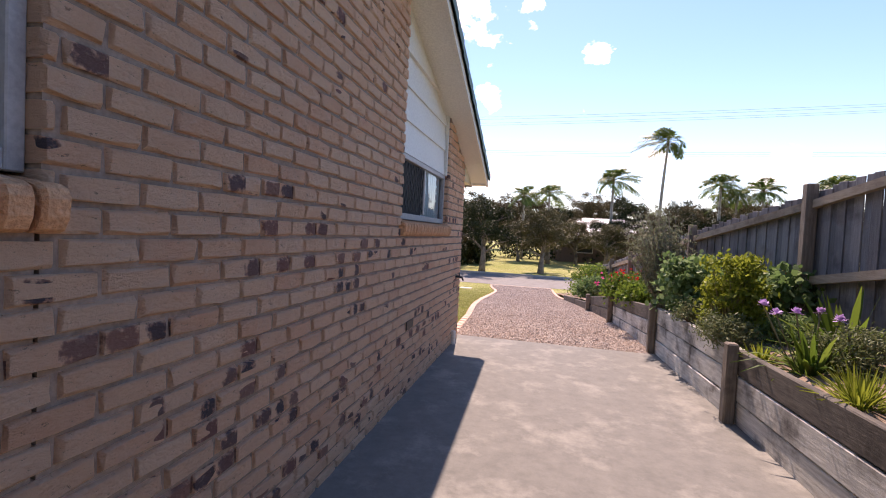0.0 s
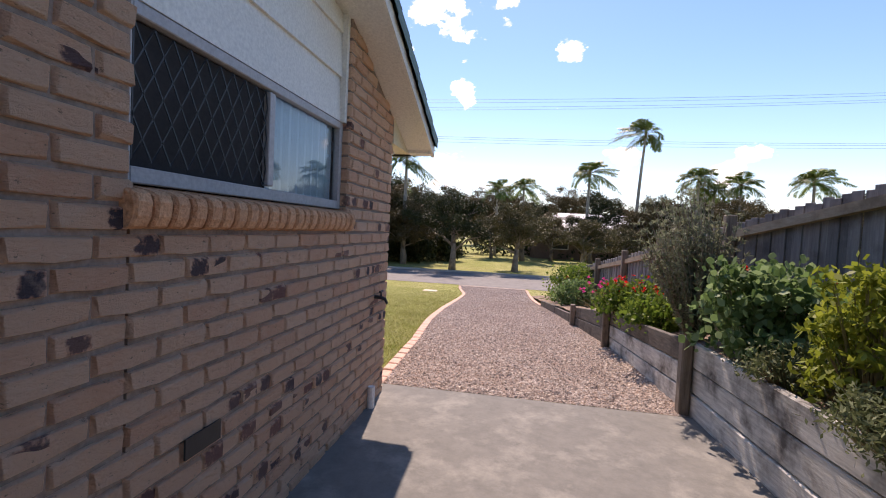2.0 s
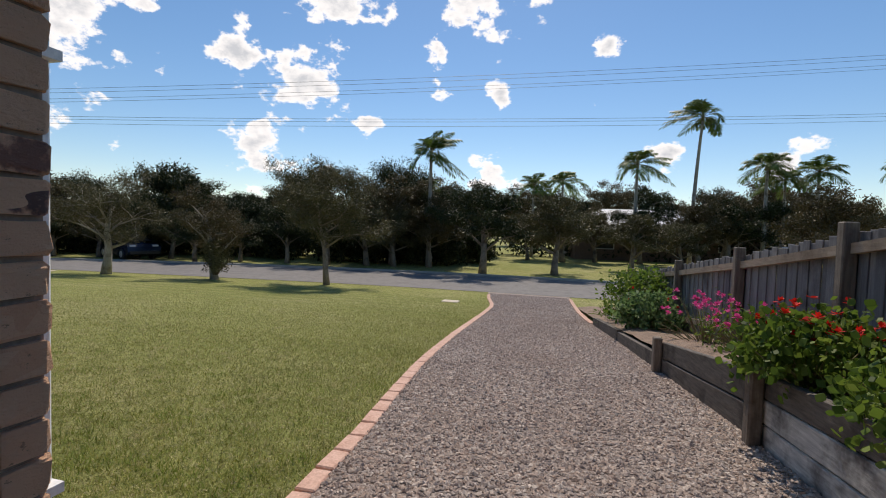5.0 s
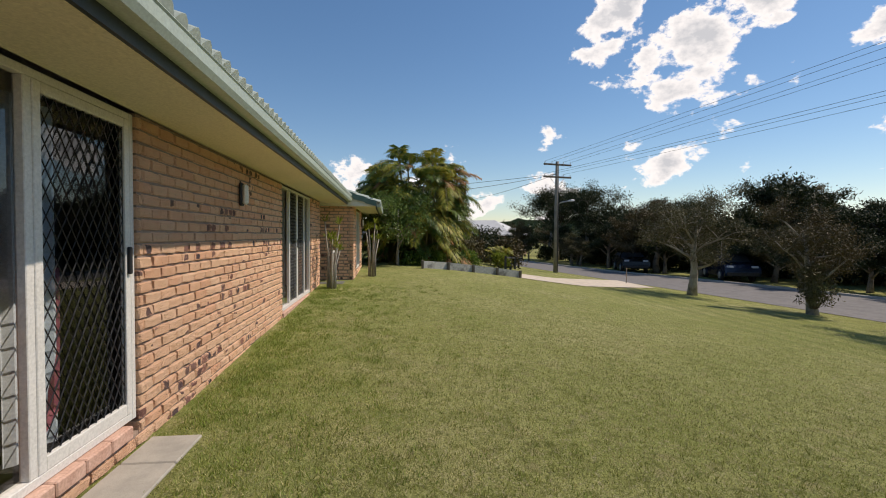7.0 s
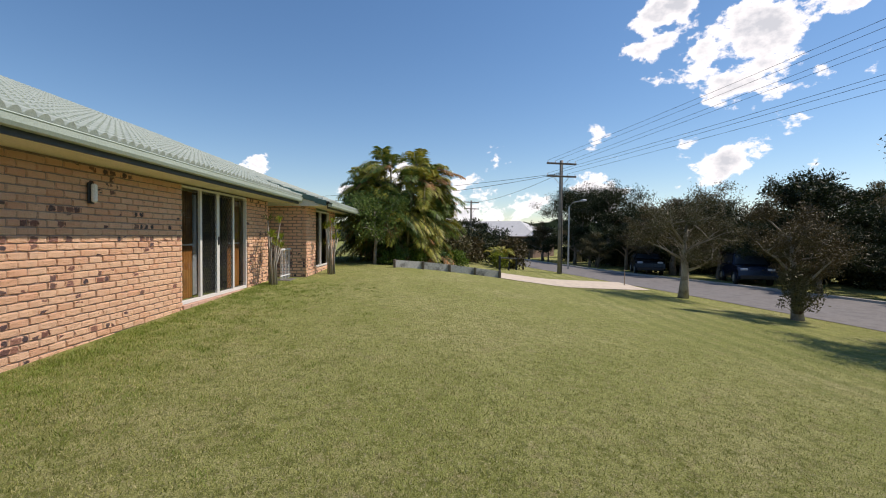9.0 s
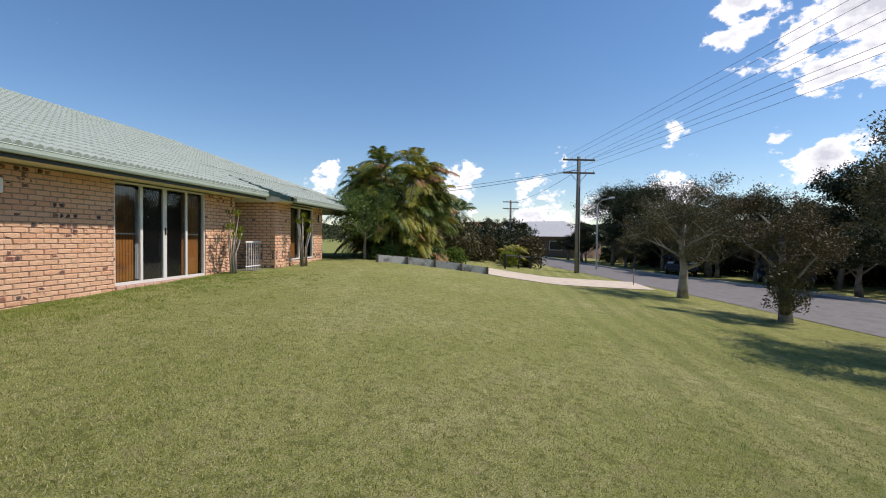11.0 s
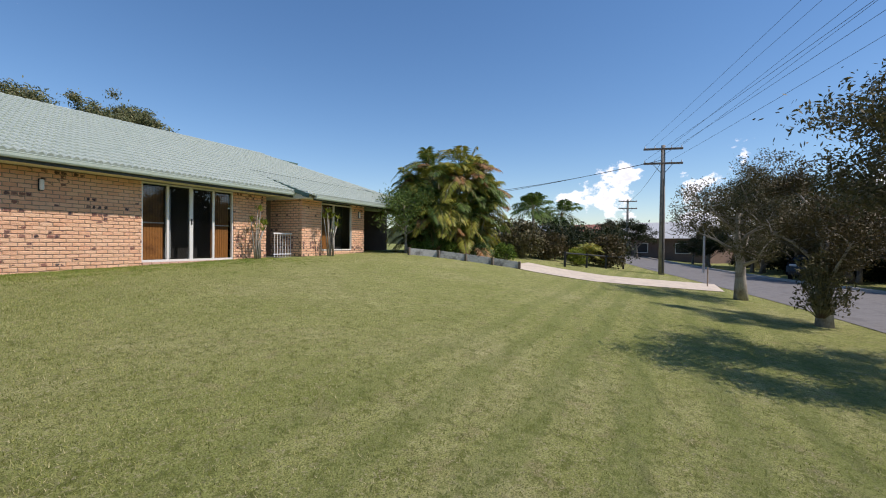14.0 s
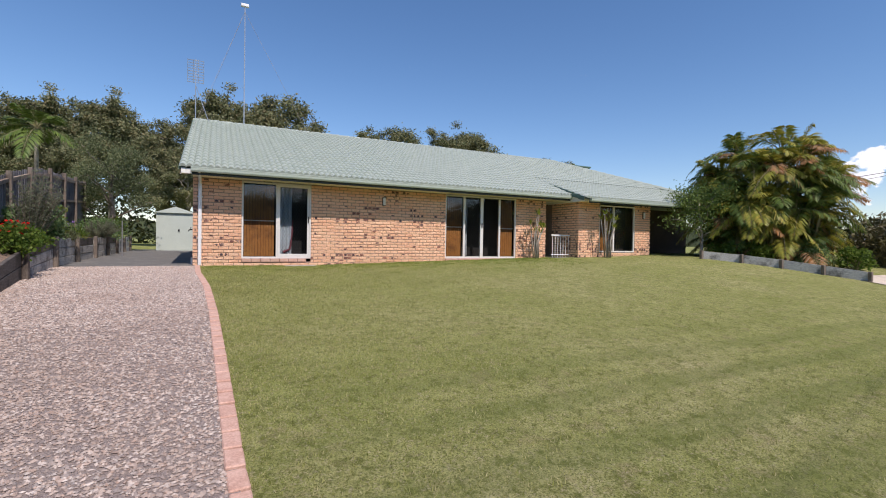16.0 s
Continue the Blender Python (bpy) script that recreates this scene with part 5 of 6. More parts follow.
def palm(name, seed, height, r, n_fronds, length, mat, label, wind=0.0, lean=0.0):
    rng = random.Random(seed)
    t = thing(name, label, "palm tree", "tall palms")
    tr = Shape()
    pts = [(lean * (i / 10) ** 2, 0, height * i / 10 - (.2 if i == 0 else 0)) for i in range(11)]
    tr.tube(pts, [r * (1.4 - .07 * i) for i in range(11)], 8)
    part("trunk", tr, M_PALEBARK, t, smooth=True)
    tip = Vector(pts[-1])
    sh = Shape().tube([tip, tip + Vector((0, 0, height * .09 + .3))], [r * .9, r * .4], 8)
    part("crownshaft", sh, M_CANE, t)
    ra, le = Shape(), Shape()
    for i in range(n_fronds):
        az = i * 2.4 + rng.uniform(-.3, .3)
        frond(ra, le, rng, tip + Vector((0, 0, .3)), az, length * rng.uniform(.85, 1.1), rng.uniform(-.25, 1.5), rng.uniform(.35, .6), length * .34, 30, wind, 1.3)
    part("frond_spine", ra, M_CANE, t)
    part("foliage", le, mat, t)
    return t


def flower_head(shape, rng, c, size, n=9):
    """A ball of petals that share their centre."""
    vs, fs = [Vector(c)], []
    for i in range(n):
        a, e = i * 2.4, rng.uniform(-.3, 1.4)
        d = Vector((math.cos(a) * math.cos(e), math.sin(a) * math.cos(e), math.sin(e)))
        w = d.cross(Vector((.2, .1, 1))).normalized() * size * .55
        k = len(vs)
        vs += [vs[0] + d * size * .9 - w, vs[0] + d * size * 1.5, vs[0] + d * size * .9 + w]
        fs.append((0, k, k + 1, k + 2))
    return shape.add(vs, fs)


def bush(name, label, at, radius, height, mat, leaf, n_clumps, per, seed, slim=.5, flowers=None, fl_size=.022, n_fl=0, category="shrub", up=.3, stems=True):
    rs = np.random.RandomState(seed)
    rng = random.Random(seed)
    t = thing(name, label, category, at=at)
    st, fo = Shape(), Shape()
    cs = []
    for i in range(n_clumps):
        a, rr, h = rng.uniform(0, 6.28), radius * math.sqrt(rng.random()), rng.uniform(.15, 1)
        rr *= math.sqrt(max(.12, 1 - (h - .35) ** 2 * 1.6))
        p = Vector((math.cos(a) * rr, math.sin(a) * rr, height * h))
        cs.append(tuple(p))
        if stems:
            st.tube([(p.x * .15, p.y * .15, -.05), (p.x * .6, p.y * .6, p.z * .55), p], [.010, .007, .003], 4)
    leaf_cloud(fo, rs, cs, per, radius * .16, leaf, up, slim)
    if stems:
        part("woody_base", st, M_CANE if name != "rosemary_bush" else M_BARK, t)
    part("foliage", fo, mat, t)
    if flowers:
        pick = [c for c in cs if c[2] > height * .45]
        for i in range(n_fl):
            f = Shape()
            c = np.array(rng.choice(pick)) + np.array([rng.uniform(-.1, .1), rng.uniform(-.1, .1), rng.uniform(.04, .16)])
            flower_head(f, rng, c, fl_size)
            part("flower", f, flowers, t, "bright flower head")
    return t


def spiky(name, label, at, n, length, mat, seed, width=.02, spread=.5, droop=.5, flowers=None):
    """Strap-leaved clump."""
    rng = random.Random(seed)
    t = thing(name, label, "garden plant", at=at)
    s = Shape()
    for i in range(n):
        a, e = rng.uniform(0, 6.28), rng.uniform(.5, 1.45)
        l = length * rng.uniform(.6, 1.1)
        d = Vector((math.cos(a), math.sin(a), 0))
        side = Vector((-d.y, d.x, 0)) * width
        b = d * rng.uniform(0, .08)
        pts = [b + d * (l * f * math.cos(e)) + Vector((0, 0, l * (math.sin(e) * f - droop * f * f * (1.3 - e * .6)))) for f in (0, .35, .7, 1)]
        vs = []
        for p, k in zip(pts, (.7, 1, .8, .08)):
            vs += [p - side * k, p + Vector((0, 0, -.004)), p + side * k]
        s.add(vs, [(j * 3 + q, j * 3 + q + 1, j * 3 + q + 4, j * 3 + q + 3) for j in range(3) for q in range(2)])
    part("foliage", s, mat, t)
    if flowers:
        for i in range(5):
            f, st = Shape(), Shape()
            p = Vector((rng.uniform(-.3, .3), rng.uniform(-.3, .3), length * rng.uniform(.7, .95)))
            st.tube([(p.x * .3, p.y * .3, 0), p], .006, 4)
            flower_head(f, rng, p, .038, 16)
            stalk = part("flower_stalk", st, M_CANE, t)
            part("flower", f, flowers, stalk, "mauve flower head")
    return t


def rosemary(at, seed, n, h, spread):
    rng = random.Random(seed)
    rs = np.random.RandomState(seed)
    t = thing("rosemary_bush", "tall grey-green spiky shrub with upright woody stems", "shrub", at=at)
    st, fo = Shape(), Shape()
    for i in range(n):
        a, r = rng.uniform(0, 6.28), spread * math.sqrt(rng.random())
        hh = h * rng.uniform(.55, 1.0) * (1 - .3 * (r / spread) ** 2)
        bend = rng.uniform(-1, 1)
        p = [Vector((math.cos(a) * r * (.12 + .88 * f) + (.10 * bend - .14) * f * f, math.sin(a) * r * (.12 + .88 * f), hh * f)) for f in (0, .3, .6, 1)]
        st.tube(p, [.010, .007, .005, .002], 4)
        cs = [tuple(p[k].lerp(p[k + 1], q)) for k in (0, 1, 2) for q in (.1, .3, .5, .7, .9) if k or q > .4]
        leaf_cloud(fo, rs, cs, 13, .016, .026, .6, .24)
    part("woody_base", st, M_BARK, t)
    part("foliage", fo, M_LEAF_ROSEM, t)


def bz(x, y):
    return (x, y, bed_z(y))


rosemary(bz(2.90, .85), 3, 120, 1.72, .46)
rosemary(bz(3.15, -6.5), 5, 70, .8, .6)
bush("geranium_bush", "sprawling geranium bush with round pale leaves and red flowers", bz(3.08, -.1), .50, .74, M_LEAF_GERAN, .033, 100, 28, 11, .9, M_RED, .026, 6, up=.8)
bush("geranium_bush", "light green geranium bush dotted with red flowers", bz(2.72, 2.75), .45, .48, M_LEAF_FRESH, .027, 85, 28, 12, .8, M_RED, .03, 40, up=.8)
bush("geranium_bush", "geranium bush with bright red flower heads", bz(3.70, -.75), .45, .70, M_LEAF_GERAN, .038, 80, 26, 13, .85, M_RED, .034, 5, up=.8)
bush("geranium_bush", "low light green geranium spilling towards the sleepers", bz(2.82, 1.75), .42, .36, M_LEAF_FRESH, .027, 75, 28, 121, .8, M_RED, .026, 5, up=.8)
bush("low_herb", "low grey-green herb among the mulch", bz(3.1, 3.5), .35, .3, M_LEAF_HERB, .02, 60, 30, 122, .4)
bush("yellow_shrub", "upright yellow-green glossy shrub", bz(3.08, -1.2), .29, .86, M_LEAF_YELLOW, .030, 110, 32, 14, .5, up=.5)
bush("low_herb", "small grey-green herb mound", bz(2.90, -1.62), .27, .26, M_LEAF_HERB, .018, 70, 34, 15, .4)
bush("low_herb", "small grey-green herb mound", bz(3.45, -2.45), .30, .36, M_LEAF_HERB, .018, 80, 34, 16, .4)
bush("low_herb", "low fine-leaved green herb", bz(2.92, -.72), .27, .28, M_LEAF_HERB, .018, 60, 32, 17, .4)
bush("low_herb", "low green herb mound in mulch", bz(3.45, -1.5), .28, .30, M_LEAF_GERAN, .02, 60, 30, 171, .45)
spiky("strap_lily", "strap-leaved lily clump with mauve flower heads", bz(3.18, -2.5), 70, .56, M_LEAF_FRESH, 18, .017, .5, .55, M_MAUVE)
spiky("strap_lily", "broad strap-leaved green lily clump", bz(3.62, -2.05), 34, .75, M_LEAF_FRESH, 173, .030, .3, .3)
spiky("grass_tuft", "bright green grassy tuft", bz(3.10, -3.2), 170, .34, M_LEAF_YELLOW, 19, .006, .5, .3)
spiky("grass_tuft", "small green grassy tuft in mulch", bz(2.98, -2.15), 60, .2, M_LEAF_YELLOW, 191, .007, .5, .3)
spiky("grass_tuft", "bright green grassy tuft", bz(3.35, -4.4), 120, .36, M_LEAF_FRESH, 20, .006, .5, .35)
spiky("strap_lily", "strap-leaved green lily clump in the bed", bz(3.5, -5.4), 60, .6, M_LEAF_FRESH, 21, .02, .5, .5)
bush("fresh_shrub", "dense fresh green leafy shrub at the bed's end", bz(2.75, 9.0), .85, 1.0, M_LEAF_FRESH, .045, 150, 26, 22, .5)
bush("fresh_shrub", "dense fresh green leafy shrub beside the gravel", bz(2.55, 7.6), .5, .62, M_LEAF_GERAN, .045, 90, 24, 23, .6, M_RED, .03, 4)
bush("cosmos_patch", "feathery plants with bright pink flowers", bz(2.95, 5.8), .65, .62, M_LEAF_GERAN, .016, 60, 12, 24, .2, M_PINK, .036, 52)
bush("cosmos_patch", "low plants with red and pink flowers", bz(3.05, 4.7), .5, .45, M_LEAF_FRESH, .025, 60, 16, 25, .4, M_PINK, .034, 30)
spiky("grass_tuft", "upright grassy green clump by gravel", bz(2.2, 10.2), 80, .5, M_LEAF_FRESH, 26, .01, .4, .4)
bush("garden_shrub", "green shrub along the raised bed", bz(3.6, -8.5), .8, .7, M_LEAF_GERAN, .045, 90, 22, 27, .6)
bush("garden_shrub", "green shrub along the raised bed", bz(3.8, -10.8), .8, .8, M_LEAF_FRESH, .045, 90, 22, 28, .6)
spiky("bromeliad", "orange-red bromeliad behind the fence", (4.2, 4.5, 1.0), 30, .55, M_RED, 29, .035, .4, .3)

# dracaenas against the front wall
for x, y, h, sd in ((-10.45, .35, 1.55, 41), (-12.95, 1.2, 1.5, 42)):
    d = thing("dracaena", "thin multi-stemmed dracaena with yellow-green leaf tufts", "shrub", "dracaenas", at=(x, y, gz(x, y)))
    rng = random.Random(sd)
    le = Shape()
    for i in range(8):
        a = rng.uniform(0, 6.28)
        tip = Vector((math.cos(a) * .3, math.sin(a) * .2, h * rng.uniform(.55, 1.15)))
        part("stem", Shape().tube([(math.cos(a) * .1, math.sin(a) * .1, -.05), tip * .5 + Vector((.05, 0, .05)), tip], [.028, .02, .014], 6), M_PALEBARK, d, smooth=True)
        for k in range(16):
            b, e = rng.uniform(0, 6.28), rng.uniform(.1, 1.3)
            dv = Vector((math.cos(b) * math.cos(e), math.sin(b) * math.cos(e), math.sin(e)))
            w = dv.cross(Vector((0, 0, 1))).normalized() * .016
            le.add([tip, tip + dv * .14 - w, tip + dv * .30 - Vector((0, 0, .06)), tip + dv * .14 + w], [(0, 1, 2, 3)])
    part("foliage", le, M_LEAF_YELLOW, d)

# golden cane palm clump at the end of the house
CL = Vector((-19.8, 2.7, .15))
clump = thing("golden_cane_palm", "large golden cane palm clump with green, yellow and dry orange fronds", "palm clump", at=tuple(CL))
rng = random.Random(77)
canes, stems, fg, fy, fb = Shape(), Shape(), Shape(), Shape(), Shape()
for i in range(112):
    a, r = i * 2.4, 1.75 * math.sqrt((i + .5) / 112)
    b = Vector((math.cos(a) * r, math.sin(a) * r * .8, -.1))
    h = (rng.uniform(2.6, 4.5) if i % 2 else rng.uniform(.4, 2.6)) * (1.05 - .33 * r / 1.8)
    tip = b + Vector((math.cos(a) * h * .22, math.sin(a) * h * .18, h))
    canes.tube([b, b.lerp(tip, .5) + Vector((0, 0, .1)), tip], [.05, .045, .03], 6)
    for k in range(7):
        kind = rng.random()
        low = k < 3
        tgt = fb if (low and kind < .12) else fy if kind < .60 else fg
        frond(stems, tgt, rng, tip, a + rng.uniform(-1.9, 1.9), rng.uniform(1.25, 2.0), rng.uniform(.1, .7) if low else rng.uniform(.8, 1.45), rng.uniform(.45, .8), .46, 34, 0.0, .95)
part("trunk", canes, M_CANE, clump, smooth=True)
part("frond_spine", stems, M_CANE, clump)
part("green_fronds", fg, M_PALM, clump)
part("yellow_fronds", fy, M_PALM_Y, clump, "yellowing fronds")
part("dry_fronds", fb, M_PALM_B, clump, "dry orange-brown fronds")

sh = tree(51, 2.9, 1.25, .05, M_PALM, M_PALEBARK, 8, 55, .05, .25, (.2, 0), name="frangipani_shrub", label="open leafy shrub with pale crooked stems", category="shrub")
sh.matrix_basis = pose(-16.9, 2.0, gz(-16.9, 2.0))
bord = thing("garden_border", "grey weathered timber sleepers edging the palm bed", "garden border", kind="structure")
bp = [(-15.7, 2.85), (-16.3, 3.85), (-16.7, 4.85), (-17.0, 5.85), (-17.3, 6.85)]
for (xa, ya), (xb, yb) in zip(bp, bp[1:]):
    za, zb = gz(xa, ya), gz(xb, yb)
    n = Vector((-(yb - ya), xb - xa, 0)).normalized() * .07
    ring = []
    for x, y, z in ((xa, ya, za), (xb, yb, zb)):
        ring += [(x, y, z - .1), (x + n.x, y + n.y, z - .1), (x + n.x, y + n.y, z + .27), (x, y, z + .27)]
    part("sleeper", Shape().add(ring, [(0, 1, 2, 3), (7, 6, 5, 4), (0, 4, 5, 1), (1, 5, 6, 2), (2, 6, 7, 3), (3, 7, 4, 0)]), M_SLEEPER, bord)
for x, y in bp:
    part("post", Shape().chamfer_box(x + .0, y - .04, gz(x, y) - .1, x + .1, y + .05, gz(x, y) + .29, .008), M_POSTWOOD, bord)
for i, (x, y, r, h, m) in enumerate(((-17.9, 3.4, .5, .6, M_LEAF_FRESH), (-19.2, 4.4, .6, .7, M_LEAF_GERAN), (-20.2, 5.3, .5, .7, M_LEAF_FRESH), (-23.5, 5.0, 1.2, 1.7, M_LEAF_OLIVE), (-25.5, 6.0, 1.1, 1.4, M_LEAF_BROWN),
                                     (-28.5, 6.8, 1.4, 2.0, M_LEAF_DARK), (-24.5, 7.8, .5, .8, M_LEAF_YELLOW), (-27.5, 9.0, 1.0, 1.7, M_LEAF_BROWN), (-31.5, 8.5, 1.6, 2.2, M_LEAF_DARK), (-25.0, 2.0, 1.5, 2.0, M_LEAF_DARK), (-27.5, 3.6, 1.4, 1.8, M_LEAF_OLIVE), (-30.5, 5.2, 1.6, 2.1, M_LEAF_DARK), (-34.0, 6.4, 1.5, 1.9, M_LEAF_OLIVE), (-17.2, 2.6, .5, .5, M_LEAF_FRESH))):
    bush("bed_shrub", "leafy garden shrub behind the timber border", (x, y, gz(x, y)), r, h, m, .06 if r < 1 else .09, 60 if r < 1 else 130, 22, 60 + i, .5)
yp = thing("yellow_palm", "small yellow-leaved cane palm by the driveway", "palm clump", at=(-26.2, 8.2, gz(-26, 8)))
st, le = Shape(), Shape()
for i in range(26):
    frond(st, le, rng, Vector((rng.uniform(-.3, .3), rng.uniform(-.3, .3), rng.uniform(.1, .8))), rng.uniform(0, 6.28), rng.uniform(.9, 1.4), rng.uniform(.4, 1.3), .6, .36, 18)
part("frond_spine", st, M_CANE, yp)
part("foliage", le, M_PALM_Y, yp)
rf = thing("rail_fence", "low dark timber post-and-rail fence by the neighbouring drive", "fence")
for i in range(4):
    x, y = -22.5 - i * 1.8, 7.6 + i * .75
    part("post", Shape().box(x - .05, y - .05, gz(x, y) - .2, x + .05, y + .05, gz(x, y) + .75), M_BLACK, rf)
    if i < 3:
        part("rail", Shape().tube([(x, y, gz(x, y) + .66), (x - 1.8, y + .75, gz(x - 1.8, y + .75) + .66)], .045, 6), M_BLACK, rf)

# ---- street trees ----
t1 = tree(101, 4.7, 2.1, .095, M_LEAF_OLIVE, M_BARK, 11, 150, .038, .42, (-.4, -.2), twiggy=3, puff=.14, name="street_tree", label="paperbark street tree with shaggy grey trunk on the lawn verge", group="street trees")
t1.matrix_basis = pose(-8.05, 16.0, gz(-8.0, 16.0), 0, 0, 30)
t2 = tree(102, 3.45, 1.4, .12, M_LEAF_BROWN, M_PALEBARK, 8, 95, .034, .3, (-.5, .1), twiggy=3, puff=.16, name="street_tree", label="gnarled melaleuca with sparse olive-brown crown and leafy base", group="street trees")
t2.matrix_basis = pose(-12.6, 15.05, gz(-12.6, 15.05))
t3 = tree(103, 4.0, 1.75, .14, M_LEAF_OLIVE, M_PALEBARK, 9, 80, .036, .35, (.5, -.2), twiggy=4, puff=.15, name="street_tree", label="spreading melaleuca with a thin grey-olive crown on the verge", group="street trees")
t3.matrix_basis = pose(-17.15, 14.1, gz(-17.15, 14.1))
bush("tree_base_growth", "dense leafy growth round the foot of the street tree", (-12.5, 14.95, gz(-12.6, 15.0) + .25), .55, 1.35, M_LEAF_OLIVE, .05, 90, 24, 104, .4)

# ---- far side of the street ----
far = []
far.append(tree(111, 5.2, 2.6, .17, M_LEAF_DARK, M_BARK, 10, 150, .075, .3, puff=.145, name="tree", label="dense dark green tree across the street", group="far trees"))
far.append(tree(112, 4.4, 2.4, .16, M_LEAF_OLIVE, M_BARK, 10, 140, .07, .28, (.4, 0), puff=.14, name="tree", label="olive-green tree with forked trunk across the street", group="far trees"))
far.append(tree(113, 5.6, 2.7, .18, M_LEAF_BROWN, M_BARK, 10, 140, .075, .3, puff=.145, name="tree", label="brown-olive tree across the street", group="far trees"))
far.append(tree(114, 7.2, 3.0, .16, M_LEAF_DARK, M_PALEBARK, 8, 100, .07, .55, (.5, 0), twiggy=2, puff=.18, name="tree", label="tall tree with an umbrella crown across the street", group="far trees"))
rng = random.Random(9)
far[0].matrix_basis, far[1].matrix_basis = pose(-3.2, 24.9, gz(0, 24)), pose(.75, 26, gz(0, 25), 0, 0, 60)
far[2].matrix_basis, far[3].matrix_basis = pose(-9.4, 27, gz(0, 27)), pose(-10.5, 30.5, gz(0, 30))
spots = []
for i, x in enumerate(np.arange(-48, -4.5, 2.3)):
    yb = road_near(x) + 6.4
    spots += [(x + rng.uniform(-.6, .6), yb + rng.uniform(1.5, 3.5), rng.choice((0, 1, 2)), rng.uniform(.5, .95))]
    spots += [(x + rng.uniform(-.8, .8), yb + rng.uniform(5.5, 9.0), rng.choice((0, 2, 0, 3)), rng.uniform(.65, 1.3))]
for x in np.arange(-8, 44, 3.0):
    spots.append((x + rng.uniform(-.6, .6), 37 + rng.uniform(-1.5, 2.5), rng.choice((0, 1, 0, 2)), rng.uniform(.75, 1.05)))
for x in np.arange(-60, 60, 4.2):
    spots.append((x + rng.uniform(-1, 1), 62 + rng.uniform(-4, 4), rng.choice((0, 2)), rng.uniform(1.2, 1.7)))
spots += [(5.5, 31, 1, .8), (9, 33, 1, .7), (14, 26, 2, .9), (17, 22, 1, 1.1), (20, 18, 1, 1.2), (13, 38, 2, 1.0)]
for i in range(24):
    spots.append((-52 - rng.uniform(0, 26), -6 + i * 1.9 + rng.uniform(-1, 1), rng.choice((0, 1, 2)), rng.uniform(.55, .95)))
spots += [(-38, 17.5, 1, .62), (-42, 13.0, 1, .6), (-34.5, 10.5, 1, .5), (-30, 20.5, 2, .9)]
for x, y, k, s in spots:
    if x < -33 and y < 60:
        s *= .85
    if y < 62 and -45 < x < 60 and road_near(x) - .4 < y < road_near(x) + 7.2:
        continue
    copy_thing(far[k], pose(x, y, gz(x, y), 0, 0, rng.uniform(0, 360)) @ Matrix.Diagonal((s * rng.uniform(.9, 1.15), s * rng.uniform(.9, 1.15), s, 1)))
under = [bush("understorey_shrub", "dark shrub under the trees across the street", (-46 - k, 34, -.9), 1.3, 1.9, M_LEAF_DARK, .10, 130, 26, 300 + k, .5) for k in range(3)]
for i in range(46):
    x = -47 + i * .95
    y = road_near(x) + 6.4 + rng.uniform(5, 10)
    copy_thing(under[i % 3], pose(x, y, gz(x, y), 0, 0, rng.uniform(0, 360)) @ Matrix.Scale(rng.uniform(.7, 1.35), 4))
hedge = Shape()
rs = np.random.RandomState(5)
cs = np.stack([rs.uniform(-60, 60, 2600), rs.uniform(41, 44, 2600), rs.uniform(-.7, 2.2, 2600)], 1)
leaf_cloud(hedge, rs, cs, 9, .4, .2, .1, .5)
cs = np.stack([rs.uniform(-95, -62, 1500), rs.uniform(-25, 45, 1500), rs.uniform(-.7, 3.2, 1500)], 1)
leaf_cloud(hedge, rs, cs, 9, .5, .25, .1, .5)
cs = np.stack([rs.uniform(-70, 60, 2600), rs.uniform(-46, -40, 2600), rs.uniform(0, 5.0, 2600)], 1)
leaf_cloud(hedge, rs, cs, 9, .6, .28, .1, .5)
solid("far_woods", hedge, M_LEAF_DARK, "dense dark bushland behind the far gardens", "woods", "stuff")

ring = Shape()
rq = random.Random(31)
NR = 360
for i in range(NR):
    a = 2 * math.pi * i / NR
    r = 150
    ring.v += [(math.cos(a) * r, math.sin(a) * r + 10, -3), (math.cos(a) * (r + 2), math.sin(a) * (r + 2) + 10, 6 + rq.uniform(-.8, .8) + .8 * math.sin(a * 5))]
ring.f = [(2 * i, (2 * i + 2) % (2 * NR), (2 * i + 3) % (2 * NR), 2 * i + 1) for i in range(NR)]
solid("backdrop", ring, simple("distant_trees", (0.035, 0.05, 0.02), (0.09, 0.11, 0.05), 0.6, 0.95, bump_s=1.0, dist=.5, fine=3.0), "distant line of dark trees on the horizon", "trees", "structure")

p1 = palm("palm", 201, 10.9, .13, 20, 2.3, M_PALM, "tall slender palm with wind-blown crown", -.9, .4)
p1.matrix_basis = pose(10.5, 37.5, gz(10, 37))
p2 = palm("palm", 202, 7.7, .14, 22, 2.4, M_PALM, "palm with drooping crown above the roofs", .5)
p2.matrix_basis = pose(6.8, 39.5, gz(6, 39))
p3 = palm("palm", 203, 6.9, .13, 20, 2.1, M_PALM, "slim palm rising from the trees", .6)
p3.matrix_basis = pose(-7.1, 27.3, gz(-5, 27))
for x, y, h in ((15.5, 38, .95), (17.5, 40, .85), (19, 38.5, .9), (-1.5, 41, .8), (1.0, 42, .85), (-12, 44, .8), (22, 34, .9)):
    copy_thing(p2, pose(x, y, gz(x, y), 0, 0, x * 50) @ Matrix.Scale(h, 4))
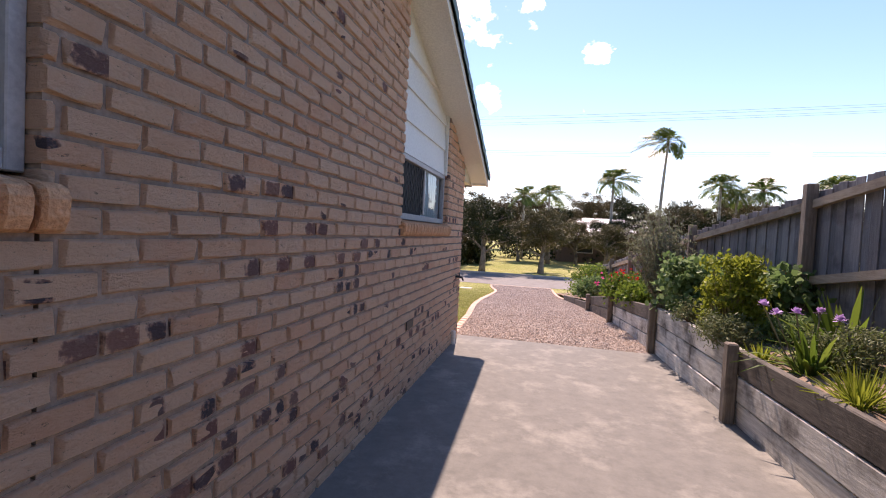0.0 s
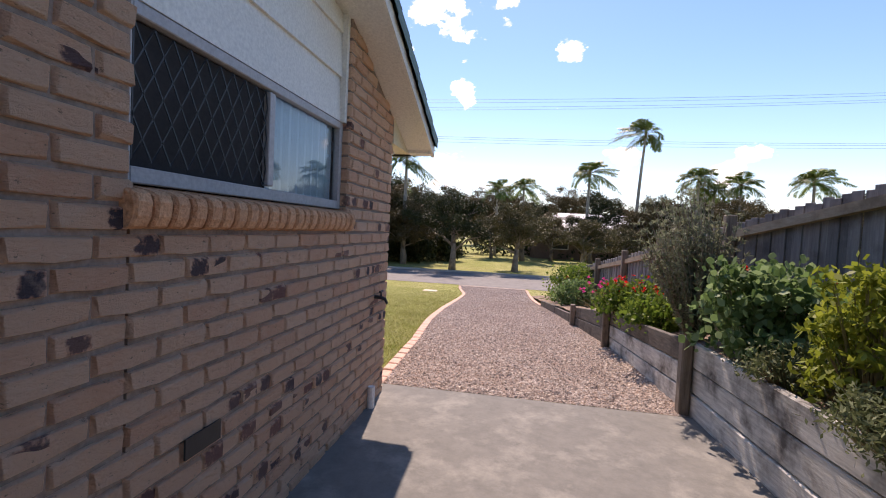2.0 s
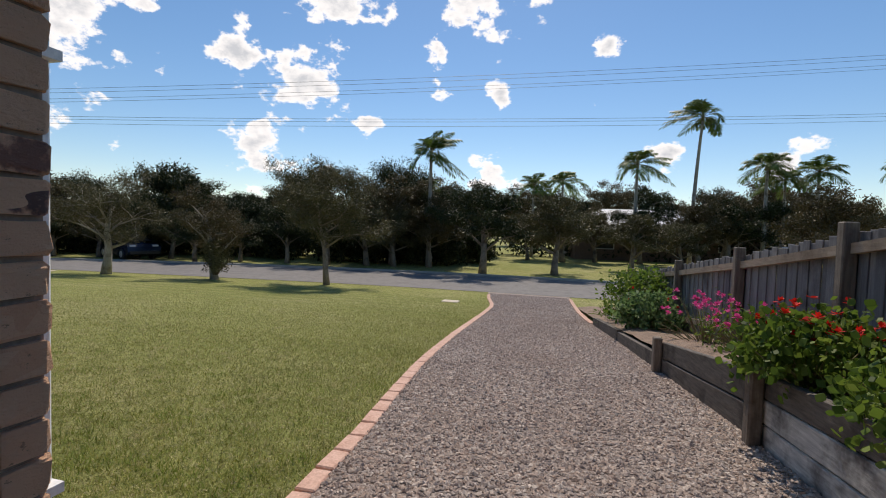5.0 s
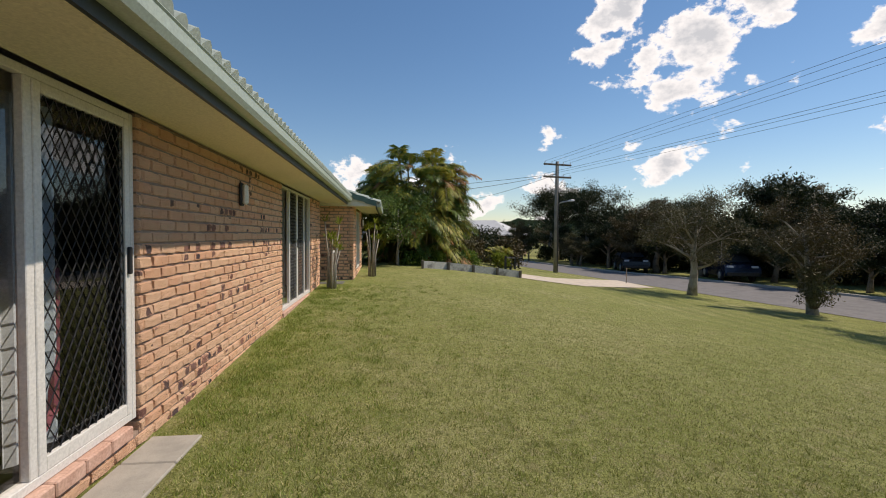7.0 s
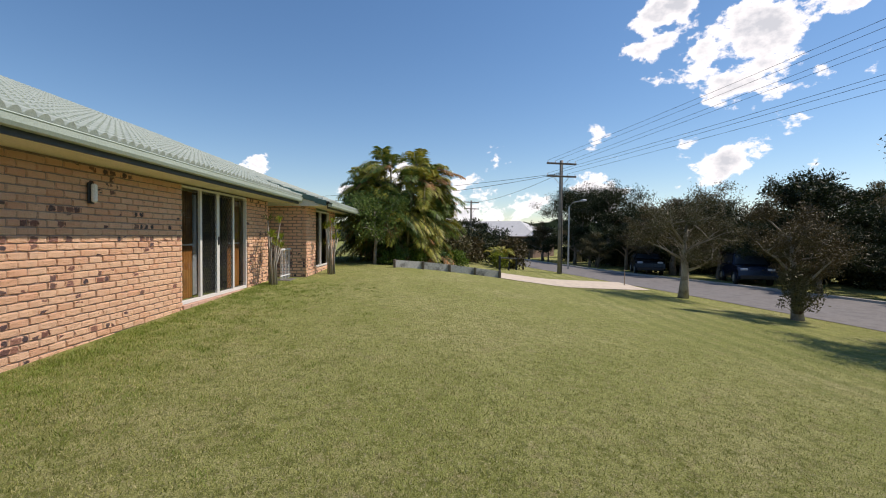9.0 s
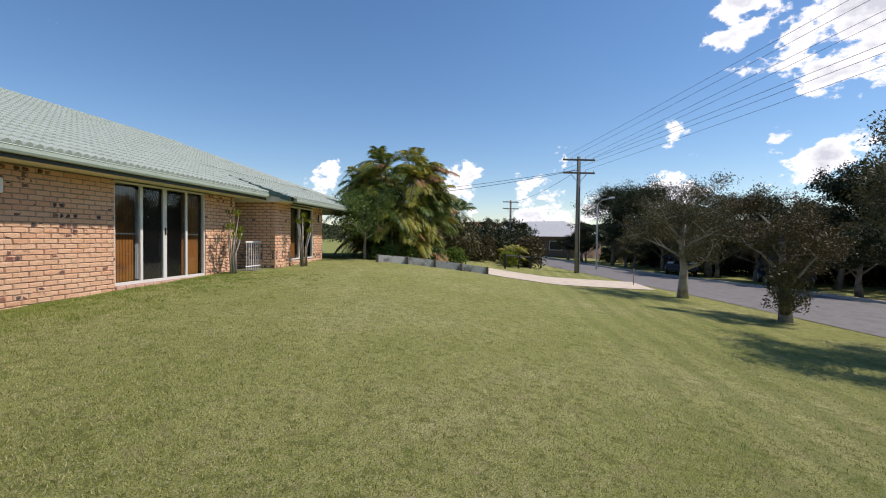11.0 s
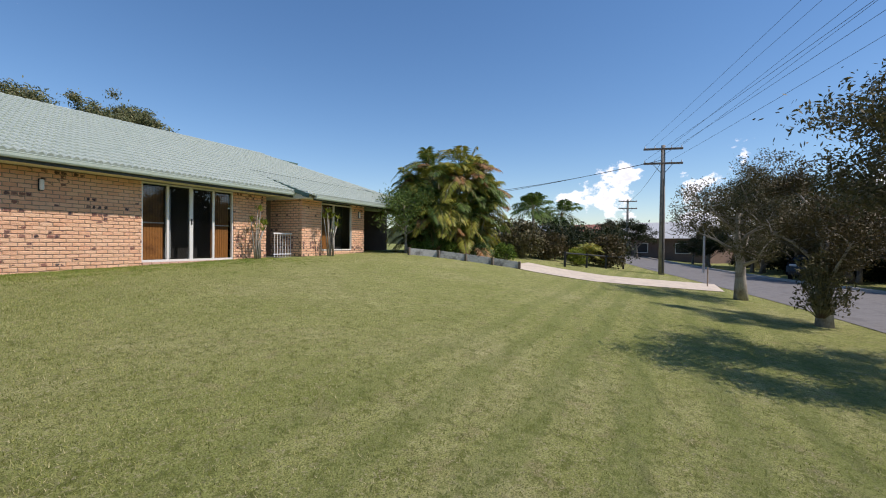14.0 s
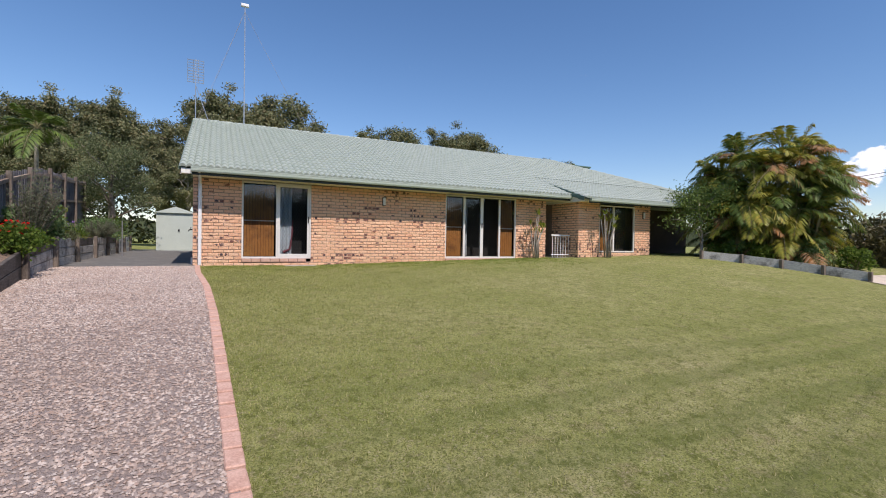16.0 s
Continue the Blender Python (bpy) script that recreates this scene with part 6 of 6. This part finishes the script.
for i, (x, y, h) in enumerate(((-42, 1.0, 3.4), (-45, 3.0, 3.0), (-48, -.5, 3.6))):
    q = palm("palm", 210 + i, h, .16, 20, 2.8, M_PALM, "squat feather palm in a far garden")
    q.matrix_basis = pose(x, y, gz(x, y))

# gum trees behind the house
gum = [tree(121, 11.5, 3.6, .22, M_LEAF_GUM, M_PALEBARK, 12, 150, .10, .38, twiggy=3, puff=.12, name="gum_tree", label="tall grey-green gum tree behind the house", group="gum trees"),
       tree(122, 9.5, 3.8, .2, M_LEAF_GUM, M_PALEBARK, 12, 190, .10, .3, twiggy=2, puff=.13, name="gum_tree", label="broad olive-green gum tree behind the house", group="gum trees")]
gum[0].matrix_basis, gum[1].matrix_basis = pose(6.5, -28, 0), pose(3.2, -30, 0, 0, 0, 50)
for x, y, k, s in ((10, -27, 0, .95), (13.5, -25, 1, 1.0), (17, -24, 0, .9), (21, -22, 1, .95), (-1.0, -33, 0, 1.26), (-4.5, -34, 1, 1.45), (-7.5, -36, 0, 1.05), (26, -20, 0, .9),
                   (-16, -36, 0, 1.12), (-19, -37, 1, 1.36), (-27, -36, 0, 1.30), (-30, -38, 1, 1.45), (-43, -40, 1, 1.3), (8, -22, 1, .7), (15, -20, 1, .75), (1.5, -26, 1, .75)):
    copy_thing(gum[k], pose(x, y, 0, 0, 0, x * 37) @ Matrix.Scale(s, 4))
y1 = tree(131, 4.9, 2.1, .1, M_LEAF_HERB, M_BARK, 10, 130, .05, .18, puff=.2, name="garden_tree", label="rounded olive-green garden tree by the shed", category="tree")
y1.matrix_basis = pose(3.9, -12.8, .5)
bp2 = palm("palm", 215, 5.0, .1, 14, 1.9, M_PALM, "slim green palm behind the fence")
bp2.matrix_basis = pose(7.2, -15, .5)

# ---- street things ----
pole = thing("power_pole", "weathered timber power pole with two crossarms", "power pole", "power poles", at=(-26.6, 11.8, gz(-26.6, 11.8)))
part("post", Shape().tube([(0, 0, -.3), (0, 0, 3.4), (0.03, 0, 6.75)], [.15, .13, .10], 10), M_POLE, pole, smooth=True)
for z, w in ((6.55, .95), (5.8, .95)):
    part("crossarm", Shape().chamfer_box(-.05, -w, z - .05, .05, w, z + .05, .01, pose(.1, 0, 0, 0, 0, 12)), M_POSTWOOD, pole)
    for k in (-.88, -.4, .4, .88):
        part("insulator", Shape().tube([(.1 - k * .21, k * .98, z + .05), (.1 - k * .21, k * .98, z + .17)], [.03, .02], 6), M_WHITE, pole)
part("brace", Shape().tube([(.1, 0, 5.2), (.1, .45, 5.75)], .015, 4).tube([(.1, 0, 5.2), (.1, -.45, 5.75)], .015, 4), M_GALV, pole)
part("cable_riser", Shape().tube([(.16, .05, .1), (.15, .05, 5.0)], .025, 5), M_BLACK, pole)
copy_thing(pole, pose(-52, 8.5, -1.2, 0, 0, 10))
sl = thing("street_lamp", "thin steel street lamp with a curved arm", "street lamp", at=(-33, 14.2, gz(-33, 14)))
part("pole", Shape().tube([(0, 0, 0), (0, 0, 4.6), (.3, .2, 4.9), (1.0, .7, 5.0)], [.07, .05, .04, .035], 8), M_GALV, sl)
part("head", Shape().chamfer_box(.9, .55, 4.92, 1.35, .85, 5.05, .03), M_GALV, sl)
PB, PE = Vector((-26.6, 11.8, gz(-26.6, 11.8))), Vector((34, 31, gz(34, 31)))
for z, zz, kk in ((6.72, 13.0, (-.88, -.4, .4, .88)), (5.97, 9.6, (-.88, -.4, .4))):
    for k in kk:
        wi = thing("overhead_wire", "thin black overhead power wire along the street", "power line", "power lines")
        a = PB + Vector((.1 - k * .21, k * .98, z))
        b = PE + Vector((.1 + k * .14, k * 1.2, zz))
        pts = [a.lerp(b, i / 16) - Vector((0, 0, .55 * 4 * (i / 16) * (1 - i / 16))) for i in range(17)]
        part("wire", Shape().tube(pts, .0065, 4), M_BLACK, wi)
for b in ((-52, 8.5, 5.3), (-40, -12, 4.6), (-22, -3, 3.0)):
    wi = thing("overhead_wire", "thin black service wire from the power pole", "power line", "power lines")
    a = PB + Vector((0, 0, 6.0))
    b = Vector(b)
    part("wire", Shape().tube([a.lerp(b, i / 10) - Vector((0, 0, .35 * 4 * (i / 10) * (1 - i / 10))) for i in range(11)], .012, 4), M_BLACK, wi)


def car(name, label, paint, at, rz, suv=True):
    c = thing(name, label, "car", "parked cars", at=at, rz=rz)
    H = 1.68 if suv else 1.46
    prof = [(-2.2, .42), (-2.24, .75), (-2.15, 1.02), (-1.9, 1.08), (-1.55, H - .06), (-1.2, H), (.1, H), (.45, H - .06), (1.05, 1.08), (1.95, .98), (2.2, .82), (2.25, .5), (2.15, .34),
            (1.75, .30), (1.72, .5), (1.45, .70), (1.15, .70), (.9, .5), (.86, .28), (-.88, .28), (-.92, .5), (-1.15, .70), (-1.45, .70), (-1.72, .5), (-1.75, .30), (-2.1, .33)]
    s = Shape()
    n = len(prof)
    for y, k in ((-.86, 0), (-.90, 1), (.90, 1), (.86, 0)):
        for x, z in prof:
            tuck = (.22 if z > 1.09 else 0)
            yy = y - math.copysign(tuck, y) if tuck else y
            s.v.append((x * (1 if k else .985), yy, z if k else z * .99 + .005))
    for r in range(3):
        s.f += [(r * n + i, r * n + (i + 1) % n, (r + 1) * n + (i + 1) % n, (r + 1) * n + i) for i in range(n)]
    caps = [tuple(range(n)), tuple(range(3 * n, 4 * n))[::-1]]
    s.f += caps
    part("body", s, paint, c)
    for sg in (-1, 1):
        part("side_window", Shape().add([(-1.5, sg * .905 - sg * .02, 1.13), (.85, sg * .885, 1.13), (.35, sg * .69, H - .11), (-1.25, sg * .69, H - .11)], [(0, 1, 2, 3)]), M_BLACK, c, "dark side glass")
        part("headlight", Shape().chamfer_box(2.0, sg * .62 - .17, .78, 2.2, sg * .62 + .17, .93, .03), M_LAMPGLASS, c)
        part("mirror", Shape().chamfer_box(.7, sg * 1.0 - .08, 1.08, .85, sg * 1.0 + .08, 1.22, .03), paint, c)
    part("windscreen", Shape().add([(.47, -.66, H - .06), (.47, .66, H - .06), (1.06, .80, 1.10), (1.06, -.80, 1.10)], [(0, 1, 2, 3)]), M_SCREEN, c, "sloping windscreen")
    part("rear_window", Shape().add([(-1.60, -.64, H - .1), (-1.60, .64, H - .1), (-1.94, .78, 1.12), (-1.94, -.78, 1.12)], [(3, 2, 1, 0)]), M_BLACK, c)
    part("bumper", Shape().chamfer_box(2.18, -.8, .36, 2.30, .8, .58, .03), M_BLACK, c)
    for x in (-1.3, 1.3):
        for sg in (-1, 1):
            w = part("wheel", Shape().tube([(x, sg * .70, .34), (x, sg * .72, .34), (x, sg * .88, .34), (x, sg * .90, .34)], [.27, .34, .34, .27], 20), M_TYRE, c)
            part("rim", Shape().tube([(x, sg * .885, .34), (x, sg * .912, .34)], [.21, .19], 14), M_GALV, w, "alloy rim")
    return c


def road_angle(x):
    return math.degrees(math.atan2(road_near(x + 1) - road_near(x - 1), 2))


car("car", "dark blue station wagon parked at the far kerb", M_CARBLUE, (-25.0, road_near(-25.0) + 9.0, gz(-25, 25)), road_angle(-25) - 38)
car("car", "black car parked at the far kerb under trees", M_CARBLACK, (-31.5, road_near(-31.5) + 8.6, gz(-31, 24)), road_angle(-31.5) - 35, False)
car("car", "white van parked beside the far house", M_CARWHITE, (17.5, 40.5, gz(17, 40)), 100)
gp = thing("garden_stake", "thin orange-topped timber stake in the verge", "stake")
part("stake", Shape().tube([(-21.3, 13.5, gz(-21, 13) - .1), (-21.3, 13.5, gz(-21, 13) + .75)], .025, 6), M_RAIL, gp)


def far_house(at, rz, w, d, h, roof, label):
    t = thing("house", label, "house", "far houses", at=at, rz=rz)
    part("wall", Shape().box(-w / 2, -d / 2, -.3, w / 2, d / 2, h), M_FARWALL, t)
    e, rh = .6, d * .22
    part("roof", Shape().add([(-w / 2 - e, -d / 2 - e, h), (w / 2 + e, -d / 2 - e, h), (w / 2 + e, d / 2 + e, h), (-w / 2 - e, d / 2 + e, h), (-w / 2 + d * .35, 0, h + rh), (w / 2 - d * .35, 0, h + rh)],
                             [(0, 1, 5, 4), (1, 2, 5), (2, 3, 4, 5), (3, 0, 4), (3, 2, 1, 0)]), roof, t)
    for k in range(3):
        x = -w / 2 + w * (k + .5) / 3
        win = part("window", Shape().box(x - .8, -d / 2 - .05, .9, x + .8, -d / 2 - .005, 2.0), M_ALU, t)
        part("glass", Shape().box(x - .72, -d / 2 - .06, .97, x + .72, -d / 2 - .052, 1.93), M_BLACK, win)
    return t


far_house((9.0, 46, gz(9, 46)), 8, 15, 9, 2.6, M_FARROOF, "low brick house with a pale iron roof")
far_house((-37, 2.5, -.8), 70, 6, 5, 2.0, M_FARROOF_B, "small outbuilding with a blue-grey roof")
far_house((-60, 12, -1.0), 60, 14, 9, 2.5, M_FARROOF, "brick house with a pale roof down the street")
far_house((-72, 2, -1.0), 70, 12, 9, 2.8, M_FARROOF_R, "house with a red tile roof beyond trees")
shed = thing("garden_shed", "pale green ribbed steel garden shed at the drive's end", "shed", at=(1.5, -14.2, 0))
part("wall", Shape().box(-1.0, -2, 0, .75, 0, 1.95), M_SHED, shed)
for i in range(12):
    part("rib", Shape().box(-.97 + i * .15, 0, .03, -.95 + i * .15, .012, 1.9), M_SHED, shed)
part("roof", Shape().add([(-1.1, .1, 1.95), (.85, .1, 1.95), (.85, -2.1, 1.95), (-1.1, -2.1, 1.95), (-.12, .1, 2.28), (-.12, -2.1, 2.28)], [(0, 4, 5, 3), (1, 2, 5, 4), (0, 1, 4), (2, 3, 5)]), M_SHED, shed)
part("latch", Shape().box(-.3, .012, 1.0, -.22, .03, 1.12), M_BLACK, shed)
fp = thing("white_stake", "thin pale steel stake by the slab", "stake")
part("stake", Shape().tube([(2.45, -6.3, 0.0), (2.45, -6.3, 1.25)], .022, 6), M_GALV, fp)

# ---- gravel stones and grass blades ----
rs = np.random.RandomState(21)
N = 100000
yy = np.concatenate([rs.uniform(.2, 6.5, N // 2), rs.uniform(6.5, 16.6, N // 2)])
ex = np.interp(yy, EDGE_Y, EDGE_X) + .06
rx = np.interp(yy, RIGHT_Y, RIGHT_X)
xx = ex + rs.uniform(0, 1, len(yy)) * (rx - ex)
c = np.stack([xx, yy, ground_z(xx, yy) + .02], 1)
sz = rs.uniform(.007, .018, (len(c), 1, 1)) * rs.uniform(.6, 1.3, (len(c), 1, 3))
octa = np.array([(1, 0, 0), (0, 1, 0), (-1, 0, 0), (0, -1, 0), (0, 0, .75), (0, 0, -.75)], float)[None] + rs.uniform(-.3, .3, (len(c), 6, 3))
ang = rs.uniform(0, 6.28, len(c))
ca, sa = np.cos(ang)[:, None], np.sin(ang)[:, None]
q = octa * sz * np.array([1.25, .9, .8])
vx, vy = q[:, :, 0] * ca - q[:, :, 1] * sa, q[:, :, 0] * sa + q[:, :, 1] * ca
v = np.stack([vx, vy, q[:, :, 2]], 2) + c[:, None, :]
tri = np.array([(0, 1, 4), (1, 2, 4), (2, 3, 4), (3, 0, 4), (1, 0, 5), (2, 1, 5), (3, 2, 5), (0, 3, 5)])
f = (np.arange(len(c))[:, None, None] * 6 + tri[None]).reshape(-1, 3)
stones = Shape()
stones.v, stones.f = v.reshape(-1, 3).tolist(), f.tolist()
solid("gravel_stones", stones, M_STONE_A, "loose pinkish grey crushed gravel stones on the drive", "gravel", "stuff")

N = 230000
bx = -rs.exponential(4.2, N) + .1
by = np.abs(rs.normal(3.0, 6.5, N)) + .08
ok = bx < np.interp(by, EDGE_Y, EDGE_X) - .05
ok &= (bx > -24) & (by < 15.9)
ok &= ~((bx > -3.03) & (bx < -2.19) & (by < .37))
bx, by = bx[ok], by[ok]
n = len(bx)
b0 = np.stack([bx, by, ground_z(bx, by) - .002], 1)
az = rs.uniform(0, 6.28, n)
wd = np.stack([np.cos(az), np.sin(az), np.zeros(n)], 1) * rs.uniform(.002, .0045, (n, 1))
tip = b0 + np.stack([rs.normal(0, .012, n), rs.normal(0, .012, n), rs.uniform(.012, .032, n)], 1)
v = np.stack([b0 - wd, b0 + wd, tip], 1).reshape(-1, 3)
blades = Shape()
blades.v, blades.f = v.tolist(), (np.arange(n)[:, None] * 3 + np.arange(3)).tolist()
solid("grass_blades", blades, M_BLADE, "short mown grass blades, green mixed with straw", "grass", "stuff")

# taller, greener growth in clumps near the front wall
N = 850
gx, gy = -rs.uniform(.3, 11.0, N), .1 + rs.exponential(.75, N)
ok = (gy < 3.2) & ~((gx > -3.15) & (gx < -2.1) & (gy < .5))
gx, gy = np.repeat(gx[ok], 34), np.repeat(gy[ok], 34)
gx, gy = gx + rs.normal(0, .055, len(gx)), np.maximum(gy + rs.normal(0, .055, len(gx)), .05)
n = len(gx)
b0 = np.stack([gx, gy, ground_z(gx, gy) - .002], 1)
az = rs.uniform(0, 6.28, n)
wd = np.stack([np.cos(az), np.sin(az), np.zeros(n)], 1) * rs.uniform(.0025, .005, (n, 1))
tip = b0 + np.stack([rs.normal(0, .018, n), rs.normal(0, .018, n), rs.uniform(.018, .045, n)], 1)
tufts = Shape()
tufts.v, tufts.f = np.stack([b0 - wd, b0 + wd, tip], 1).reshape(-1, 3).tolist(), (np.arange(n)[:, None] * 3 + np.arange(3)).tolist()
solid("grass_tufts", tufts, M_BLADE_LUSH, "lush fresh green grass growing along the front wall", "grass", "stuff")

# ---- bricks and roof tiles ----
lay_bricks(wall_side, -9.0, -0.004, 0.0, wall_top_side, [(WIN_A[0], WIN_A[1], SILL_Z - .14, 9), (WIN_B[0], WIN_B[1], SILL_Z - .14, 9)], SIDE,
           lambda u, z: u > -3.9 and .35 < z < 1.75, 1)
lay_bricks(wall_front, 0.0, 11.16, -.0865, lambda u: SOFFIT_Z, [(D1[0], D1[1], DOOR_Z[0] - .09, 9), (W2[0], W2[1], DOOR_Z[0] - .09, 9)], FRONT, lambda u, z: 2.9 < u < 7.2 and z > .2, 2, shift=.11)
WINGF = Matrix.Translation((0, WY, 0)) @ FRONT
lay_bricks(wall_wing, 12.0, 15.62, .0, lambda u: 2.22, [(W3[0], W3[1], .42, 9)], WINGF, lambda u, z: False, 3)
WINGS = Matrix.Translation((-12.0, 0, 0)) @ SIDE
pier = thing("porch_pier", "brick return of the wing beside the porch", "brick wall", kind="structure")
lay_bricks(pier, -.7, WY - .11, .0, lambda u: 2.22, [], WINGS, lambda u, z: False, 4, depth=.05)
lay_tiles(0.27, -11.75, GUT_Y + .06, GUT_Z + .03, RIDGE_Y, RIDGE_Z + .03, lambda x, r: x > -7 and r < 14)
hip_line = lambda y: -20.8 + (WG_Y - y) / (WG_Y - RIDGE_Y) * 4.3  # noqa: E731
lay_tiles(-11.7, -20.6, WG_Y + .06, WG_Z + .03, MERGE_Y + .2, MERGE_Z - .04, lambda x, r: False, hip_line)
lay_tiles(-11.7, -20.6, MERGE_Y + .1, MERGE_Z + .0, RIDGE_Y, RIDGE_Z + .03, lambda x, r: False, hip_line)
